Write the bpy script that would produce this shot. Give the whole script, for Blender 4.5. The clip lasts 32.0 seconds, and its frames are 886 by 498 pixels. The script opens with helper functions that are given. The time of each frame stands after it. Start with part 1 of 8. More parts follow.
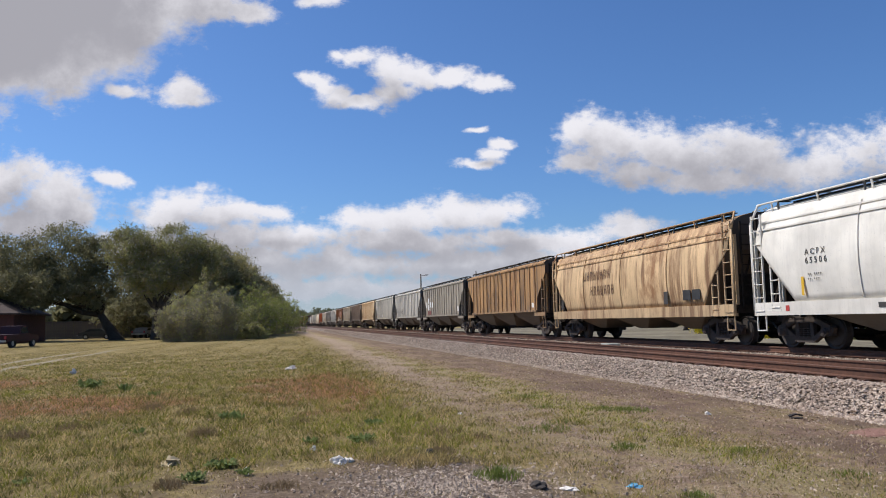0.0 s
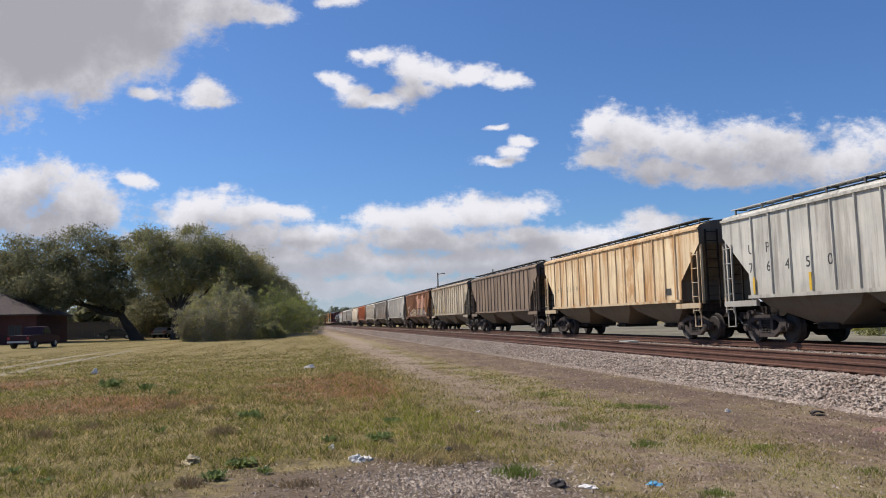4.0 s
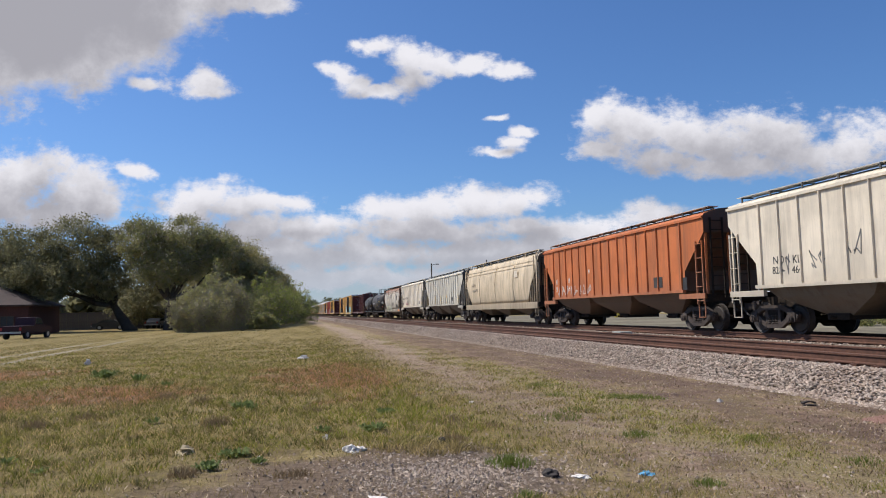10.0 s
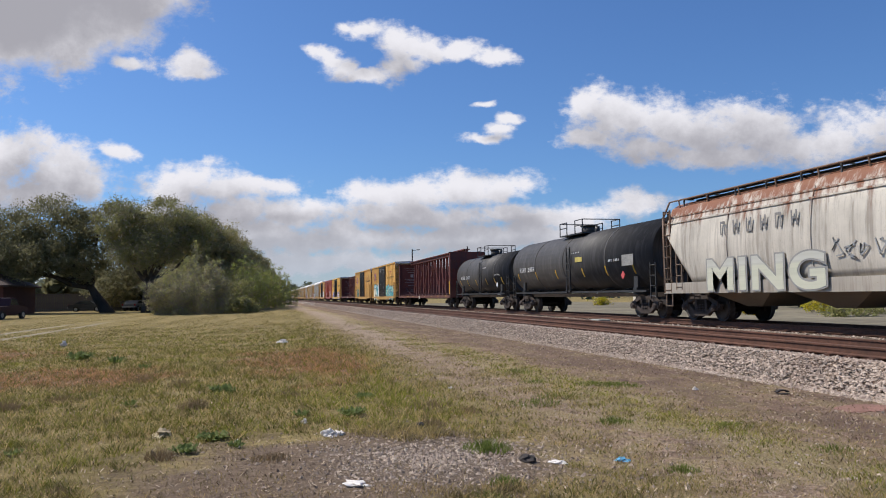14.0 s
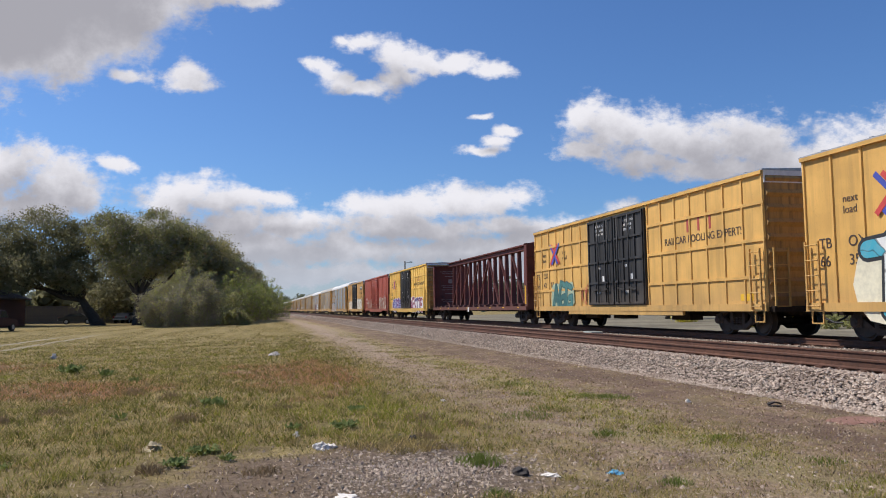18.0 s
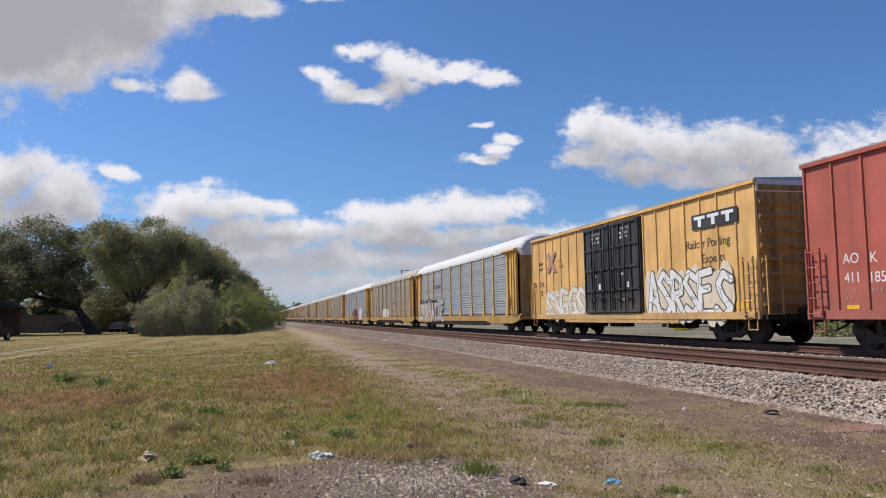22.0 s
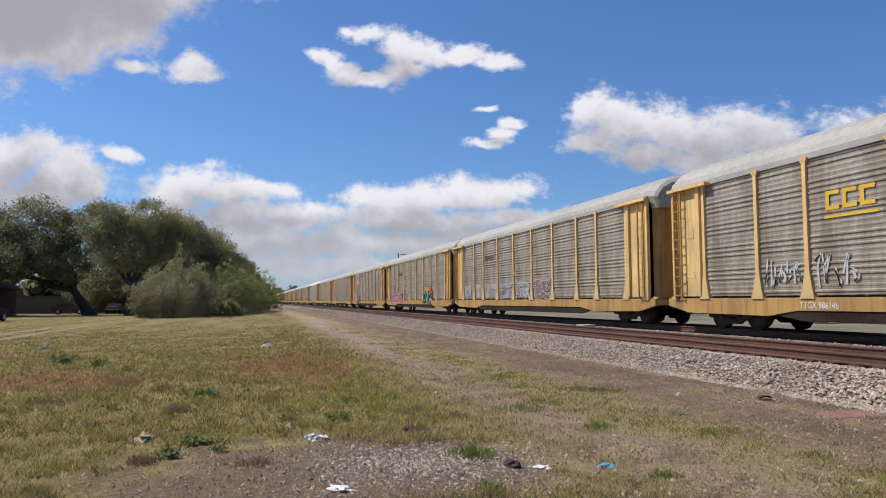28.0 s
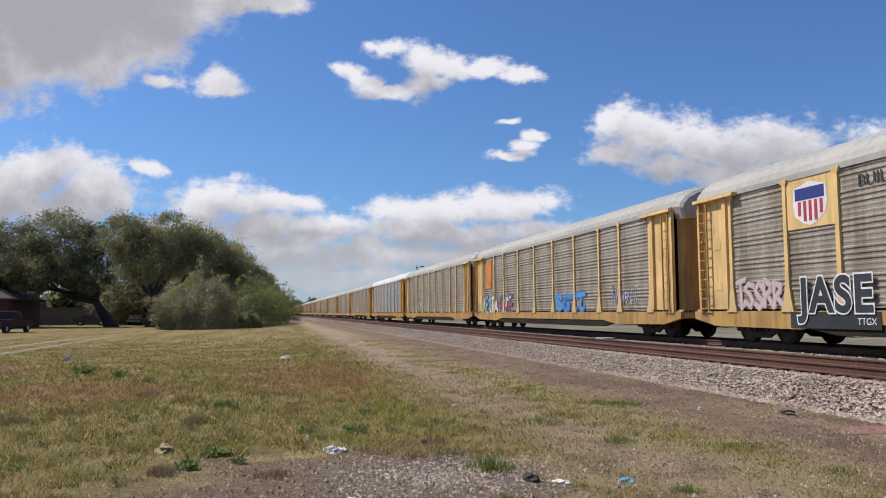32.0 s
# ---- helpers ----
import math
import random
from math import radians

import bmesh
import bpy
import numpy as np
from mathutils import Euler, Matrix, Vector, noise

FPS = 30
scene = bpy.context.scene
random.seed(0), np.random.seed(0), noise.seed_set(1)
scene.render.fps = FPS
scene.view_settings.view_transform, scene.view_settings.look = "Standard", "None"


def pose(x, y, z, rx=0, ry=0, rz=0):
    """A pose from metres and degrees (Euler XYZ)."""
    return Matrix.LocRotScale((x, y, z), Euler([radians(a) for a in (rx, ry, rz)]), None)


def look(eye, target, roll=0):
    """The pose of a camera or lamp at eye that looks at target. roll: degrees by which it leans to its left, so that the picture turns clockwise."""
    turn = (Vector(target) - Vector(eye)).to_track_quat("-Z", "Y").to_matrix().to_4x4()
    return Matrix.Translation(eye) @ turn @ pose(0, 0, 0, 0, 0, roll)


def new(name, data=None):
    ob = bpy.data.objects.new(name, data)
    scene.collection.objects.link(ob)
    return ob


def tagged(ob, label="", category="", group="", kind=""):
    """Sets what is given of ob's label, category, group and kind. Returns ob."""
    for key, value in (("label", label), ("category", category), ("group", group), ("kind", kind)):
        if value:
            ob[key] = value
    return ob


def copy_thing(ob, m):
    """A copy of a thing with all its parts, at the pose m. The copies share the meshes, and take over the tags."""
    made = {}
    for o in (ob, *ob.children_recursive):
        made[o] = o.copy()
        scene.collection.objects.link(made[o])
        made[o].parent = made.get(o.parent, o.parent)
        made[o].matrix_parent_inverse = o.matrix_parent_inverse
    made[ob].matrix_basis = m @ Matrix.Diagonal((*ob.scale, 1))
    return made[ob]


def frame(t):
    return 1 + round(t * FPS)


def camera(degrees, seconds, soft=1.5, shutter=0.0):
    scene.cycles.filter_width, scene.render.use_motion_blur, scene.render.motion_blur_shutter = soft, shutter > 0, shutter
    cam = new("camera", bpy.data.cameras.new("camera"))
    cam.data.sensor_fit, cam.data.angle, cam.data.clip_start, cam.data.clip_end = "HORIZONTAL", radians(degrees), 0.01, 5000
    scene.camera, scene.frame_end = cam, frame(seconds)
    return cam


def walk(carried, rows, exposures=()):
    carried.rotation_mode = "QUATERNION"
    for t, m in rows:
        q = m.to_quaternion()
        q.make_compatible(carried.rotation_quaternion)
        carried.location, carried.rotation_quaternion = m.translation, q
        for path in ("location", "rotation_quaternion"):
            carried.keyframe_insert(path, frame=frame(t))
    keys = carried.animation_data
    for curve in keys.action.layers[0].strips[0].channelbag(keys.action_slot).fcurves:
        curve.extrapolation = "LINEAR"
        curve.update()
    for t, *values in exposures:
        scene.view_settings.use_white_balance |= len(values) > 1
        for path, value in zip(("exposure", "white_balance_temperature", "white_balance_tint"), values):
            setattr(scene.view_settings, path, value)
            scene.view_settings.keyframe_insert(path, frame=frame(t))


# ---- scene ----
# Camera: it stands at the grass beside two tracks and turns a little. Tracks run along +y.
EYE = 1.55          # camera over the ground
RAIL = 0.58         # top of rail over the ground
SPEED = 21.4        # train, metres per second
TRACK_X = 15.35     # centre of the track under the train
NEAR_X = 10.7       # centre of the empty track
PATH = [
    (0, 95.364, 1.171, -12.280), (0.5, 95.342, 1.410, -12.434), (1, 95.343, 1.758, -12.488),
    (1.5, 95.384, 1.446, -12.203), (2, 95.316, 0.843, -11.718), (2.5, 95.323, 1.028, -11.388),
    (3, 95.370, 1.081, -11.270), (3.5, 95.402, 1.339, -11.165), (4, 95.266, 1.508, -10.993),
    (4.5, 95.014, 1.361, -10.843), (6.5, 94.948, 1.227, -10.820), (7, 94.902, 0.919, -11.011),
    (7.5, 94.890, 0.742, -11.189), (8, 94.945, 0.923, -11.092), (8.5, 94.805, 0.967, -11.087),
    (9, 94.623, 1.041, -11.142), (9.5, 94.584, 1.182, -11.310), (10, 94.565, 1.498, -11.467),
    (10.5, 94.599, 0.745, -11.548), (11, 94.738, 0.689, -11.681), (11.5, 94.599, 0.887, -12.062),
    (12, 94.228, 0.925, -12.390), (12.5, 93.921, 0.955, -12.459), (13, 93.661, 1.253, -12.526),
    (13.5, 93.481, 0.913, -12.630), (14, 93.482, 0.787, -12.949), (14.5, 93.734, 1.057, -13.285),
    (16.5, 94.071, 0.564, -13.220), (17, 94.112, 0.597, -13.228), (17.5, 94.331, 0.431, -13.391),
    (18, 94.390, 0.802, -13.493), (18.5, 94.305, 0.604, -13.440), (19, 94.019, 0.489, -13.321),
    (19.5, 93.953, 0.820, -13.095), (20, 94.239, 0.959, -13.086), (20.5, 94.574, 0.893, -13.202),
    (21, 94.810, 0.561, -13.301), (21.5, 95.030, 1.115, -13.529), (22, 95.005, 0.877, -13.735),
    (22.5, 94.874, 1.108, -14.043), (23, 94.665, 1.200, -14.129), (23.5, 94.352, 1.914, -13.686),
    (24, 93.950, 1.950, -12.650), (24.5, 94.202, 1.440, -13.041), (25, 94.163, 0.953, -13.546),
    (25.5, 94.027, 0.856, -14.052), (27.5, 93.977, 0.487, -14.116), (28, 93.813, 0.453, -14.014),
    (28.5, 93.914, 0.358, -13.918), (29, 93.826, 0.454, -13.902), (29.5, 93.859, 0.386, -13.986),
    (30, 93.846, 0.651, -13.926), (30.5, 93.940, 0.576, -13.678), (31, 94.171, 0.606, -13.409),
    (31.5, 94.469, 0.734, -13.009), (32, 94.747, 0.316, -12.633),
]
cam = camera(60.2, 32.0, 1.0)
walk(cam, [(t, pose(0, 0, EYE, rx, ry, rz)) for t, rx, ry, rz in PATH])

# World and sun
SUN_AZ, SUN_EL = -58.0, 51.0   # azimuth from +y towards +x, elevation
world = bpy.data.worlds.new("sky")
scene.world = world
world.use_nodes = True
wn = world.node_tree
sky = wn.nodes.new("ShaderNodeTexSky")
sky.sky_type, sky.sun_disc = "NISHITA", False
sky.sun_elevation, sky.sun_rotation = radians(SUN_EL), radians(SUN_AZ)
sky.air_density, sky.dust_density, sky.ozone_density = 1.0, 0.7, 4.0
bg = wn.nodes["Background"]
bg.inputs["Strength"].default_value = 0.080
blue = wn.nodes.new("ShaderNodeMix")
blue.data_type, blue.blend_type = "RGBA", "MULTIPLY"
blue.inputs[0].default_value, blue.inputs[7].default_value = 1.0, (0.80, 1.10, 1.50, 1.0)
wn.links.new(sky.outputs[0], blue.inputs[6])
wn.links.new(blue.outputs[2], bg.inputs[0])
sun_data = bpy.data.lights.new("sun", "SUN")
sun_data.energy, sun_data.angle, sun_data.color = 4.8, radians(0.53), (1.0, 0.94, 0.865)
sun = new("sun", sun_data)
a, e = radians(SUN_AZ), radians(SUN_EL)
sun.matrix_world = look((0, 0, 60), (-60 * math.sin(a) * math.cos(e), -60 * math.cos(a) * math.cos(e), 60 - 60 * math.sin(e)))
scene.view_settings.exposure = 0.0


# ---- node and mesh helpers ----
class Nodes:
    """Short writing for shader nodes."""

    def __init__(self, tree):
        self.tree = tree

    def add(self, kind):
        return self.tree.nodes.new(kind)

    def put(self, socket, value):
        if isinstance(value, bpy.types.NodeSocket):
            self.tree.links.new(value, socket)
        elif value is not None:
            if hasattr(socket.default_value, "__len__") and not hasattr(value, "__len__"):
                value = [value] * len(socket.default_value)
            if hasattr(value, "__len__") and len(socket.default_value) == 4 and len(value) == 3:
                value = (*value, 1.0)
            socket.default_value = value

    def math(self, op, a, b=None, c=None, clamp=False):
        n = self.add("ShaderNodeMath")
        n.operation, n.use_clamp = op, clamp
        for i, v in enumerate((a, b, c)):
            self.put(n.inputs[i], v)
        return n.outputs[0]

    def vec(self, op, a, b=None):
        n = self.add("ShaderNodeVectorMath")
        n.operation = op
        self.put(n.inputs[0], a)
        if b is not None:
            self.put(n.inputs[1], b)
        return n.outputs["Value"] if op in ("LENGTH", "DOT_PRODUCT", "DISTANCE") else n.outputs[0]

    def mix(self, fac, a, b, blend="MIX"):
        n = self.add("ShaderNodeMix")
        n.data_type, n.blend_type = "RGBA", blend
        self.put(n.inputs[0], fac)
        self.put(n.inputs[6], a)
        self.put(n.inputs[7], b)
        return n.outputs[2]

    def noise(self, vector, scale, detail=3.0, rough=0.55):
        n = self.add("ShaderNodeTexNoise")
        self.put(n.inputs["Vector"], vector)
        n.inputs["Scale"].default_value, n.inputs["Detail"].default_value, n.inputs["Roughness"].default_value = scale, detail, rough
        return n.outputs[0]

    def step(self, value, low, high, to0=0.0, to1=1.0):
        n = self.add("ShaderNodeMapRange")
        n.interpolation_type = "SMOOTHSTEP"
        self.put(n.inputs[0], value)
        for i, v in enumerate((low, high, to0, to1)):
            n.inputs[1 + i].default_value = v
        return n.outputs[0]

    def obj(self, scale=(1, 1, 1)):
        c = self.add("ShaderNodeTexCoord").outputs["Object"]
        return c if scale == (1, 1, 1) else self.vec("MULTIPLY", c, scale)

    def split(self, v):
        n = self.add("ShaderNodeSeparateXYZ")
        self.put(n.inputs[0], v)
        return n.outputs

    def join(self, x, y, z):
        n = self.add("ShaderNodeCombineXYZ")
        for i, v in enumerate((x, y, z)):
            self.put(n.inputs[i], v)
        return n.outputs[0]


def material(name):
    m = bpy.data.materials.new(name)
    m.use_nodes = True
    return m, Nodes(m.node_tree), m.node_tree.nodes["Principled BSDF"]


def finish(n, bsdf, color, rough=0.6, metal=0.0, bump=None, strength=0.3, distance=0.01, spec=None):
    n.put(bsdf.inputs["Base Color"], color)
    n.put(bsdf.inputs["Roughness"], rough)
    n.put(bsdf.inputs["Metallic"], metal)
    if spec is not None:
        n.put(bsdf.inputs["Specular IOR Level"], spec)
    if bump is not None:
        b = n.add("ShaderNodeBump")
        b.inputs["Strength"].default_value, b.inputs["Distance"].default_value = strength, distance
        n.put(b.inputs["Height"], bump)
        n.tree.links.new(b.outputs[0], bsdf.inputs["Normal"])


def box(bm, x0, x1, y0, y1, z0, z1):
    v = [bm.verts.new((x, y, z)) for z in (z0, z1) for y in (y0, y1) for x in (x0, x1)]
    for f in ((0, 2, 3, 1), (4, 5, 7, 6), (0, 1, 5, 4), (2, 6, 7, 3), (0, 4, 6, 2), (1, 3, 7, 5)):
        bm.faces.new([v[i] for i in f])
    return v


def beam(bm, p, q, w, d=None, up=(0, 0, 1)):
    """A square bar from p to q, w wide and d deep."""
    d = d or w
    p, q = Vector(p), Vector(q)
    t = (q - p).normalized()
    s = t.cross(Vector(up))
    if s.length < 1e-3:
        s = t.cross(Vector((1, 0, 0)))
    s.normalize()
    u = s.cross(t)
    v = [bm.verts.new(o + s * i * w / 2 + u * j * d / 2) for o in (p, q) for i, j in ((-1, -1), (1, -1), (1, 1), (-1, 1))]
    for f in ((3, 2, 1, 0), (4, 5, 6, 7), (0, 1, 5, 4), (1, 2, 6, 5), (2, 3, 7, 6), (3, 0, 4, 7)):
        bm.faces.new([v[i] for i in f])


def tube(bm, p, q, r, seg=8, r2=None):
    """A closed round bar from p to q."""
    r2 = r if r2 is None else r2
    p, q = Vector(p), Vector(q)
    t = (q - p).normalized()
    s = t.cross(Vector((0, 0, 1)))
    if s.length < 1e-3:
        s = t.cross(Vector((1, 0, 0)))
    s.normalize()
    u = s.cross(t)
    rings = [[bm.verts.new(o + (s * math.cos(2 * math.pi * k / seg) + u * math.sin(2 * math.pi * k / seg)) * rr) for k in range(seg)] for o, rr in ((p, r), (q, r2))]
    for k in range(seg):
        f = bm.faces.new((rings[0][k], rings[0][(k + 1) % seg], rings[1][(k + 1) % seg], rings[1][k]))
        f.smooth = seg > 6
    bm.faces.new(rings[0][::-1])
    bm.faces.new(rings[1])


def loft(bm, rings, cap=True, smooth=False, closed=True):
    """Skin through rings of equal count."""
    vs = [[bm.verts.new(p) for p in r] for r in rings]
    n = len(vs[0])
    for a, b in zip(vs, vs[1:]):
        for k in range(n if closed else n - 1):
            f = bm.faces.new((a[k], a[(k + 1) % n], b[(k + 1) % n], b[k]))
            f.smooth = smooth
    if cap:
        bm.faces.new(vs[0][::-1])
        bm.faces.new(vs[-1])
    return vs


MESHES = {}


def mesh_of(name, bm, mat=None):
    bmesh.ops.recalc_face_normals(bm, faces=bm.faces)
    me = bpy.data.meshes.new(name)
    bm.to_mesh(me)
    bm.free()
    if mat:
        me.materials.append(mat)
    return me


def part(name, bm, mat, parent, label="", m=None):
    """One mesh object, from a bmesh or a mesh, under a thing or a part."""
    ob = new(name, bm if isinstance(bm, bpy.types.Mesh) else mesh_of(name, bm, mat))
    if parent is not None:
        ob.parent = parent
    if m is not None:
        ob.matrix_basis = m
    return tagged(ob, label) if label else ob


def thing(name, label, category, group="", kind="", m=None):
    ob = new(name)
    ob.empty_display_size = 0.2
    if m is not None:
        ob.matrix_basis = m
    return tagged(ob, label, category, group, kind)


def pydata(name, verts, faces, mat):
    me = bpy.data.meshes.new(name)
    me.from_pydata(verts, [], faces)
    me.materials.append(mat)
    return me


# ---- sky with clouds ----
def cloud_backdrop():
    """A far shell with cumulus clouds that drift slowly; clear sky shows between them."""
    group = bpy.data.node_groups.new("cloud_field", "ShaderNodeTree")
    group.interface.new_socket("Vector", in_out="INPUT", socket_type="NodeSocketVector")
    group.interface.new_socket("Field", in_out="OUTPUT", socket_type="NodeSocketFloat")
    g = Nodes(group)
    gin, gout = g.add("NodeGroupInput"), g.add("NodeGroupOutput")
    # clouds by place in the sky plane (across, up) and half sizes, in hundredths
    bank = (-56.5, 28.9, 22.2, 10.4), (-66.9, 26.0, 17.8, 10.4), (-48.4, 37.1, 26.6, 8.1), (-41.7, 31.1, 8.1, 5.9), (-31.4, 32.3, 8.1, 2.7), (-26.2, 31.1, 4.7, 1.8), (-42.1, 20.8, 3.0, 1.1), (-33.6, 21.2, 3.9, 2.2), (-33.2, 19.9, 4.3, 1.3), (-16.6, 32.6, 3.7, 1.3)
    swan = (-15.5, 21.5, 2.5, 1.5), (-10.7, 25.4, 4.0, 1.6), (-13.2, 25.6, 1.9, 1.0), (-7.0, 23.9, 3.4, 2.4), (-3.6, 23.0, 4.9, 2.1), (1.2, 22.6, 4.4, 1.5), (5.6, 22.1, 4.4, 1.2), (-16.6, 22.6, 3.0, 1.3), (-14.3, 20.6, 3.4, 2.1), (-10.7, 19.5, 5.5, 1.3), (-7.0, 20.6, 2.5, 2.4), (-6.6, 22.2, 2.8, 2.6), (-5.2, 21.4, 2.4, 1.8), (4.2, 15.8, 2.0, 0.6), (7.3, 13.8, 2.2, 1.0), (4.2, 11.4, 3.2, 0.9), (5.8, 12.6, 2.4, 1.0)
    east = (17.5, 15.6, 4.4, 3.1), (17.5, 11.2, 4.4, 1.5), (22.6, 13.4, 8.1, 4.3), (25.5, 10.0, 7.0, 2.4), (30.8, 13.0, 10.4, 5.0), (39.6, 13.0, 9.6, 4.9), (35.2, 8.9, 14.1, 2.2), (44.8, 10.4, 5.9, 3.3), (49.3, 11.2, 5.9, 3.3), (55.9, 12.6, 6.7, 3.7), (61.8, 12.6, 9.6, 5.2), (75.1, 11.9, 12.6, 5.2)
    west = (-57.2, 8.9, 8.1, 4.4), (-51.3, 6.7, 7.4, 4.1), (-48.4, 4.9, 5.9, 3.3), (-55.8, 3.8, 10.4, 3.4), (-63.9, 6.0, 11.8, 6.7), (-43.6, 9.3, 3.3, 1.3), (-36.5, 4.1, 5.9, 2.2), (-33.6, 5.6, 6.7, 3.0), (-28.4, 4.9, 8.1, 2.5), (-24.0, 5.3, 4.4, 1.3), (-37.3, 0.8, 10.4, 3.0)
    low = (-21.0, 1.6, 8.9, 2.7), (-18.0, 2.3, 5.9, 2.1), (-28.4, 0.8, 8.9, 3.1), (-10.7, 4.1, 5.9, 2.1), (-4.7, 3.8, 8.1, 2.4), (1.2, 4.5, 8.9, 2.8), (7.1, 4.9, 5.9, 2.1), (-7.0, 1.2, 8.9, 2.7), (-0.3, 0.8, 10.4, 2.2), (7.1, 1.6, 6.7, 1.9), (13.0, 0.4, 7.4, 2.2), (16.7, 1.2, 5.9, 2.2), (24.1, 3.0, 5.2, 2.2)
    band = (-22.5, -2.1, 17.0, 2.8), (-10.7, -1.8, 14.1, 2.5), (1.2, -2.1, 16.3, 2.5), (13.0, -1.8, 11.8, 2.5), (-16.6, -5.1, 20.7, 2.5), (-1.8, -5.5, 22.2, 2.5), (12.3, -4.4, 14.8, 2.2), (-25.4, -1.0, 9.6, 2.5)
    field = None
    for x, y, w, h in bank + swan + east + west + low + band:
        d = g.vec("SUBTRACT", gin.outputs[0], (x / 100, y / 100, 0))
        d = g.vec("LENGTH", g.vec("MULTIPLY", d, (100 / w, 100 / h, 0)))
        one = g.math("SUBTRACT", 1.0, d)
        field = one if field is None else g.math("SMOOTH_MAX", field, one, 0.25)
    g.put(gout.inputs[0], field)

    m, n, bsdf = material("cloud")
    m.node_tree.nodes.remove(bsdf)
    p = n.obj()
    ahead = n.math("MAXIMUM", n.vec("DOT_PRODUCT", p, (0.21363, 0.97243, 0.09346)), 1.0)
    u = n.math("DIVIDE", n.vec("DOT_PRODUCT", p, (0.97692, -0.21265, -0.02044)), ahead)
    v = n.math("DIVIDE", n.vec("DOT_PRODUCT", p, (0.0, -0.09567, 0.99541)), ahead)
    uv = n.join(u, n.math("MULTIPLY", v, 1.0), 0.0)
    fine = n.noise(n.vec("MULTIPLY", uv, (1.0, 1.25, 1)), 17.0, 8.0, 0.60)
    warp = n.add("ShaderNodeTexNoise")
    n.put(warp.inputs["Vector"], uv)
    warp.inputs["Scale"].default_value, warp.inputs["Detail"].default_value = 14.0, 4.0
    shift = n.vec("MULTIPLY", n.vec("SUBTRACT", warp.outputs["Color"], (0.5, 0.5, 0.5)), (0.045, 0.035, 0))
    bent = n.vec("ADD", uv, shift)

    def field_at(where):
        node = n.add("ShaderNodeGroup")
        node.node_tree = group
        n.put(node.inputs[0], where)
        return node.outputs[0]

    wisp = n.noise(n.vec("MULTIPLY", uv, (1.0, 1.6, 1)), 48.0, 7.0, 0.66)
    puff = n.math("ADD", n.math("MULTIPLY", n.math("SUBTRACT", fine, 0.5), 1.8), n.math("MULTIPLY", n.math("SUBTRACT", wisp, 0.5), 1.0))
    mass = n.vec("LENGTH", n.vec("MULTIPLY", n.vec("SUBTRACT", uv, (-0.56, 0.31, 0)), (4.3, 9.0, 0)))
    mass = n.step(n.math("ADD", mass, n.math("MULTIPLY", puff, 0.22)), 0.25, 1.15, 1.0, 0.0)
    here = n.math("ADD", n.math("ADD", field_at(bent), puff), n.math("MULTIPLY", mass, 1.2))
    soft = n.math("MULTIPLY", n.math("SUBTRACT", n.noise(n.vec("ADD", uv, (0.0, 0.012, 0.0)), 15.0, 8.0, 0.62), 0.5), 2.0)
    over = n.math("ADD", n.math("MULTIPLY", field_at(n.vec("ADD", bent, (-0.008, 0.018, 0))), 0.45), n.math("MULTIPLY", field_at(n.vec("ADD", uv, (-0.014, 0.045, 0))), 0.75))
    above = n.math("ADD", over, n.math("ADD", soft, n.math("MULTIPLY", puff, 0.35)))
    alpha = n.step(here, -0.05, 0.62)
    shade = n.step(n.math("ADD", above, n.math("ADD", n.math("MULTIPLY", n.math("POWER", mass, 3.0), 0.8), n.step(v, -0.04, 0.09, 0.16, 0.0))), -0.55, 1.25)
    color = n.mix(shade, (0.95, 0.94, 1.0), (0.44, 0.435, 0.485))
    # milky air near the horizon
    haze = n.step(v, -0.11, 0.02, 0.8, 0.0)
    color = n.mix(haze, color, (0.60, 0.68, 0.80))
    alpha = n.math("MAXIMUM", alpha, n.math("MULTIPLY", haze, 0.75))
    emit, clear, both = n.add("ShaderNodeEmission"), n.add("ShaderNodeBsdfTransparent"), n.add("ShaderNodeMixShader")
    n.put(emit.inputs[0], color)
    emit.inputs[1].default_value = 0.90
    n.put(both.inputs[0], alpha)
    n.tree.links.new(clear.outputs[0], both.inputs[1])
    n.tree.links.new(emit.outputs[0], both.inputs[2])
    n.tree.links.new(both.outputs[0], n.tree.nodes["Material Output"].inputs[0])
    bm = bmesh.new()
    radius, rows = 3600.0, []
    for j in range(17):
        el = radians(-0.6 + j * 3.2)
        rows.append([(radius * math.sin(radians(az)) * math.cos(el), radius * math.cos(radians(az)) * math.cos(el), radius * math.sin(el)) for az in range(-48, 75, 3)])
    loft(bm, rows, cap=False, closed=False)
    ob = new("backdrop", mesh_of("backdrop", bm, m))
    return tagged(ob, "blue sky with drifting white cumulus clouds", "sky", kind="structure")


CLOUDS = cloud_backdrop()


# ---- materials ----
def plain(name, c, rough=0.6, metal=0.0, grain=14.0, vary=0.3, bump=0.0, spec=None):
    """A worn surface: grain and broad stains round one colour."""
    m, n, b = material(name)
    co = n.obj()
    k = n.math("ADD", n.math("MULTIPLY", n.noise(co, grain, 5), 0.5), n.math("MULTIPLY", n.noise(co, grain * 0.09, 3), 0.5))
    col = n.mix(n.step(k, 0.3, 0.7), [x * (1 - vary) for x in c], [min(0.9, x * (1 + vary)) for x in c])
    finish(n, b, col, rough, metal, n.noise(co, grain * 3, 3) if bump else None, bump, 0.01, spec)
    return m


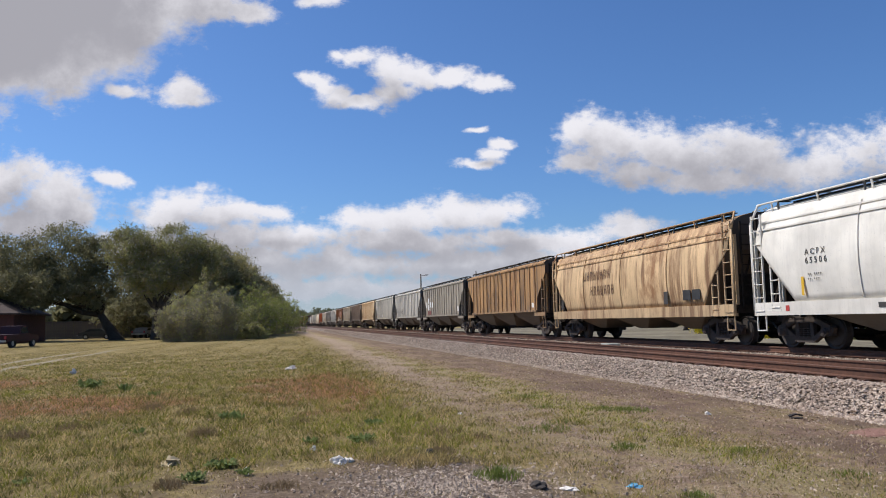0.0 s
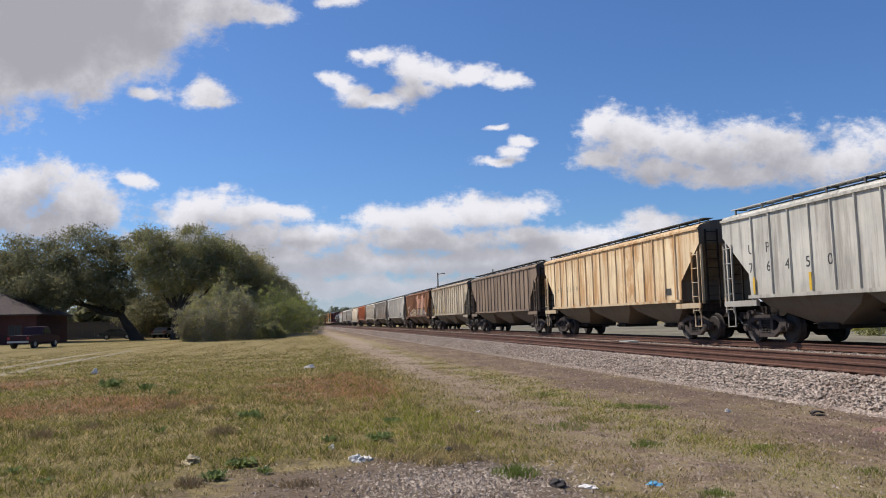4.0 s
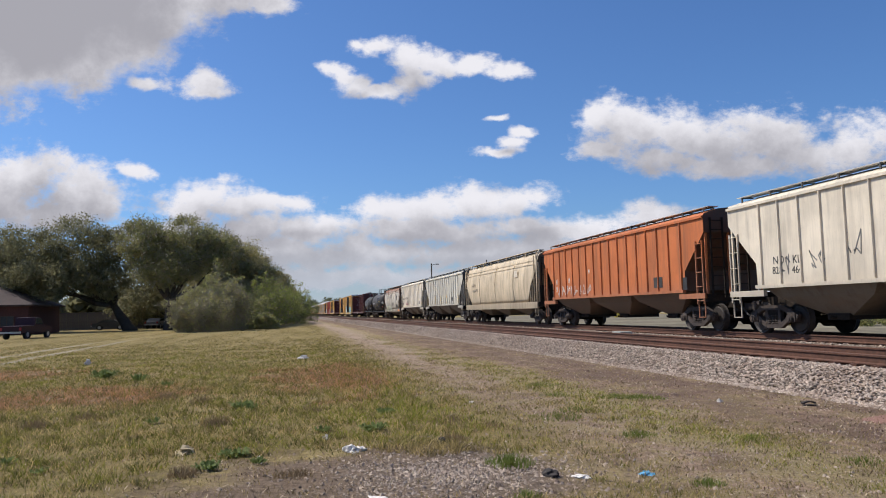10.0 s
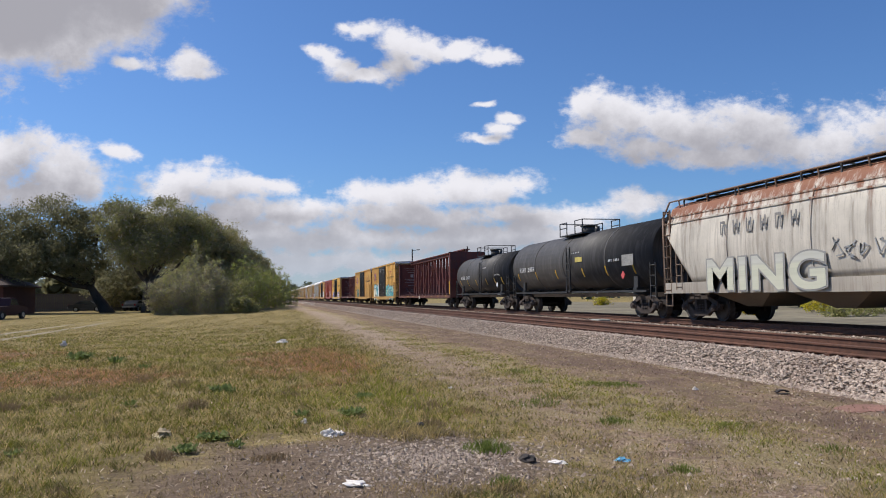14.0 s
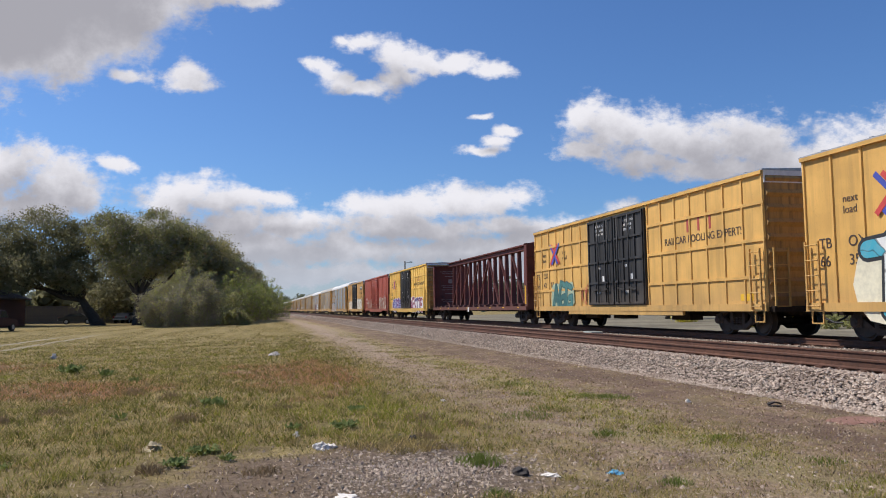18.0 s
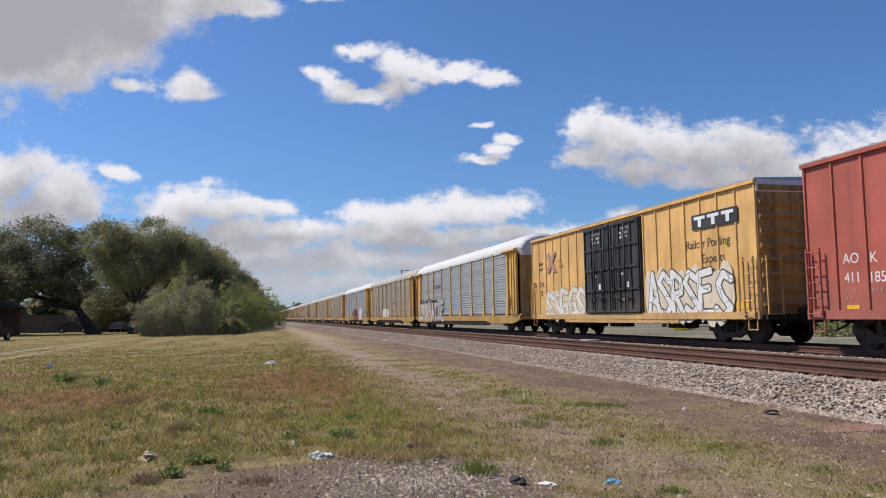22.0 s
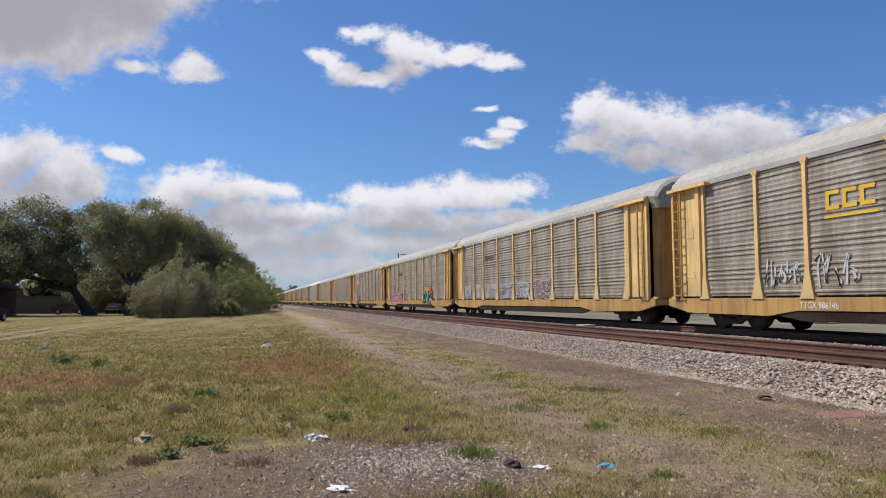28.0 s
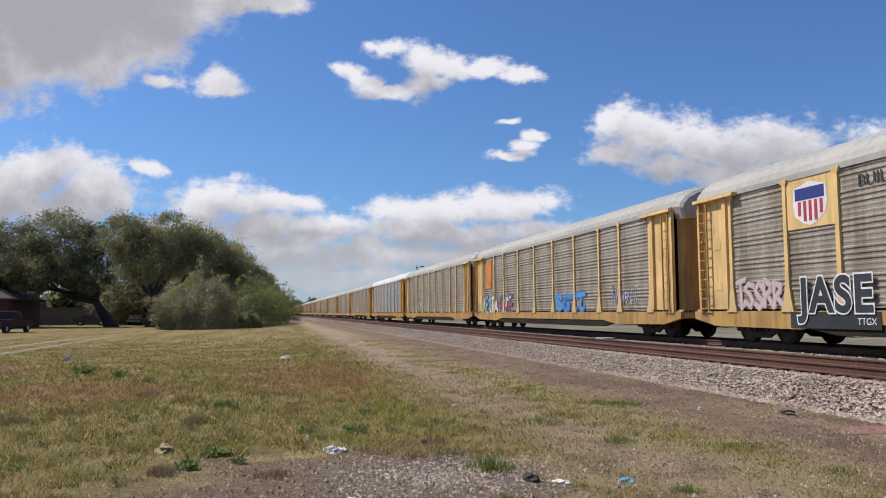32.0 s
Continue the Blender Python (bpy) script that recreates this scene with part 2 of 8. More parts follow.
def car_paint(name, c, rust=0.15, streak=0.2, grime=(0.10, 0.07, 0.05), low=1.0, rustc=(0.20, 0.08, 0.035), top=0.0):
    """Weathered paint on a railway car: rust spots, runs down the sides and dust."""
    m, n, b = material(name)
    co = n.obj()
    c = (min(0.9, c[0] * 1.03), c[1] * 0.975, c[2] * 0.90)
    col = n.mix(n.step(n.noise(co, 0.8, 4), 0.3, 0.7), [x * 0.84 for x in c], [min(0.88, x * 1.10) for x in c])
    runs = n.noise(n.vec("MULTIPLY", co, (2.2, 2.2, 0.16)), 1.6, 6, 0.65)
    col = n.mix(n.math("MULTIPLY", n.step(runs, 0.46, 0.66), min(1.0, streak * 1.45)), col, grime)
    thin = n.noise(n.vec("MULTIPLY", co, (7.0, 7.0, 0.35)), 2.0, 5, 0.7)
    col = n.mix(n.math("MULTIPLY", n.step(thin, 0.50, 0.70), min(0.8, 0.08 + streak * 0.8)), col, [v * 0.6 + 0.4 * w for v, w in zip(grime, c)])
    broad = n.noise(n.vec("MULTIPLY", co, (1, 0.7, 0.45)), 0.9, 5, 0.7)
    z = n.split(co)[2]
    if top:
        fall = n.math("ADD", n.step(z, 2.6, 4.2), n.math("MULTIPLY", n.math("SUBTRACT", runs, 0.5), 2.4))
        col = n.mix(n.math("MULTIPLY", n.step(fall, 0.35, 0.9), top), col, rustc)
    col = n.mix(n.math("MULTIPLY", n.step(broad, 0.70 - 0.3 * rust, 0.88 - 0.3 * rust), min(1.0, 0.35 + rust)), col, rustc)
    speck = n.noise(co, 26, 3, 0.7)
    col = n.mix(n.math("MULTIPLY", n.step(speck, 0.60, 0.74), 0.25 + rust * 0.5), col, [x * 0.5 for x in grime])
    dust = n.math("MULTIPLY", n.step(n.math("ADD", z, n.math("MULTIPLY", runs, 0.9)), 1.4, 2.4, 0.5, 0.0), low)
    col = n.mix(dust, col, (0.17, 0.135, 0.10))
    finish(n, b, col, n.math("ADD", 0.45, n.math("MULTIPLY", speck, 0.3)), 0.0, n.noise(co, 3.0, 4), 0.12, 0.02, 0.35)
    return m


def graffiti_mat(name, c, rough=0.5):
    return plain(name, c, rough, 0.0, 9.0, 0.15)


M_GRIME = plain("underframe_grime", (0.034, 0.026, 0.021), 0.95, 0.0, 9.0, 0.4, 0.2, 0.1)
M_TRUCK = plain("truck_iron", (0.050, 0.036, 0.029), 0.85, 0.0, 11.0, 0.45, 0.3)
M_WHEEL = plain("wheel_steel", (0.042, 0.033, 0.028), 0.7, 0.2, 9.0, 0.35)
M_RUBBER = plain("hose_rubber", (0.02, 0.02, 0.02), 0.7)
M_BLACK = plain("faded_black_paint", (0.035, 0.034, 0.033), 0.5, 0.0, 8.0, 0.35)
M_WALK = plain("roof_walk_steel", (0.10, 0.095, 0.09), 0.6, 0.3, 9.0, 0.3)
M_WHITE = plain("white_stencil", (0.72, 0.71, 0.68), 0.6, 0.0, 20.0, 0.12)
M_INK = plain("dark_stencil", (0.05, 0.045, 0.04), 0.6, 0.0, 20.0, 0.3)
M_YELLOW = plain("yellow_reflector", (0.70, 0.42, 0.03), 0.4, 0.0, 12.0, 0.15)
M_ORANGE = plain("orange_reflector", (0.70, 0.22, 0.03), 0.4)


def rusty_patches(n, co, mid):
    """Two stretches of dead rust-brown grass and small scattered ones."""
    spots = None
    for at, size in (((-4.0, 16.6, 0), (0.42, 0.46, 0)), ((1.0, 18.8, 0), (0.60, 0.20, 0)), ((-9.0, 24.0, 0), (0.30, 0.40, 0))):
        d = n.vec("LENGTH", n.vec("MULTIPLY", n.vec("SUBTRACT", co, at), size))
        spots = d if spots is None else n.math("MINIMUM", spots, d)
    return n.step(n.math("ADD", spots, n.math("MULTIPLY", n.math("SUBTRACT", mid, 0.5), 3.2)), 0.55, 1.15, 1.0, 0.0)


def lane_masks(n, co, mid):
    """Where the worn lane, the green strip along it and the dark soil by the ballast lie: three fields from 0 to 1."""
    x, y, z = n.split(co)
    rough = n.math("MULTIPLY", n.math("SUBTRACT", mid, 0.5), 2.2)
    slow = n.math("MULTIPLY", n.math("SUBTRACT", n.noise(n.vec("MULTIPLY", co, (1, 0.4, 1)), 0.45, 3), 0.5), 1.6)
    at = n.math("ADD", n.math("ADD", x, rough), n.math("ADD", slow, n.step(y, 30.0, 70.0, 0.0, -0.6)))
    bare = n.math("MULTIPLY", n.step(at, 2.5, 4.0), n.step(at, 4.3, 5.6, 1.0, 0.0))
    bare = n.math("MULTIPLY", bare, n.step(n.math("ADD", y, n.math("MULTIPLY", rough, 3.0)), 14.0, 30.0, 0.25, 1.0))
    dirt = n.step(at, 1.9, 4.0)
    strip = n.math("MULTIPLY", n.step(at, 4.1, 4.7), n.step(at, 5.1, 5.9, 1.0, 0.0))
    soil = n.math("MULTIPLY", n.step(at, 5.3, 6.5), n.step(at, 8.2, 9.0, 1.0, 0.0))
    return dirt, bare, strip, soil


def gravel_patch(n, co, mid):
    """The bare patch in front: brown soil with a core of grey gravel."""
    bend = n.math("MULTIPLY", n.math("SUBTRACT", mid, 0.5), 1.5)
    soil = n.vec("LENGTH", n.vec("MULTIPLY", n.vec("SUBTRACT", co, (0.75, 7.0, 0)), (0.50, 0.52, 0)))
    core = n.vec("LENGTH", n.vec("MULTIPLY", n.vec("SUBTRACT", co, (1.55, 7.2, 0)), (0.70, 0.66, 0)))
    return n.step(n.math("ADD", soil, bend), 0.75, 1.15, 1.0, 0.0), n.step(n.math("ADD", core, bend), 0.30, 1.15, 0.60, 0.0)


def ground_material():
    m, n, b = material("grassy_ground")
    co = n.obj()
    x, y, z = n.split(co)
    mid = n.noise(co, 0.9, 5, 0.65)
    fine = n.noise(co, 13.0, 6, 0.75)
    tiny = n.noise(co, 55.0, 4, 0.75)
    crumb = n.add("ShaderNodeTexVoronoi")
    crumb.inputs["Scale"].default_value = 34.0
    n.put(crumb.inputs["Vector"], co)
    pick = n.split(crumb.outputs["Color"])[0]
    dirt_at, bare, strip, soil = lane_masks(n, co, mid)
    patch, core = gravel_patch(n, co, mid)
    # thatch under the grass
    grass = n.mix(n.step(n.math("ADD", n.math("MULTIPLY", mid, 0.5), n.math("MULTIPLY", fine, 0.5)), 0.36, 0.64), (0.165, 0.125, 0.046), (0.370, 0.285, 0.125))
    grass = n.mix(n.math("MULTIPLY", rusty_patches(n, co, mid), 0.7), grass, (0.27, 0.15, 0.09))
    grass = n.mix(n.step(tiny, 0.45, 0.72, 0.0, 0.6), grass, (0.065, 0.052, 0.03))
    # pale worn dirt, darker crumbs and thin turf
    dirt = n.mix(n.step(fine, 0.3, 0.7), (0.205, 0.138, 0.094), (0.430, 0.304, 0.212))
    dirt = n.mix(n.step(n.noise(n.vec("MULTIPLY", co, (1.0, 0.55, 1.0)), 1.7, 7, 0.75), 0.45, 0.60, 0.0, 0.75), dirt, (0.130, 0.083, 0.060))
    turf = n.mix(n.step(tiny, 0.35, 0.65), (0.195, 0.150, 0.066), (0.410, 0.330, 0.165))
    dirt = n.mix(n.step(n.noise(co, 1.5, 6, 0.7), 0.44, 0.60, 0.0, 0.75), dirt, turf)
    dirt = n.mix(n.math("MULTIPLY", strip, 0.8), dirt, turf)
    pale = n.mix(n.step(fine, 0.3, 0.7), (0.310, 0.225, 0.165), (0.500, 0.382, 0.285))
    pale = n.mix(n.step(n.noise(co, 0.7, 6, 0.7), 0.50, 0.66, 0.0, 0.5), pale, (0.210, 0.155, 0.115))
    dirt = n.mix(n.math("MULTIPLY", bare, n.step(mid, 0.30, 0.62, 0.95, 0.45)), dirt, pale)
    stain = n.noise(n.vec("MULTIPLY", co, (1.0, 0.45, 1.0)), 0.75, 6, 0.7)
    dirt = n.mix(n.math("MULTIPLY", soil, n.step(stain, 0.38, 0.58, 0.15, 0.85)), dirt, n.mix(fine, (0.085, 0.055, 0.042), (0.205, 0.135, 0.100)))
    dirt = n.mix(n.step(n.noise(co, 24.0, 5, 0.7), 0.54, 0.68, 0.0, 0.7), dirt, (0.075, 0.052, 0.040))
    dirt = n.mix(n.math("MULTIPLY", n.step(pick, 0.80, 0.86), n.step(crumb.outputs["Distance"], 0.20, 0.34, 0.8, 0.0)), dirt, (0.50, 0.43, 0.36))
    brown = n.mix(n.step(fine, 0.3, 0.7), (0.105, 0.070, 0.050), (0.250, 0.180, 0.130))
    brown = n.mix(n.step(tiny, 0.54, 0.68, 0.0, 0.7), brown, (0.36, 0.28, 0.20))
    grit = n.mix(pick, (0.160, 0.115, 0.084), (0.45, 0.355, 0.270))
    grit = n.mix(n.step(crumb.outputs["Distance"], 0.25, 0.55, 0.0, 0.7), grit, (0.085, 0.068, 0.055))
    right = n.step(x, 22.0, 24.0)
    col = n.mix(n.math("MULTIPLY", dirt_at, n.math("SUBTRACT", 1.0, right)), grass, dirt)
    col = n.mix(n.math("MULTIPLY", patch, 0.9), col, brown)
    col = n.mix(n.math("MULTIPLY", core, 0.9), col, grit)
    # sandy ruts on the grass
    rut = n.math("ADD", x, n.math("MULTIPLY", y, 0.020))
    wob = n.math("MULTIPLY", n.math("SUBTRACT", n.noise(co, 0.25, 2), 0.5), 0.9)
    ruts = None
    for at in (-9.7, -11.35):
        r = n.step(n.math("ABSOLUTE", n.math("ADD", n.math("SUBTRACT", rut, at), wob)), 0.10, 0.36, 0.70, 0.0)
        ruts = r if ruts is None else n.math("MAXIMUM", ruts, r)
    col = n.mix(n.math("MULTIPLY", ruts, n.step(y, 48.0, 62.0, 1.0, 0.0)), col, (0.34, 0.30, 0.23))
    h = n.math("ADD", n.math("MULTIPLY", fine, 0.6), n.math("MULTIPLY", tiny, 0.4))
    finish(n, b, col, 0.95, 0.0, h, 0.9, 0.05, 0.1)
    return m


def stone_material(name, dark, light):
    m, n, b = material(name)
    co = n.obj()
    g = n.add("ShaderNodeNewGeometry")
    k = n.math("ADD", n.math("MULTIPLY", g.outputs["Random Per Island"], 0.75), n.math("MULTIPLY", n.noise(co, 9, 4), 0.25))
    col = n.mix(k, dark, light)
    col = n.mix(n.step(n.noise(co, 0.5, 3), 0.45, 0.75, 0.0, 0.35), col, (0.16, 0.10, 0.07))
    finish(n, b, col, 0.9, 0.0, n.noise(co, 40, 3), 0.3, 0.01, 0.2)
    return m


M_BALLAST = stone_material("ballast_stone", (0.235, 0.172, 0.130), (0.66, 0.535, 0.425))
def bank_material():
    m, n, b = material("ballast_bank_stone")
    co = n.obj()
    cells = n.add("ShaderNodeTexVoronoi")
    cells.inputs["Scale"].default_value = 16.0
    n.put(cells.inputs["Vector"], co)
    k = n.split(cells.outputs["Color"])[0]
    col = n.mix(k, (0.17, 0.125, 0.095), (0.56, 0.46, 0.37))
    col = n.mix(n.step(cells.outputs["Distance"], 0.25, 0.6, 0.0, 0.8), col, (0.07, 0.058, 0.048))
    col = n.mix(n.step(n.noise(co, 0.6, 4), 0.45, 0.7, 0.0, 0.4), col, (0.15, 0.09, 0.06))
    finish(n, b, col, 0.95, 0.0, cells.outputs["Distance"], 0.8, 0.03, 0.1)
    return m


M_BANK = bank_material()
M_RAIL = plain("rusty_rail", (0.112, 0.050, 0.030), 0.75, 0.2, 9.0, 0.35, 0.2)
M_TIE = plain("weathered_tie", (0.090, 0.058, 0.042), 0.9, 0.0, 7.0, 0.4, 0.6)


# ---- ground ----
def spread(fine0, fine1, step, far0, far1):
    """Coordinates that lie close in the middle and wide apart far off."""
    mid = list(np.arange(fine0, fine1 + 1e-6, step))
    low, high, d = [], [], step * 2
    v = fine0
    while v > far0:
        v, d = v - d, d * 1.5
        low.append(max(v, far0))
    v, d = fine1, step * 2
    while v < far1:
        v, d = v + d, d * 1.5
        high.append(min(v, far1))
    return low[::-1] + mid + high


def ground_height(x, y):
    near = max(0.0, min(1.0, (8.2 - x) / 2.0))
    return near * (0.05 * noise.noise((x * 0.5, y * 0.5, 0.0)) + 0.02 * noise.noise((x * 2.1, y * 2.1, 4.0)))


def ground_z(x, y):
    """Ground height under many points."""
    gx, gy = np.arange(-16, 9.01, 0.4), np.arange(3, 36.01, 0.4)
    grid = np.array([[ground_height(a, b) for b in gy] for a in gx])
    u, v = np.clip((x + 16) / 0.4, 0, len(gx) - 1.001), np.clip((y - 3) / 0.4, 0, len(gy) - 1.001)
    i, j = u.astype(int), v.astype(int)
    u, v = u - i, v - j
    z = (grid[i, j] * (1 - u) + grid[i + 1, j] * u) * (1 - v) + (grid[i, j + 1] * (1 - u) + grid[i + 1, j + 1] * u) * v
    return np.where((y > 35.9) | (y < 3.1) | (x < -15.9) | (x > 8.9), 0.0, z)


def build_ground():
    xs, ys = spread(-16, 9, 0.4, -3900, 3900), spread(3, 36, 0.4, -3900, 3900)
    verts = [(x, y, ground_height(x, y) if abs(x) < 60 and -20 < y < 120 else 0.0) for y in ys for x in xs]
    w = len(xs)
    faces = [(j * w + i, j * w + i + 1, (j + 1) * w + i + 1, (j + 1) * w + i) for j in range(len(ys) - 1) for i in range(w - 1)]
    me = pydata("ground", verts, faces, ground_material())
    for p in me.polygons:
        p.use_smooth = True
    tagged(new("ground", me), "patchy dry grass with bare dirt and sandy ruts", "ground", kind="structure")


build_ground()


def bed(x):
    """Ballast bank of one track."""
    bm = bmesh.new()
    ys = [-700, -100, 0] + list(range(10, 460, 30)) + list(range(470, 1500, 60))
    rings = []
    for y in ys:
        far = max(0.0, y - 450.0)
        c = x + far * far / 3000.0
        rings.append([(c - 2.15, y, -0.05), (c + 2.15, y, -0.05), (c + 1.45, y, RAIL - 0.195), (c + 1.0, y, RAIL - 0.195), (c + 0.9, y, RAIL - 0.24), (c - 0.9, y, RAIL - 0.24), (c - 1.0, y, RAIL - 0.195), (c - 1.30, y, RAIL - 0.195)])
    loft(bm, rings)
    return tagged(new("ballast_bank", mesh_of("ballast_bank", bm, M_BANK)), "pale grey crushed stone bank under the rails", "ballast", kind="structure")


def rail_profile(cx, z=RAIL):
    return [(cx - 0.07, z - 0.17), (cx + 0.07, z - 0.17), (cx + 0.07, z - 0.155), (cx + 0.012, z - 0.135), (cx + 0.012, z - 0.045), (cx + 0.036, z - 0.035),
            (cx + 0.036, z - 0.006), (cx + 0.028, z), (cx - 0.028, z), (cx - 0.036, z - 0.006), (cx - 0.036, z - 0.035), (cx - 0.012, z - 0.045), (cx - 0.012, z - 0.135), (cx - 0.07, z - 0.155)]


def build_track(x, label):
    track = thing("railway_track", label, "track", "railway tracks", "structure")
    ys = [-700, 0] + list(range(450, 1500, 60))
    for s in (-0.7525, 0.7525):
        bm = bmesh.new()
        loft(bm, [[(px + max(0.0, y - 450.0) ** 2 / 3000.0, y, pz) for px, pz in rail_profile(x + s)] for y in ys])
        part("rail", bm, M_RAIL, track, "rusty steel rail")
    bm = bmesh.new()
    v = box(bm, -1.20, 1.20, -0.115, 0.115, -0.16, 0.0)
    bmesh.ops.bevel(bm, geom=bm.edges[:], offset=0.012, segments=1, affect="EDGES")
    tie = mesh_of("tie", bm, M_TIE)
    bm = bmesh.new()
    box(bm, -0.18, 0.18, -0.09, 0.09, 0.0, 0.044)
    for sx in (-0.12, 0.12):
        tube(bm, (sx, 0.03, 0.015), (sx, 0.03, 0.05), 0.014, 6)
    plate = mesh_of("tie_plate", bm, M_RAIL)
    rnd = random.Random(int(x * 10))
    for k in range(150):
        y = 4.0 + k * 0.53
        t = part("tie", tie, None, track, m=pose(x + rnd.uniform(-0.05, 0.05), y, RAIL - 0.214 + rnd.uniform(-0.012, 0.0), 0, 0, rnd.uniform(-1.5, 1.5)))
        if k < 60:
            for s in (-0.7525, 0.7525):
                part("tie_plate", plate, None, t, m=pose(s, 0, 0.0))
    return track


for centre, words in ((NEAR_X, "empty rusty railway track on dark wooden ties"), (TRACK_X, "railway track with dark ties under the moving train")):
    bed(centre)
    build_track(centre, words)


def scatter_stones(name, label, n, place, size, mat, seed):
    """Loose stones: one mesh of many small uneven lumps."""
    rnd = np.random.RandomState(seed)
    base = np.array([(1, 0, 0), (-1, 0, 0), (0, 1, 0), (0, -1, 0), (0, 0, 1), (0, 0, -1)], float)
    tri = np.array([(0, 2, 4), (2, 1, 4), (1, 3, 4), (3, 0, 4), (2, 0, 5), (1, 2, 5), (3, 1, 5), (0, 3, 5)])
    pos = place(rnd, n)
    n = len(pos)
    s = size[0] + (size[1] - size[0]) * rnd.rand(n, 1, 1) ** 2
    v = base[None] * (0.65 + 0.6 * rnd.rand(n, 6, 1)) * s * np.array([1, 1, 0.75])
    v += (rnd.rand(n, 6, 3) - 0.5) * s * 0.5
    ang = rnd.rand(n) * 6.283
    c, sn = np.cos(ang)[:, None], np.sin(ang)[:, None]
    v = np.stack([v[:, :, 0] * c - v[:, :, 1] * sn, v[:, :, 0] * sn + v[:, :, 1] * c, v[:, :, 2]], 2) + pos[:, None, :]
    f = (tri[None] + (np.arange(n) * 6)[:, None, None]).reshape(-1, 3)
    me = pydata(name, v.reshape(-1, 3).tolist(), f.tolist(), mat)
    return tagged(new(name, me), label, "stones", kind="stuff")


def bank_places(cx, y0, y1, left):
    def place(rnd, n):
        y = y0 * (y1 / y0) ** rnd.rand(n)
        u = rnd.rand(n)
        x = np.where(u < 0.75, cx - 2.55 + 1.5 * rnd.rand(n), cx - 1.3 + 2.75 * rnd.rand(n)) if left else cx - 2.2 + 4.4 * rnd.rand(n)
        d = np.abs(x - cx)
        z = np.clip((2.15 - d) / 0.82, 0, 1) * (RAIL - np.where(d > 0.97, 0.205, 0.25)) + np.where(d > 2.15, 0.0, 0.01)
        return np.stack([x, y, z], 1)
    return place


scatter_stones("ballast_stones", "loose pale crushed stones on the bank beside the empty track", 48000, bank_places(NEAR_X, 7.0, 150.0, True), (0.016, 0.046), M_BALLAST, 3)
scatter_stones("ballast_stones", "loose pale crushed stones between the two tracks", 9000, bank_places((NEAR_X + TRACK_X) / 2, 11.0, 70.0, False), (0.02, 0.05), M_BALLAST, 4)


def patch_places(rnd, n):
    """Gravel: thick in the core of the bare patch, thin along the lane."""
    r = np.abs(rnd.normal(size=n)) * 0.62
    a = rnd.rand(n) * 6.283
    near = rnd.rand(n) < 0.6
    y = np.where(near, 7.2 + 1.35 * r * np.sin(a), 4.6 * 7.0 ** rnd.rand(n))
    x = np.where(near, 1.55 + 1.35 * r * np.cos(a), 2.3 + 6.4 * rnd.rand(n))
    return np.stack([x, y, ground_z(x, y)], 1)


M_GRAVEL = stone_material("gravel_stone", (0.15, 0.105, 0.075), (0.60, 0.485, 0.375))
scatter_stones("gravel", "small grey gravel scattered over the bare dirt", 9000, patch_places, (0.006, 0.030), M_GRAVEL, 5)


# ---- railway cars ----
# A car's own space: y along it, near side at -x, z from the top of rail.
def cached(key, make, mat):
    if key not in MESHES:
        bm = bmesh.new()
        make(bm)
        MESHES[key] = mesh_of(key, bm, mat)
    return MESHES[key]


def make_wheel(bm):
    seg, prof = 22, ((-0.07, 0.10), (-0.07, 0.36), (-0.03, 0.39), (-0.07, 0.455), (0.05, 0.465), (0.095, 0.49), (0.03, 0.38), (0.03, 0.17), (0.095, 0.14), (0.095, 0.08), (-0.07, 0.08))
    rings = [[(x, r * math.cos(2 * math.pi * k / seg), r * math.sin(2 * math.pi * k / seg)) for x, r in prof] for k in range(seg)]
    vs = [[bm.verts.new(p) for p in r] for r in rings]
    n = len(prof)
    for i in range(seg):
        for k in range(n):
            bm.faces.new((vs[i][k], vs[i][(k + 1) % n], vs[(i + 1) % seg][(k + 1) % n], vs[(i + 1) % seg][k]))


def make_side_frame(bm):
    """Cast side frame with a bowed top, a bottom chord and two openings."""
    def bar(pts, h, w=0.13):
        for (y0, z0), (y1, z1) in zip(pts, pts[1:]):
            beam(bm, (0, y0, z0), (0, y1, z1), w, h)
    bar(((-1.12, 0.50), (-0.86, 0.62), (-0.45, 0.78), (0.45, 0.78), (0.86, 0.62), (1.12, 0.50)), 0.15)
    bar(((-0.80, 0.52), (-0.34, 0.24), (0.34, 0.24), (0.80, 0.52)), 0.14)
    bar(((-0.30, 0.24), (-0.30, 0.76)), 0.12)
    bar(((0.30, 0.24), (0.30, 0.76)), 0.12)
    for s in (-0.89, 0.89):
        box(bm, -0.10, 0.10, s - 0.17, s + 0.17, 0.36, 0.64)
        tube(bm, (-0.19, s, 0.46), (0.1, s, 0.46), 0.115, 12)
        tube(bm, (-0.21, s, 0.46), (-0.19, s, 0.46), 0.07, 8)


def make_springs(bm):
    for y in (-0.17, 0.0, 0.17):
        for k in range(5):
            tube(bm, (0.0, y, 0.31 + k * 0.055), (0.0, y, 0.345 + k * 0.055), 0.075, 8)


def make_bolster(bm):
    box(bm, -1.05, 1.05, -0.2, 0.2, 0.55, 0.80)
    box(bm, -0.25, 0.25, -0.28, 0.28, 0.78, 0.92)
    for s in (-0.62, 0.62):
        beam(bm, (-1.0, s * 0.75, 0.36), (1.0, s * 0.75, 0.36), 0.09, 0.12)
        for x in (-0.75, 0.75):
            box(bm, x - 0.07, x + 0.07, s * 0.55 - 0.03, s * 0.55 + 0.03, 0.28, 0.62)


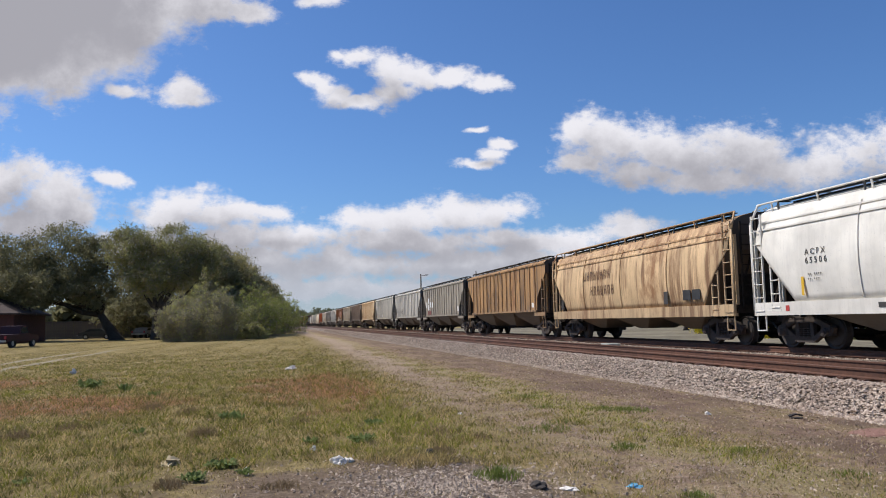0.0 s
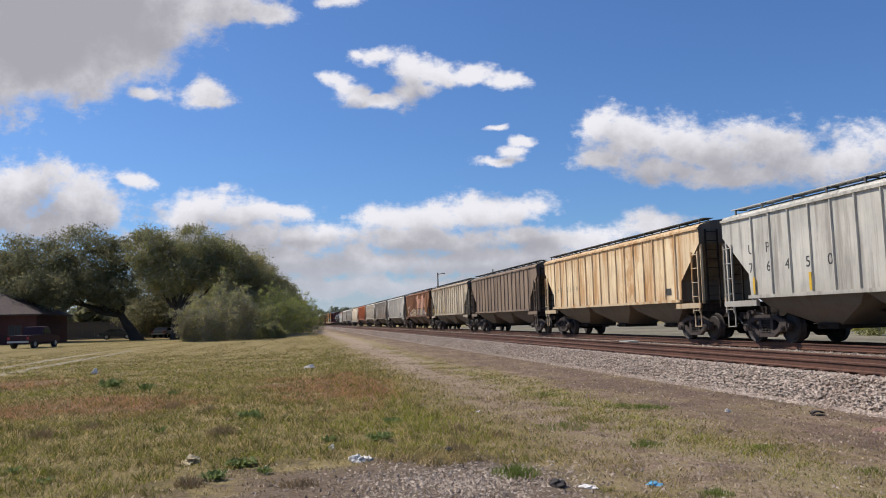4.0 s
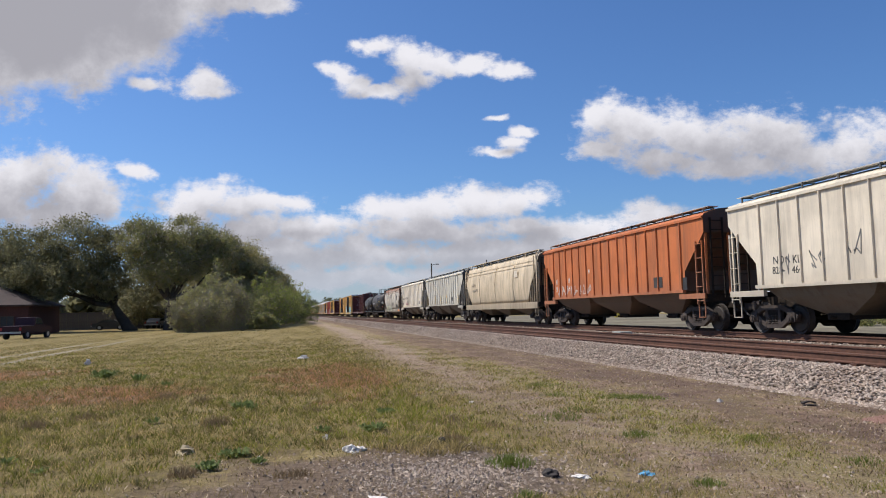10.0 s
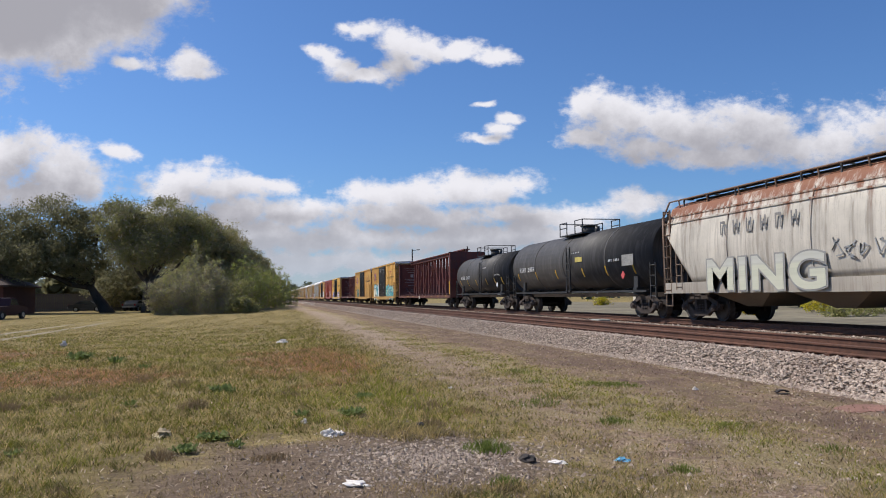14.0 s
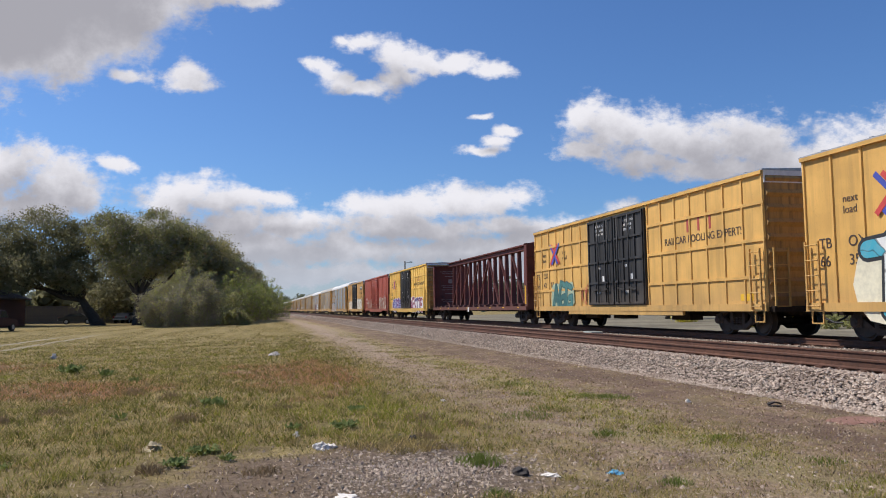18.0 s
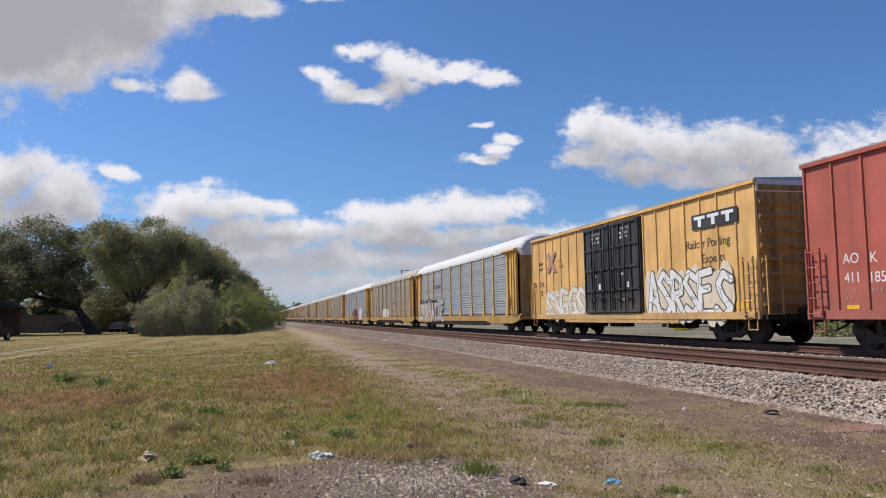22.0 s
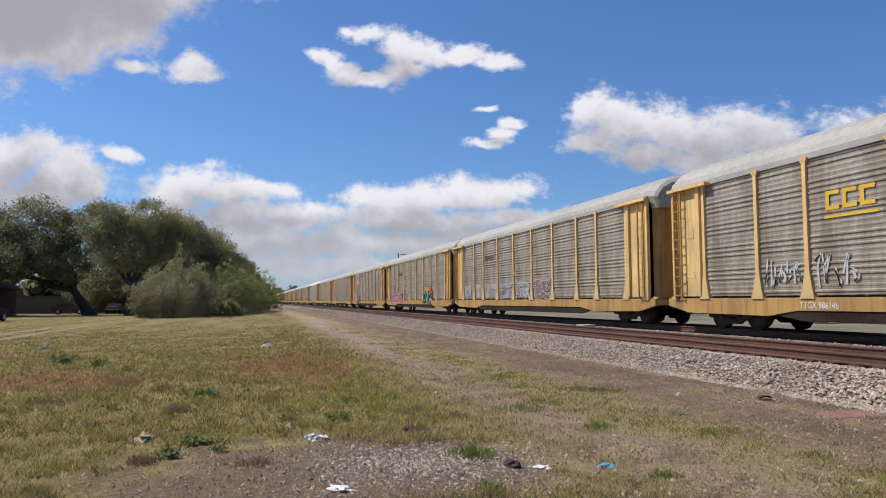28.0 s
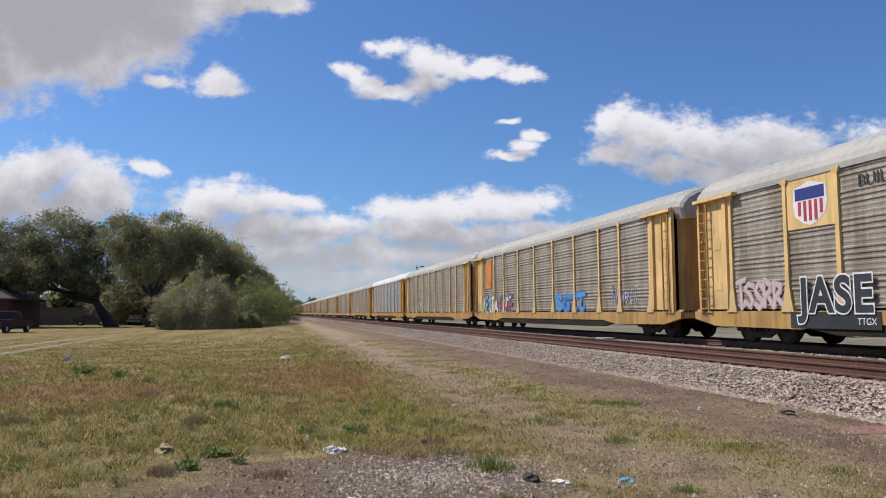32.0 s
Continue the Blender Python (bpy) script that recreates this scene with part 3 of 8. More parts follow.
def make_axle(bm):
    tube(bm, (-1.0, 0, 0), (1.0, 0, 0), 0.085, 10)


def truck(car, y):
    t = part("truck", cached("bolster", make_bolster, M_GRIME), None, car, "grimy cast-steel wheel truck", pose(0, y, 0))
    for s in (-1, 1):
        part("side_frame", cached("side_frame", make_side_frame, M_TRUCK), None, t, m=pose(s * 1.0, 0, 0) if s < 0 else pose(s * 1.0, 0, 0, 0, 0, 180))
        part("spring", cached("springs", make_springs, M_TRUCK), None, t, m=pose(s * 1.02, 0, 0))
    for a in (-0.89, 0.89):
        part("axle", cached("axle", make_axle, M_GRIME), None, t, m=pose(0, a, 0.458))
        for s in (-1, 1):
            part("wheel", cached("wheel", make_wheel, M_WHEEL), None, t, m=pose(s * 0.755, a, 0.458, 0, 0, 0 if s < 0 else 180))


def make_coupler(bm):
    box(bm, -0.11, 0.11, -0.75, 0.05, 0.72, 0.95)
    box(bm, -0.17, 0.17, -0.02, 0.22, 0.66, 1.0)
    box(bm, -0.30, 0.30, -0.95, -0.70, 0.66, 1.05)
    beam(bm, (-0.55, -0.35, 0.98), (0.0, 0.05, 0.60), 0.03)


def make_hose(bm):
    pts = [(0.28, -0.4, 0.78), (0.30, -0.1, 0.55), (0.24, 0.2, 0.42), (0.16, 0.42, 0.42)]
    for p, q in zip(pts, pts[1:]):
        tube(bm, p, q, 0.028, 6)


def couplers(car, half):
    for s in (1, -1):
        m = pose(0, s * (half - 0.16), 0, 0, 0, 0 if s > 0 else 180)
        c = part("coupler", cached("coupler", make_coupler, M_TRUCK), None, car, m=m)
        part("air_hose", cached("hose", make_hose, M_RUBBER), None, c)


def ladder_mesh(key, h, w, n, mat, drop=0.0):
    """A ladder in the x = 0 plane, rungs along y, from z = 0 up."""
    def make(bm):
        for s in (-w / 2, w / 2):
            beam(bm, (0, s, -drop if s < 0 else 0), (0, s, h), 0.05, 0.05, (1, 0, 0))
        for k in range(n):
            z = 0.1 + k * (h - 0.2) / (n - 1)
            tube(bm, (-0.03, -w / 2, z), (-0.03, w / 2, z), 0.016, 6)
    return cached(key, make, mat)


def marks(car, name, mat, rows, label=""):
    """Stencilled writing as plain bars: rows of (y of the first, z, height, pattern, pitch, x)."""
    bm = bmesh.new()
    for y, z, h, pattern, pitch, x in rows:
        for k, ch in enumerate(pattern):
            if ch == " ":
                continue
            yc = y - k * pitch
            w = min(pitch * 0.58, h * 0.62)
            if ch == "x":
                t = w * 0.24
                at = z + h * (0.0, 0.42, 0.82, 0.42)[(k * 7 + len(pattern)) % 4]
                box(bm, x - 0.004, x, yc + w / 2 - t, yc + w / 2, z, z + h)
                box(bm, x - 0.004, x, yc - w / 2, yc - w / 2 + t, z, z + h)
                box(bm, x - 0.0045, x - 0.0005, yc - w / 2 + t, yc + w / 2 - t, at, at + h * 0.18)
            else:
                box(bm, x - 0.004, x, yc - pitch * 0.17, yc + pitch * 0.17, z, z + h)
    ob = part(name, bm, mat, car, label)
    return tagged(ob, label, kind="stuff")


def panel(car, name, mat, x, y0, y1, z0, z1, label="", t=0.006):
    bm = bmesh.new()
    box(bm, x - t, x, min(y0, y1), max(y0, y1), z0, z1)
    return part(name, bm, mat, car, label)


def letters(car, text, y, z, h, mat, x):
    """Readable words on a car's near side."""
    cu = bpy.data.curves.new("words", "FONT")
    cu.body, cu.size, cu.extrude = text, h * 1.35, 0.003
    tmp = bpy.data.objects.new("words", cu)
    me = bpy.data.meshes.new_from_object(tmp)
    me.materials.append(mat)
    bpy.data.objects.remove(tmp)
    return tagged(part("lettering", me, None, car, m=Matrix(((0, 0, -1, x), (-1, 0, 0, y), (0, 1, 0, z), (0, 0, 0, 1)))), kind="stuff")


GRAFFITI = {}


def paint_of(c):
    if c not in GRAFFITI:
        GRAFFITI[c] = graffiti_mat("spray_paint", c)
    return GRAFFITI[c]


def sprayed(fills, outline):
    """Spray paint in two or more colours with dark lines between the fields."""
    key = ("sprayed", tuple(fills), outline)
    if key not in GRAFFITI:
        m, n, b = material("spray_paint_fields")
        co = n.obj((0.0, 1.0, 0.8))
        warp = n.add("ShaderNodeTexNoise")
        n.put(warp.inputs["Vector"], co)
        warp.inputs["Scale"].default_value = 1.4
        co = n.vec("ADD", co, n.vec("MULTIPLY", n.vec("SUBTRACT", warp.outputs["Color"], (0.5, 0.5, 0.5)), (0.0, 0.9, 0.9)))
        cells, lines = n.add("ShaderNodeTexVoronoi"), n.add("ShaderNodeTexVoronoi")
        lines.feature = "DISTANCE_TO_EDGE"
        for v in (cells, lines):
            n.put(v.inputs["Vector"], co)
            v.inputs["Scale"].default_value = 1.5
        pick = n.split(cells.outputs["Color"])[0]
        col = fills[0]
        for k, c in enumerate(fills[1:]):
            col = n.mix(n.step(pick, (k + 1) / len(fills) - 0.01, (k + 1) / len(fills) + 0.01), col, c)
        col = n.mix(n.step(lines.outputs["Distance"], 0.02, 0.035, 0.6, 0.0), col, outline)
        col = n.mix(n.step(n.noise(co, 5.0, 5, 0.7), 0.45, 0.75, 0.0, 0.35), col, [v * 0.5 for v in fills[0]])
        finish(n, b, col, 0.55)
        GRAFFITI[key] = m
    return GRAFFITI[key]


STROKES = (
    (((0.2, 0), (0.2, 1)), ((0.2, 1), (0.8, 0.85), (0.75, 0.55), (0.25, 0.45)), ((0.4, 0.45), (0.9, 0.0))),
    (((0.9, 0.85), (0.5, 1), (0.12, 0.78), (0.5, 0.5), (0.88, 0.25), (0.5, 0), (0.1, 0.15)),),
    (((0.5, 0), (0.5, 1)), ((0.08, 0.9), (0.92, 1.0)), ((0.5, 0.0), (0.85, 0.12))),
    (((0.1, 0), (0.5, 1), (0.9, 0)), ((0.3, 0.38), (0.75, 0.38))),
    (((0.85, 0.9), (0.35, 1), (0.12, 0.5), (0.35, 0.02), (0.85, 0.1), (0.85, 0.45), (0.5, 0.45)),),
    (((0.85, 1), (0.15, 0.95), (0.2, 0.05), (0.9, 0.0)), ((0.2, 0.52), (0.75, 0.55))),
)


def ribbon(bm, pts, r, x):
    """A flat round-ended stroke through points (y, z)."""
    for i, (p, q) in enumerate(zip(pts, pts[1:])):
        beam(bm, (x - 0.0003 * i, p[0], p[1]), (x - 0.0003 * i, q[0], q[1]), 2 * r, 0.002, (1, 0, 0))
    for i, p in enumerate(pts):
        o = x - 0.0035 - 0.0002 * i
        loft(bm, [[(xx, p[0] + r * math.cos(a * 0.5236), p[1] + r * math.sin(a * 0.5236)) for a in range(12)] for xx in (o + 0.001, o)])


def graffiti(car, y, z, w, h, n, fills, outline, x=-1.56, seed=1, halo=None):
    """Sprayed thick interlocking strokes with an outline, over a cloud of paint where there is one."""
    rnd = random.Random(seed)
    cell = w / n
    glyphs = []
    for k in range(n):
        y0, tall, low = y + w / 2 - k * cell + 0.08 * cell, h * rnd.uniform(0.80, 1.0), z + h * rnd.uniform(0.0, 0.08)
        lean = rnd.uniform(-0.15, 0.15) * cell
        for stroke in STROKES[rnd.randrange(len(STROKES))]:
            glyphs.append([(y0 - (u + rnd.uniform(-0.07, 0.07)) * cell * 1.12 - lean * v, low + (v + rnd.uniform(-0.05, 0.05)) * tall) for u, v in stroke])
    r = min(cell * 0.135, h * 0.12)
    if halo:
        bm = bmesh.new()
        for k in range(n * 2):
            yc, zc = y + w / 2 - (k + 0.5) * cell / 2, z + h * rnd.uniform(0.40, 0.56)
            a0 = rnd.uniform(0, 6.283)
            loft(bm, [[(xx - 0.0003 * (k % 9), yc + math.cos(a0 + q * 0.5236) * cell * 0.52 * g, zc + math.sin(a0 + q * 0.5236) * h * 0.56 * g) for q, g in enumerate(ring)] for ring in [[rnd.uniform(0.85, 1.1) for _ in range(12)]] for xx in (x, x - 0.001)])
        tagged(part("graffiti", bm, paint_of(halo), car), "cloud of spray paint", kind="stuff")
    for grow, mat, lift in ((r * 0.45, paint_of(outline), 0.003), (0.0, sprayed(fills, outline), 0.012)):
        bm = bmesh.new()
        for i, pts in enumerate(glyphs):
            ribbon(bm, pts, r + grow, x - lift - 0.0007 * (i % 7))
        tagged(part("graffiti", bm, mat, car), "sprayed graffiti strokes", kind="stuff")


def burst(car, y, z, w, h, x):
    """An orange cloud with ragged flames round two black lobes and turquoise fields."""
    rnd = random.Random(5)
    orange, black, teal = paint_of((0.62, 0.19, 0.03)), paint_of((0.022, 0.022, 0.024)), paint_of((0.08, 0.46, 0.34))

    def blob(bm, yc, zc, ry, rz, o, n=20, rag=0.0):
        rnd.seed(5)
        ring = [(yc + math.cos(6.283 * q / n) * ry * (1 + rag * (q % 2) * rnd.uniform(0.4, 1.0)), max(z - 0.02, zc + math.sin(6.283 * q / n) * rz * (1 + rag * (q % 2) * rnd.uniform(0.4, 1.0)))) for q in range(n)]
        loft(bm, [[(xx, a, b2) for a, b2 in ring] for xx in (o, o - 0.002)])

    rows = (("outline", black, [(0, 0.42, 0.40, 0.50, 0.42)]), ("flame", orange, [(0, 0.42, 0.385, 0.475, 0.38)]), ("lobe", black, [(0.20, 0.36, 0.17, 0.36, 0), (-0.20, 0.36, 0.19, 0.38, 0), (0.0, 0.30, 0.12, 0.26, 0)]),
            ("field", teal, [(0.02, 0.46, 0.085, 0.36, 0), (0.21, 0.60, 0.05, 0.09, 0), (-0.22, 0.58, 0.05, 0.08, 0), (0.20, 0.20, 0.05, 0.06, 0), (-0.22, 0.12, 0.05, 0.08, 0)]), ("pupil", black, [(0.03, 0.46, 0.04, 0.16, 0)]))
    for i, (what, mat, shapes) in enumerate(rows):
        bm = bmesh.new()
        for j, (u, v, ru, rv, rag) in enumerate(shapes):
            blob(bm, y + u * w, z + v * h, ru * w, rv * h, x - 0.005 * i - 0.0006 * j, 34 if rag else 16, rag)
        tagged(part("graffiti", bm, mat, car), "orange, black and turquoise sprayed picture", kind="stuff")


def tag(car, text, y, z, w, h, fill, outline, x):
    """Bold sprayed capitals with an outline on the near side."""
    for grow, mat, lift in ((0.065, paint_of(outline), 0.0), (0.03, fill, 0.008)):
        cu = bpy.data.curves.new("words", "FONT")
        cu.body, cu.size, cu.extrude, cu.offset = text, 1.0, 0.002, grow
        cu.space_character = 1.12
        tmp = bpy.data.objects.new("words", cu)
        me = bpy.data.meshes.new_from_object(tmp)
        bpy.data.objects.remove(tmp)
        me.materials.append(mat)
        xs = [v.co.x for v in me.vertices]
        k = w / (max(xs) - min(xs) - 2 * grow)
        word = part("graffiti", me, None, car, m=Matrix(((0, 0, -1, x - lift), (-k, 0, 0, y), (0, h / 0.72, 0, z), (0, 0, 0, 1))))
        tagged(word, "bold outlined sprayed capitals", kind="stuff")


def scrawl(car, y, z, w, h, n, c, x=-1.56, seed=1, thick=0.05):
    """A loose hand-drawn tag of thin lines."""
    rnd = random.Random(seed)
    bm = bmesh.new()
    for k in range(n):
        yc = y - w / 2 + (k + 0.5) * w / n
        pts = [(yc + rnd.uniform(-0.5, 0.5) * w / n, z + h * rnd.random()) for _ in range(6)]
        for p, q in zip(pts, pts[1:]):
            beam(bm, (x, p[0], p[1]), (x, q[0], q[1]), thick, 0.008, (1, 0, 0))
    tagged(part("graffiti", bm, paint_of(c), car), "thin spray-painted scrawl", kind="stuff")


def hopper_rings(half, top, low, cut, cutz, xof, nz=9, roof=((1.45, 0.10), (0.9, 0.26), (0.0, 0.34)), knee=None):
    """Cross sections of a hopper body whose lower ends slope inwards."""
    rings = []
    part_in, part_up = knee or (cut * 0.5, (cutz + low) / 2 + 0.08)
    for y, zb in ((-half, cutz), (-half + part_in, part_up), (-half + cut, low), (0, low), (half - cut, low), (half - part_in, part_up), (half, cutz)):
        zs = [zb + (top - zb) * k / nz for k in range(nz + 1)]
        left = [(-xof(z), y, z) for z in zs] + [(-x, y, top + dz) for x, dz in roof]
        right = [(-x, yy, z) for x, yy, z in left[::-1] if x != 0.0]
        rings.append(left + right)
    return rings


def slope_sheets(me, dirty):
    """Ends and sheets sloping under the body take dark bay paint: shade plus road dirt."""
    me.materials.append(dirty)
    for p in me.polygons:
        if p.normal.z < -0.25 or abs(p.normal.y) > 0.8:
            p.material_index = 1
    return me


def hopper_bays(car, n, half_bay, low, mat, bottom=0.42, wide=1.42):
    """Pyramid outlets under the body."""
    step = 2 * half_bay / n
    for k in range(n):
        c = -half_bay + (k + 0.5) * step
        bm = bmesh.new()
        loft(bm, [[(-wide, c - step / 2, low), (wide, c - step / 2, low), (wide, c + step / 2, low), (-wide, c + step / 2, low)],
                  [(-wide * 0.86, c - step * 0.42, low - 0.32), (wide * 0.86, c - step * 0.42, low - 0.32), (wide * 0.86, c + step * 0.42, low - 0.32), (-wide * 0.86, c + step * 0.42, low - 0.32)],
                  [(-0.62, c - 0.36, bottom + 0.1), (0.62, c - 0.36, bottom + 0.1), (0.62, c + 0.36, bottom + 0.1), (-0.62, c + 0.36, bottom + 0.1)]])
        part("hopper_bay", bm, mat, car, "sloping discharge hopper, grimy and darkened for shade")


def make_gate(bm):
    box(bm, -0.75, 0.75, -0.42, 0.42, -0.07, 0.10)
    tube(bm, (-0.95, 0.1, 0.0), (0.95, 0.1, 0.0), 0.04, 8)


def roof_walk(car, half, z, mat, posts=12):
    """Running boards along the roof with their brackets, and the trough of hatches between."""
    for s in (-1, 1):
        bm = bmesh.new()
        box(bm, s * 1.02 - 0.20, s * 1.02 + 0.20, -half + 0.12, half - 0.12, z - 0.025, z)
        w = part("running_board", bm, mat, car, "steel roof walk")
        for k in range(posts):
            y = -half + 0.4 + k * (2 * half - 0.8) / (posts - 1)
            part("bracket", cached("walk_bracket_%.2f" % z, lambda b: (box(b, -0.20, 0.20, -0.025, 0.025, -0.06, -0.036), box(b, -0.21, -0.17, -0.025, 0.025, -0.30, -0.025)), mat), None, w, m=pose(s * 1.02, y, z) if s < 0 else pose(s * 1.02, y, z, 0, 0, 180))
    bm = bmesh.new()
    box(bm, -0.80, 0.80, -half + 0.5, half - 0.5, z - 0.34, z - 0.05)
    part("hatch_trough", bm, M_BLACK, car, "long dark loading hatch")
    for k in range(9):
        y = -half + 1.4 + k * (2 * half - 2.8) / 8
        part("hatch_strap", cached("hatch_strap", lambda b: box(b, -0.58, 0.58, -0.04, 0.04, 0.0, 0.05), M_WALK), None, car, m=pose(0, y, z - 0.05))


def end_gear(car, half, mat, low=1.35, top=3.95, x=1.5, platform=True):
    """End sills, corner posts, ladders and brake wheel."""
    for s in (-1, 1):
        bm = bmesh.new()
        box(bm, -x, x, s * (half - 0.10) - 0.10, s * (half - 0.10) + 0.10, 1.02, 1.28)
        box(bm, -0.45, 0.45, min(s * (half - 2.4), s * half), max(s * (half - 2.4), s * half), 0.80, 1.12)
        part("end_sill", bm, M_GRIME, car)
        if platform:
            for xx in (-1, 1):
                bm = bmesh.new()
                box(bm, xx * x - 0.06, xx * x + 0.06, min(s * (half - 1.75), s * half), max(s * (half - 1.75), s * half), low - 0.22, low - 0.04)
                part("side_sill", bm, mat, car)
        for xx in (-1, 1):
            part("ladder", ladder_mesh("side_ladder_" + mat.name, 2.15 if platform else top - 0.95, 0.42, 5 if platform else 8, mat, 0.0), None, car, m=pose(xx * (x + 0.03), s * (half - 0.30), 0.95, 0, 0, 0 if xx < 0 else 180))
            if not platform:
                part("grab_rail", ladder_mesh("short_ladder_" + mat.name, 1.35, 0.36, 4, mat, 0.0), None, car, m=pose(xx * (x + 0.03), s * (half - 1.05), low - 0.15, 0, 0, 0 if xx < 0 else 180))
            part("stirrup", cached("stirrup_" + mat.name, lambda b: (beam(b, (0, -0.2, 0.5), (0, -0.2, 0.0), 0.035), beam(b, (0, 0.2, 0.5), (0, 0.2, 0.0), 0.035), beam(b, (0, -0.2, 0.02), (0, 0.2, 0.02), 0.05, 0.03)), mat), None, car, m=pose(xx * x, s * (half - 0.30), 0.48))
        part("end_ladder", ladder_mesh("end_ladder", top - 1.15, 0.45, 9, M_GRIME), None, car, m=pose(-1.05, s * (half + 0.06), 1.15, 0, 0, -90 * s))
        for xx in (-1.4, -0.55, 0.55, 1.4):
            part("end_post", cached("end_post_%s_%.2f" % (mat.name, top), lambda b: beam(b, (0, 0, 1.2), (0, 0, top - 0.4), 0.07, 0.07), mat), None, car, m=pose(xx, s * (half - 0.06), 0))


def finish_car(car, half_joint, truck_at):
    couplers(car, half_joint)
    for s in (-1, 1):
        truck(car, s * truck_at)


def ribbed_hopper(length, mat, bays, label, walk_mat=None, ribs=16, group="covered hopper cars", pitch=0.89, top=3.93, three=3, marks_at=()):
    car = thing("hopper_car", label, "railway car", group)
    half = length / 2 - 0.75
    bm = bmesh.new()
    loft(bm, hopper_rings(half, top, 1.42, 1.42, 3.38, lambda z: 1.50, knee=(1.36, 2.12)), smooth=False)
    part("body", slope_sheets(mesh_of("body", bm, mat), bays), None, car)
    for s in (-1, 1):
        bm = bmesh.new()
        box(bm, s * 1.53 - 0.06, s * 1.53 + 0.06, -half + 1.4, half - 1.4, 1.36, 1.46)
        box(bm, s * 1.52 - 0.04, s * 1.52 + 0.04, -half, half, top - 0.06, top + 0.02)
        part("side_chord", bm, mat, car)
        for k in range(ribs):
            y = (k - (ribs - 1) / 2) * pitch
            part("rib", cached("rib_%s_%.2f" % (mat.name, top), lambda b: loft(b, [[(-0.020, -0.018, z), (0.035, -0.034, z), (0.035, 0.034, z), (-0.020, 0.018, z)] for z in (1.46, top - 0.07)]), mat), None, car, m=pose(s * 1.535, y, 0, 0, 0, 0 if s < 0 else 180))
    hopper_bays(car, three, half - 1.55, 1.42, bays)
    step = 2 * (half - 1.55) / three
    for k in range(three):
        part("outlet_gate", cached("outlet_gate", make_gate, M_GRIME), None, car, m=pose(0, -half + 1.55 + (k + 0.5) * step, 0.50))
    bm = bmesh.new()
    box(bm, -0.22, 0.22, -half, half, 0.88, 1.12)
    part("centre_sill", bm, M_GRIME, car)
    roof_walk(car, half, top + 0.36, walk_mat or M_WALK)
    end_gear(car, half, mat, top=top)
    finish_car(car, length / 2, length / 2 - 2.15)
    return car


def smooth_hopper(length, mat, bays, label, sill_mat=None, rail_mat=None, group="covered hopper cars", top=3.72):
    """Hopper with bulging smooth sides over a full-length sill."""
    car = thing("hopper_car", label, "railway car", group)
    half = length / 2 - 0.72

    def bulge(z):
        k = max(0.0, min(1.0, (z - 1.30) / 2.6))
        return 1.43 + 0.16 * math.sin(math.pi * min(1.0, k * 0.95 + 0.12)) - 0.10 * max(0.0, k - 0.8) / 0.2

    bm = bmesh.new()
    loft(bm, hopper_rings(half, top, 1.30, 1.55, 3.0, bulge, 12, ((1.28, 0.20), (1.02, 0.36), (0.6, 0.47), (0.0, 0.52))), smooth=True)
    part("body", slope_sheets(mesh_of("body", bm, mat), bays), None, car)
    for s in (-1, 1):
        bm = bmesh.new()
        box(bm, s * 1.50 - 0.05, s * 1.50 + 0.05, -half - 0.25, half + 0.25, 0.93, 1.30)
        part("side_sill", bm, sill_mat or mat, car, "full-length side sill")
        for z in (top - 0.12, top - 0.34):
            bm = bmesh.new()
            box(bm, s * bulge(z) - 0.03, s * bulge(z) + 0.03, -half + 0.1, half - 0.1, z, z + 0.05)
            part("roof_seam", bm, mat, car)
        bm = bmesh.new()
        for y in (-1, 1):
            pts = [(s * 1.53, y * (half + 0.22), 0.95), (s * 1.53, y * (half + 0.22), top - 0.1), (s * 1.30, y * (half + 0.12), top + 0.48)]
            for p, q in zip(pts, pts[1:]):
                tube(bm, p, q, 0.035, 8)
        tube(bm, (s * 1.30, -half - 0.12, top + 0.48), (s * 1.30, half + 0.12, top + 0.48), 0.028, 8)
        for k in range(9):
            y = -half + 0.5 + k * (2 * half - 1.0) / 8
            beam(bm, (s * 1.30, y, top + 0.48), (s * 1.24, y, top + 0.16), 0.05, 0.03)
        part("handrail", bm, rail_mat or mat, car, "roof handrail")
    for yy in (-half * 0.5, 0.0, half * 0.5):
        for s in (-1, 1):
            bm = bmesh.new()
            pts = [(s * (bulge(z) + 0.004), yy, z) for z in np.linspace(1.32, top, 8)]
            for p, q in zip(pts, pts[1:]):
                beam(bm, p, q, 0.05, 0.016, (0, 1, 0))
            part("weld_seam", bm, mat, car)
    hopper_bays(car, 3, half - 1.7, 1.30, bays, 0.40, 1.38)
    roof_walk(car, half - 0.3, top + 0.52, M_WALK, 10)
    end_gear(car, half + 0.25, rail_mat or mat, 1.20, top + 0.15, 1.5, False)
    for s in (-1, 1):
        bm = bmesh.new()
        beam(bm, (-1.2, s * (half - 0.25), 1.2), (-0.5, s * (half - 0.1), 3.2), 0.06)
        beam(bm, (1.2, s * (half - 0.25), 1.2), (0.5, s * (half - 0.1), 3.2), 0.06)
        part("end_brace", bm, M_GRIME, car)
        bm = bmesh.new()
        box(bm, -1.2, 1.2, s * (half - 0.75) - 0.03, s * (half - 0.75) + 0.03, 1.2, 3.1)
        part("end_bulkhead", bm, M_GRIME, car)
    finish_car(car, length / 2, length / 2 - 2.0)
    return car


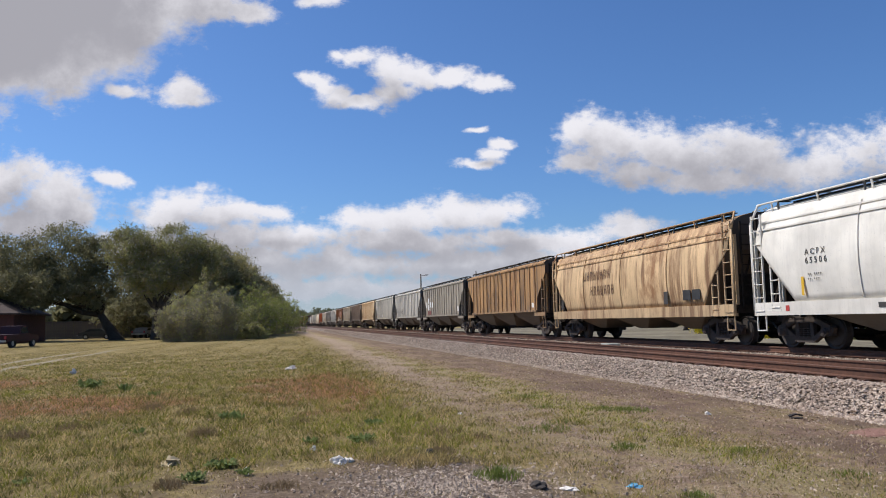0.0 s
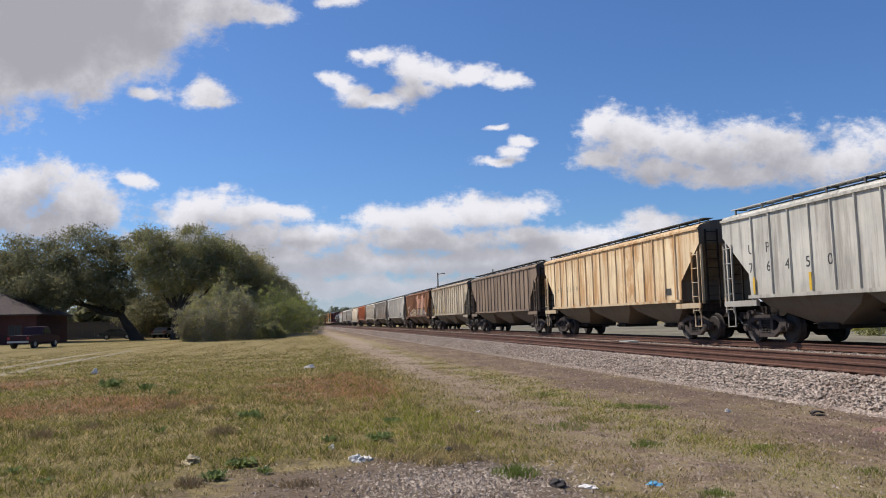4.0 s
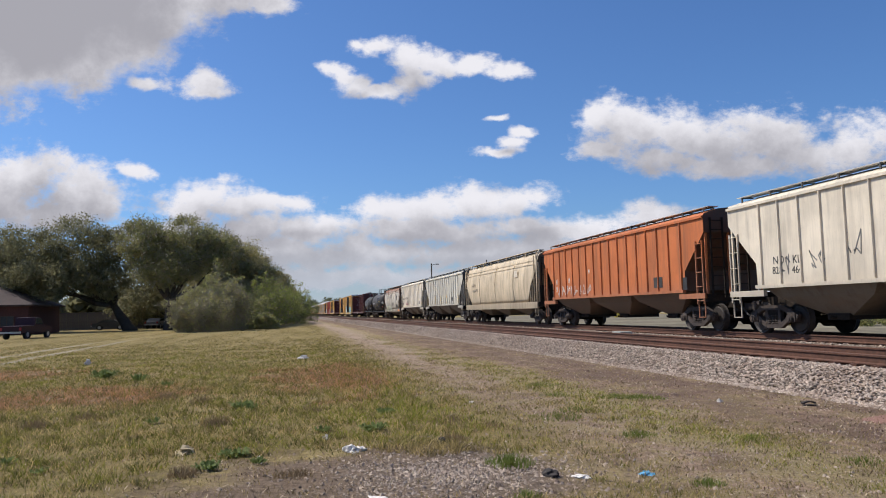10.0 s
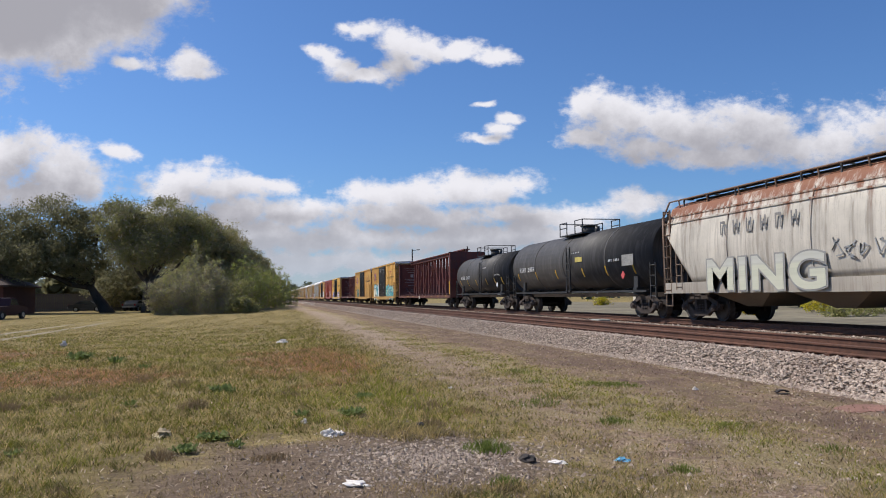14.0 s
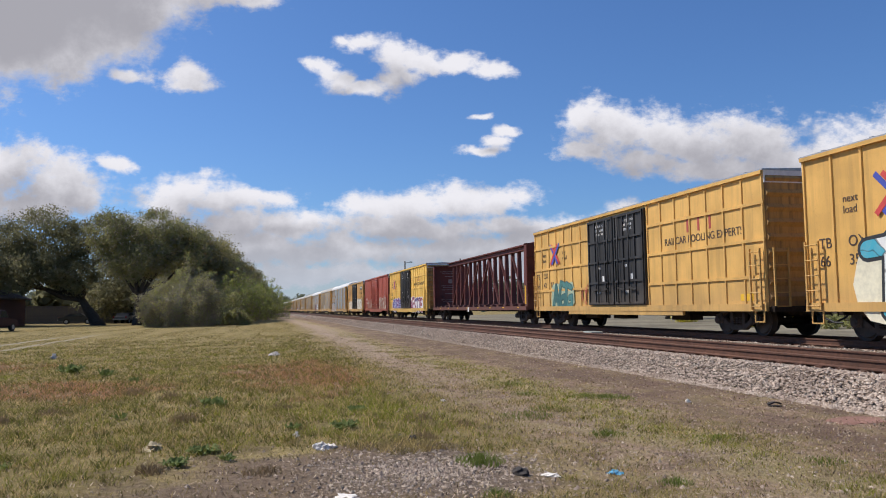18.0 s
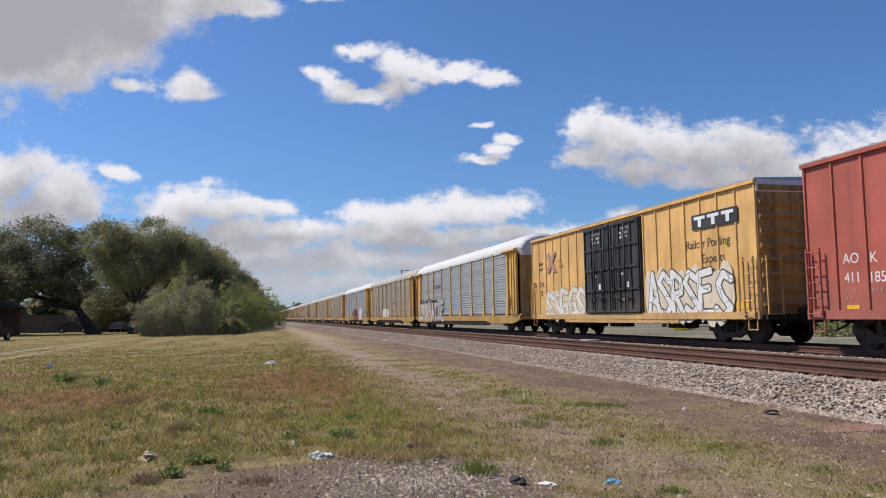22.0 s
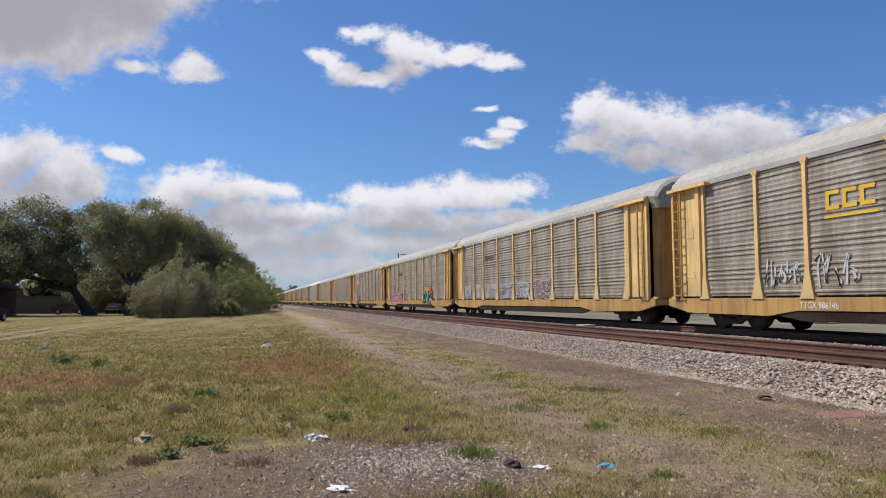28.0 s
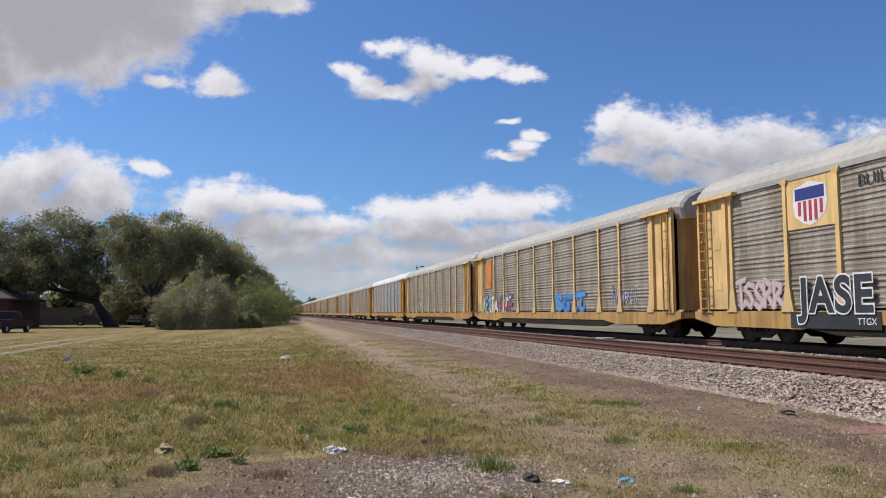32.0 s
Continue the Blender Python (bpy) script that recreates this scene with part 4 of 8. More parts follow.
def tank_car(length, r, label, dome_y, plat, mat):
    car = thing("tank_car", label, "railway car", "black tank cars")
    half = length / 2 - 0.55
    zc = 1.06 + r
    bm = bmesh.new()
    rings = []
    for k in range(7):
        a = math.pi / 2 * k / 6
        rings.append((-half + 0.62 * (1 - math.sin(a)), max(0.02, r * math.cos(math.pi / 2 - a) ** 0.62)))
    prof = [(y, q) for y, q in rings] + [(-y, q) for y, q in rings[::-1]]
    seg = 36
    loft(bm, [[(q * math.cos(2 * math.pi * k / seg), y, zc + q * math.sin(2 * math.pi * k / seg)) for k in range(seg)] for y, q in prof], smooth=True)
    part("tank_shell", bm, mat, car)
    for yb in (-half * 0.5, half * 0.08, half * 0.55):
        bm = bmesh.new()
        loft(bm, [[((r + 0.012) * math.cos(2 * math.pi * k / seg), y, zc + (r + 0.012) * math.sin(2 * math.pi * k / seg)) for k in range(seg)] for y in (yb - 0.06, yb + 0.06)], smooth=True)
        part("weld_band", bm, mat, car)
    for s in (-1, 1):
        bm = bmesh.new()
        box(bm, s * 1.42 - 0.03, s * 1.42 + 0.03, -half + 0.5, half - 0.5, 1.00, 1.08)
        for y in np.linspace(-half + 0.8, half - 0.8, 8):
            beam(bm, (s * 1.42, y, 1.02), (s * 0.5, y, 1.25), 0.05)
        part("side_rail", bm, M_BLACK, car, "thin handrail along the frame")
        for yy in ((-1, 1) if s < 0 else ()):
            part("saddle", cached("saddle", lambda b: (box(b, -1.35, 1.35, -0.14, 0.14, 0.9, 1.18), box(b, -1.30, -1.20, -0.16, 0.16, 0.9, 1.62), box(b, 1.20, 1.30, -0.16, 0.16, 0.9, 1.62)), M_BLACK), None, car, m=pose(0, yy * (half - 1.6), 0))
        part("ladder", ladder_mesh("tank_ladder", 2.15, 0.42, 7, M_BLACK), None, car, m=pose(s * (r + 0.06), dome_y - plat * 0.3, 1.0, 0, 0, 0 if s < 0 else 180))
        part("end_ladder", ladder_mesh("tank_end_rail", 1.35, 0.40, 4, M_BLACK), None, car, m=pose(-1.35, s * (half - 0.1), 0.75, 0, 0, 0))
    bm = bmesh.new()
    box(bm, -0.9, 0.9, -half, half - 0.2, 0.82, 0.98)
    part("end_sill", bm, M_GRIME, car)
    top = zc + r
    bm = bmesh.new()
    tube(bm, (0, dome_y, top - 0.1), (0, dome_y, top + 0.32), 0.36, 16)
    tube(bm, (0, dome_y, top + 0.32), (0, dome_y, top + 0.40), 0.42, 16)
    part("manway", bm, mat, car, "dark valve housing on top")
    bm = bmesh.new()
    for y in (-0.75, 0.85):
        tube(bm, (0.1, dome_y + y, top - 0.05), (0.1, dome_y + y, top + 0.28), 0.12, 10)
    part("valve", bm, M_BLACK, car)
    bm = bmesh.new()
    box(bm, -0.95, 0.95, dome_y - plat / 2, dome_y + plat / 2, top - 0.10, top - 0.04)
    part("platform", bm, M_BLACK, car)
    bm = bmesh.new()
    for x in (-0.95, 0.95):
        for y in (-1, -0.36, 0.36, 1):
            tube(bm, (x, dome_y + y * plat / 2, top - 0.1), (x, dome_y + y * plat / 2, top + 0.56), 0.025, 6)
        for y0, y1 in ((-1, -0.36), (0.36, 1)):
            for z in (0.56, 0.30):
                tube(bm, (x, dome_y + y0 * plat / 2, top + z), (x, dome_y + y1 * plat / 2, top + z), 0.025, 6)
    for y in (-1, 1):
        tube(bm, (-0.95, dome_y + y * plat / 2, top + 0.56), (0.95, dome_y + y * plat / 2, top + 0.56), 0.025, 6)
    part("safety_rail", bm, M_BLACK, car, "safety railing round the dome")
    finish_car(car, length / 2, length / 2 - 1.9)
    return car


def centerbeam(length, mat, label):
    car = thing("centerbeam_car", label, "railway car", "centerbeam flat cars")
    half = length / 2 - 0.65
    for s in (-1, 1):
        bm = bmesh.new()
        box(bm, s * 1.42 - 0.05, s * 1.42 + 0.05, -half, half, 0.78, 0.99)
        box(bm, min(s * 0.3, s * 1.42), max(s * 0.3, s * 1.42), -half, half, 0.93, 0.99)
        part("deck_side", bm, mat, car)
        for k in range(16):
            y = -half + 1.3 + k * (2 * half - 2.6) / 15
            w = part("deck_riser", cached("deck_riser", lambda b: loft(b, [[(-1.40, yy, 0.99), (-0.25, yy, 0.99), (-0.25, yy, 1.16), (-1.40, yy, 1.10)] for yy in (-0.20, 0.20)]), mat), None, car, m=pose(0, y, 0, 0, 0, 0 if s < 0 else 180))
            if k % 2 == 0:
                part("reflector", cached("deck_reflector", lambda b: box(b, -1.482, -1.472, -0.16, 0.16, 0.90, 0.95), M_YELLOW), None, w, m=pose(0, 0, 0))
        bm = bmesh.new()
        box(bm, -1.40, 1.40, s * half - 0.06, s * half + 0.06, 0.8, 4.34)
        part("bulkhead", bm, mat, car, "tall end bulkhead plate")
        bm = bmesh.new()
        for xx in (-1.36, 1.36):
            box(bm, xx - 0.05, xx + 0.05, min(s * (half + 0.03), s * (half - 0.33)), max(s * (half + 0.03), s * (half - 0.33)), 0.99, 4.36)
        box(bm, -1.41, 1.41, min(s * half, s * (half - 0.33)), max(s * half, s * (half - 0.33)), 4.30, 4.38)
        for z in (1.6, 2.3, 3.0, 3.7):
            box(bm, -1.36, 1.36, min(s * (half + 0.05), s * (half + 0.13)), max(s * (half + 0.05), s * (half + 0.13)), z - 0.05, z + 0.05)
        part("bulkhead_frame", bm, mat, car)
    bm = bmesh.new()
    box(bm, -0.24, 0.24, -half, half, 4.54, 4.62)
    box(bm, -0.10, 0.10, -half, half, 4.34, 4.54)
    box(bm, -0.20, 0.20, -half, half, 4.28, 4.34)
    part("top_chord", bm, mat, car, "long top beam")
    bm = bmesh.new()
    box(bm, -0.30, 0.30, -half, half, 0.70, 1.0)
    part("centre_sill", bm, M_GRIME, car)
    n, step = 17, 1.225
    for k in range(n):
        y = (k - (n - 1) / 2) * step
        part("post", cached("beam_post", lambda b: loft(b, [[(-0.16, -0.11, 1.0), (0.16, -0.11, 1.0), (0.16, 0.11, 1.0), (-0.16, 0.11, 1.0)], [(-0.10, -0.09, 4.28), (0.10, -0.09, 4.28), (0.10, 0.09, 4.28), (-0.10, 0.09, 4.28)]]), mat), None, car, m=pose(0, y, 0))
    for k in range(0, n - 2, 2):
        low, high = (k - (n - 1) / 2) * step, (k + 2 - (n - 1) / 2) * step
        if low >= 0:
            low, high = high, low
        bm = bmesh.new()
        beam(bm, (-0.12, low, 1.05), (-0.05, high, 4.25), 0.13, 0.10)
        part("diagonal", bm, mat, car)
    for s in (-1, 1):
        bm = bmesh.new()
        beam(bm, (-0.7, s * (half - 0.1), 1.9), (-0.3, s * (half - 1.4), 1.05), 0.09, 0.07)
        part("end_brace", bm, mat, car)
    finish_car(car, length / 2, length / 2 - 2.3)
    return car


CAP = plain("pale_galvanised_plate", (0.74, 0.73, 0.70), 0.55, 0.0, 7.0, 0.15)


def box_car(length, mat, label, style, door_mat=None, group="tall boxcars", end_mat=None):
    """Tall boxcar: outside posts (style 'post') or a grid of stamped panels ('grid'), double plug doors."""
    car = thing("box_car", label, "railway car", group)
    half = length / 2 - 1.02
    top, low = 4.74, 0.86
    bm = bmesh.new()
    loft(bm, [[(-1.47, y, low), (1.47, y, low), (1.47, y, top), (-1.47, y, top)] for y in (-half, half)])
    part("body", bm, mat, car)
    bm = bmesh.new()
    loft(bm, [[(-1.53, y, top), (1.53, y, top), (1.53, y, top + 0.04), (0.0, y, top + 0.10), (-1.53, y, top + 0.04)] for y in (-half - 0.05, half + 0.05)])
    roof = part("roof", bm, plain_roof(), car, "dull galvanised ridged roof")
    for k in range(12):
        y = -half + 0.8 + k * (2 * half - 1.6) / 11
        part("roof_rib", cached("roof_rib", lambda b: loft(b, [[(-1.5, yy, top + 0.04), (0, yy, top + 0.10), (1.5, yy, top + 0.04), (1.5, yy, top + 0.07), (0, yy, top + 0.13), (-1.5, yy, top + 0.07)] for yy in (-0.05, 0.05)]), plain_roof()), None, roof, m=pose(0, y, 0))
    door = 2.46
    for s in (-1, 1):
        flip = 0 if s < 0 else 180
        bm = bmesh.new()
        box(bm, s * 1.51 - 0.045, s * 1.51 + 0.045, -half, half, top - 0.10, top)
        box(bm, s * 1.51 - 0.045, s * 1.51 + 0.045, -half, half, low - 0.12, low + 0.10)
        part("side_chord", bm, mat, car)
        bm = bmesh.new()
        box(bm, s * 1.49 - 0.05, s * 1.49 + 0.05, -door - 2.4, door + 2.4, low - 0.26, low - 0.12)
        part("door_track", bm, mat, car, "sliding door track")
        ys = [d * (door + 0.10 + k * (half - door - 0.16) / 7) for d in (-1, 1) for k in range(8)]
        for y in ys:
            part("side_post", cached("side_post_" + mat.name, lambda b: loft(b, [[(-0.010, -0.030, z), (0.03, -0.045, z), (0.03, 0.045, z), (-0.010, 0.030, z)] for z in (low + 0.1, top - 0.10)]), mat), None, car, m=pose(s * 1.50, y, 0, 0, 0, flip))
        if style == "grid":
            for z in (1.72, 2.78, 3.84):
                for d in (-1, 1):
                    bm = bmesh.new()
                    box(bm, s * 1.47 - 0.045, s * 1.47 + 0.045, min(d * (door + 0.1), d * half), max(d * (door + 0.1), d * half), z - 0.05, z + 0.05)
                    part("panel_rib", bm, mat, car)
        for d in (-1, 1):
            dm = door_mat or mat
            bm = bmesh.new()
            box(bm, s * 1.53 - 0.05, s * 1.53 + 0.05, min(d * 0.02, d * door), max(d * 0.02, d * door), low + 0.12, top - 0.2)
            dr = part("door", bm, dm, car, "double plug door leaf")
            bm = bmesh.new()
            for z in (low + 0.2, 1.9, 2.75, 3.6, top - 0.27):
                box(bm, s * 1.60 - 0.035, s * 1.60 + 0.035, min(d * 0.1, d * (door - 0.06)), max(d * 0.1, d * (door - 0.06)), z - 0.04, z + 0.04)
            for y in (0.1, 0.8, 1.75, door - 0.1):
                box(bm, s * 1.59 - 0.035, s * 1.59 + 0.035, d * y - 0.04, d * y + 0.04, low + 0.15, top - 0.22)
            part("door_frame", bm, dm, dr)
            bm = bmesh.new()
            for y in (0.45, 1.35):
                tube(bm, (s * 1.66, d * y, low + 0.2), (s * 1.66, d * y, top - 0.3), 0.028, 8)
                beam(bm, (s * 1.68, d * y, 1.65), (s * 1.68, d * (y + 0.55), 1.55), 0.05)
            part("lock_rod", bm, dm, dr)
            if s < 0:
                marks(dr, "notice", M_WHITE, [(d * door / 2 + 0.5, 4.20, 0.09, "ii iii iii", 0.1, -1.582), (d * door / 2 + 0.45, 4.03, 0.09, "iii iiii i", 0.1, -1.582), (d * door / 2 + 0.35, 3.86, 0.09, "iiii ii", 0.1, -1.582), (d * door / 2 + 0.3, 2.45, 0.10, "iii", 0.12, -1.582), (d * door / 2 - 0.2, 1.95, 0.22, "i", 0.5, -1.582), (d * door / 2 + 0.5, 1.45, 0.08, "iiiii", 0.1, -1.582)])
        for d in (-1, 1):
            part("ladder", ladder_mesh("box_ladder_" + mat.name, 1.75, 0.46, 5, mat), None, car, m=pose(s * 1.60, d * (half - 0.36), 0.78, 0, 0, flip))
            part("stirrup", cached("stirrup_" + mat.name, lambda b: (beam(b, (0, -0.2, 0.5), (0, -0.2, 0.0), 0.035), beam(b, (0, 0.2, 0.5), (0, 0.2, 0.0), 0.035), beam(b, (0, -0.2, 0.02), (0, 0.2, 0.02), 0.05, 0.03)), mat), None, car, m=pose(s * 1.5, d * (half - 0.36), 0.42))
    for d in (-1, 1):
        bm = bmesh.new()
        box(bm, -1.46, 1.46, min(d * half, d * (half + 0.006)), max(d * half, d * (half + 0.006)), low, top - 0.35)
        part("end_wall", bm, end_mat or mat, car, "streaked end wall, paint darkened for shade")
        bm = bmesh.new()
        box(bm, -1.47, 1.47, min(d * half, d * (half + 0.03)), max(d * half, d * (half + 0.03)), top - 0.35, top + 0.03)
        part("end_cap", bm, CAP, car, "pale galvanised plate at the roof end")
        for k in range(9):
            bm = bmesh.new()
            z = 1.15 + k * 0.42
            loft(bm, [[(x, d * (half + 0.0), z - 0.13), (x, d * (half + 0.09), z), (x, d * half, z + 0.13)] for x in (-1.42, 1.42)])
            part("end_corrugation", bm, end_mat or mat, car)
        part("end_ladder", ladder_mesh("box_ladder_" + mat.name, 1.75, 0.46, 5, mat), None, car, m=pose(-1.1, d * (half + 0.14), 0.78, 0, 0, -90 * d))
        bm = bmesh.new()
        box(bm, -1.4, 1.4, d * (half + 0.05) - 0.12, d * (half + 0.05) + 0.12, 0.72, 0.88)
        box(bm, -0.3, 0.3, min(d * 6.0, d * (half + 0.3)), max(d * 6.0, d * (half + 0.3)), 0.62, 0.86)
        part("end_sill", bm, M_GRIME, car)
    bm = bmesh.new()
    box(bm, -0.25, 0.25, -6, 6, 0.55, 0.86)
    for y in (-3.5, 1.2, 4.0):
        box(bm, -0.8, -0.3, y - 0.6, y + 0.6, 0.42, 0.74)
    part("centre_sill", bm, M_GRIME, car)
    finish_car(car, length / 2, length / 2 - 3.1)
    return car


def plain_roof():
    if "roof_mat" not in MESHES:
        MESHES["roof_mat"] = plain("galvanised_roof", (0.42, 0.42, 0.42), 0.45, 0.5, 6.0, 0.2)
    return MESHES["roof_mat"]


RACK_POSTS = (-11.6, -9.0, -7.0, -4.2, -1.4, 1.4, 4.2, 7.0, 9.0, 11.6)


def autorack(mats, label):
    """Long enclosed car carrier: corrugated side screens between posts, end bays with ladders, curved roof."""
    frame_m, screen_m, roof_m, door_m, sill_m = mats
    car = thing("autorack_car", label, "railway car", "autorack cars")
    half, low, top = 13.75, 1.02, 4.62
    for s in (-1, 1):
        flip = 0 if s < 0 else 180
        bm = bmesh.new()
        loft(bm, [[(s * 1.36, y, zb), (s * 1.50, y, zb), (s * 1.50, y, 0.96), (s * 1.36, y, 0.96)] for y, zb in ((-half, 0.72), (-half + 1.2, 0.50), (-8.6, 0.46), (-7.4, 0.62), (7.4, 0.62), (8.6, 0.46), (half - 1.2, 0.50), (half, 0.72))])
        part("side_sill", bm, sill_m, car, "deep grimy side sill")
        # Inset strip in near-black paint carries the shade under the yellow sill.
        bm = bmesh.new()
        loft(bm, [[(s * 1.30, y, zb), (s * 1.47, y, zb), (s * 1.47, y, 0.62), (s * 1.30, y, 0.62)] for y, zb in ((-8.4, 0.50), (-7.2, 0.34), (7.2, 0.34), (8.4, 0.50))])
        part("lower_sill", bm, M_GRIME, car, "inset lower sill, coloured near black for the shade there")
        bm = bmesh.new()
        box(bm, s * 1.44 - 0.05, s * 1.44 + 0.05, -half + 0.5, half - 0.5, top - 0.10, top + 0.06)
        part("roof_rail", bm, roof_m, car)
        for a, b2 in zip(RACK_POSTS, RACK_POSTS[1:]):
            w = b2 - a

            def make(bm, w=w):
                rows, n = [], 25
                pitch = (top - 0.1 - low) / n
                for k in range(n):
                    z = low + k * pitch
                    d = 0.026 if k % 5 not in (1, 2) else 0.007
                    rows += [(-0.0, z), (-0.0, z + pitch * 0.42), (-d, z + pitch * 0.58), (-d, z + pitch * 0.84)]
                rows.append((0.0, top - 0.1))
                loft(bm, [[(x, y, z) for x, z in rows] for y in (-w / 2, w / 2)], cap=False, closed=False)
                box(bm, 0.012, 0.03, -w / 2, w / 2, low, top - 0.1)
            part("side_screen", cached("screen_%s_%.1f" % (screen_m.name, w), make, screen_m), None, car, m=pose(s * 1.43, (a + b2) / 2, 0, 0, 0, flip))
        for y in RACK_POSTS:
            def make_post(bm):
                loft(bm, [[(-0.085, -0.27, 0.93), (0.06, -0.27, 0.93), (0.06, 0.27, 0.93), (-0.085, 0.27, 0.93)], [(-0.065, -0.16, 1.25), (0.06, -0.16, 1.25), (0.06, 0.16, 1.25), (-0.065, 0.16, 1.25)], [(-0.055, -0.075, 1.72), (0.06, -0.075, 1.72), (0.06, 0.075, 1.72), (-0.055, 0.075, 1.72)], [(-0.05, -0.065, top - 0.2), (0.06, -0.065, top - 0.2), (0.06, 0.065, top - 0.2), (-0.05, 0.065, top - 0.2)], [(-0.08, -0.17, top - 0.04), (0.06, -0.17, top - 0.04), (0.06, 0.17, top - 0.04), (-0.08, 0.17, top - 0.04)]])
            part("side_post", cached("rack_post_" + frame_m.name, make_post, frame_m), None, car, m=pose(s * 1.45, y, 0, 0, 0, flip))
        for d in (-1, 1):
            bm = bmesh.new()
            box(bm, s * 1.43 - 0.03, s * 1.43 + 0.03, min(d * 11.6, d * 13.30), max(d * 11.6, d * 13.30), low, top - 0.08)
            e = part("end_panel", bm, frame_m, car, "painted end bay panel")
            bm = bmesh.new()
            box(bm, s * 1.50 - 0.05, s * 1.50 + 0.05, min(d * 11.75, d * 11.95), max(d * 11.75, d * 11.95), low, top - 0.1)
            box(bm, s * 1.50 - 0.05, s * 1.50 + 0.05, min(d * 13.18, d * 13.36), max(d * 13.18, d * 13.36), low - 0.1, top - 0.1)
            box(bm, s * 1.58 - 0.10, s * 1.58 + 0.10, min(d * 11.2, d * 13.42), max(d * 11.2, d * 13.42), top - 0.12, top - 0.02)
            part("end_frame", bm, frame_m, e)
            part("ladder", ladder_mesh("rack_ladder_" + sill_m.name, 3.6, 0.40, 12, sill_m), None, e, m=pose(s * 1.59, d * 12.95, 0.95, 0, 0, flip))
            bm = bmesh.new()
            box(bm, s * 1.46 - 0.012, s * 1.46 + 0.012, d * 12.40 - 0.22, d * 12.40 + 0.22, 1.62, 1.85)
            box(bm, s * 1.46 - 0.012, s * 1.46 + 0.012, d * 12.40 - 0.20, d * 12.40 + 0.20, 2.9, 3.2)
            part("placard", bm, frame_m, e)
    prof = [(-1.44, 4.66), (-1.37, 4.86), (-1.16, 5.10), (-0.82, 5.30), (-0.36, 5.43), (0.0, 5.47)]
    prof = prof + [(-x, z) for x, z in prof[-2::-1]]
    bm = bmesh.new()
    rings, n = [], 110
    for k in range(n + 1):
        y = -half + 0.45 + k * (2 * half - 0.9) / n
        g = 0.024 if k % 2 else 0.0
        rings.append([(x * (1 + g * 0.5), y, z + (g if abs(x) < 1.4 else 0.0)) for x, z in prof] + [(x * 0.94, y, z - 0.05) for x, z in prof[::-1]])
    loft(bm, rings)
    part("roof", bm, roof_m, car, "curved corrugated roof")
    for d in (-1, 1):
        bow = [(-1.30, 0.42), (-1.22, 0.22), (-0.95, 0.08), (-0.5, 0.02), (0.5, 0.02), (0.95, 0.08), (1.22, 0.22), (1.30, 0.42)]
        bm = bmesh.new()
        loft(bm, [[(x, d * (half - g), z) for x, g in bow] for z in (1.0, 4.22)])
        dr = part("end_door", bm, door_m, car, "tall streaked radial end door, yellow darkened for shade")
        bm = bmesh.new()
        rim = [(-1.30, 4.22)] + prof + [(1.30, 4.22)]
        loft(bm, [[(x * kx, d * (half - g), 4.22 + (z - 4.22) * kz) for x, z in rim] for g, kx, kz in ((0.50, 1.0, 1.0), (0.28, 0.99, 0.985), (0.10, 0.96, 0.93), (-0.01, 0.90, 0.84))])
        part("end_hood", bm, roof_m, car, "rounded grey hood over the end door")
        bm = bmesh.new()
        for x in (-0.45, 0.0, 0.45):
            box(bm, x - 0.04, x + 0.04, min(d * (half - 0.02), d * (half + 0.03)), max(d * (half - 0.02), d * (half + 0.03)), 1.1, 4.15)
        part("door_rib", bm, door_m, dr)
        bm = bmesh.new()
        box(bm, -1.4, 1.4, min(d * (half - 0.5), d * half), max(d * (half - 0.5), d * half), 0.72, 1.02)
        part("end_sill", bm, frame_m, car)
    bm = bmesh.new()
    box(bm, -1.36, 1.36, -half, half, 0.92, 1.00)
    box(bm, -0.3, 0.3, -half, half, 0.55, 0.92)
    for y in (-4.5, 0.0, 4.5):
        box(bm, -1.2, -0.4, y - 0.8, y + 0.8, 0.45, 0.9)
    part("deck", bm, M_GRIME, car)
    finish_car(car, 14.2, 10.9)
    return car


# ---- the train ----
# moments at which the couplings pass the camera
JOINTS = [0.12, 0.951, 1.733, 2.575, 3.40, 4.235, 5.085, 5.935, 6.78, 7.62, 8.483, 9.375, 10.20, 11.05, 11.89, 12.755, 13.61, 14.405,
          15.168, 15.99, 16.635, 17.80, 18.785, 19.745, 20.86, 21.84, 22.815, 23.765] + [23.765 + 1.328 * k for k in range(1, 27)]
CARS = []


# metres by which a car's middle trails the middle of its couplings
TRAIL = {20: 0.75, 21: 1.05, 22: 0.62, 23: 0.50, 24: 0.95, 25: 0.22, 26: 0.12}


def place(car, k):
    CARS.append((car, (JOINTS[k] + JOINTS[k + 1]) / 2 + 0.014 + TRAIL.get(k, 0.0) / SPEED))
    return car


def size(k):
    return (JOINTS[k + 1] - JOINTS[k]) * SPEED


def yellow_stripes(car, ys, z0=1.5, h=0.55, x=-1.562):
    for y in ys:
        part("reflector_stripe", cached("stripe_%.2f_%.2f" % (z0, h), lambda b: box(b, -0.004, 0.0, -0.05, 0.05, z0, z0 + h), M_YELLOW), None, car, "upright yellow reflector stripe", pose(x, y, 0))


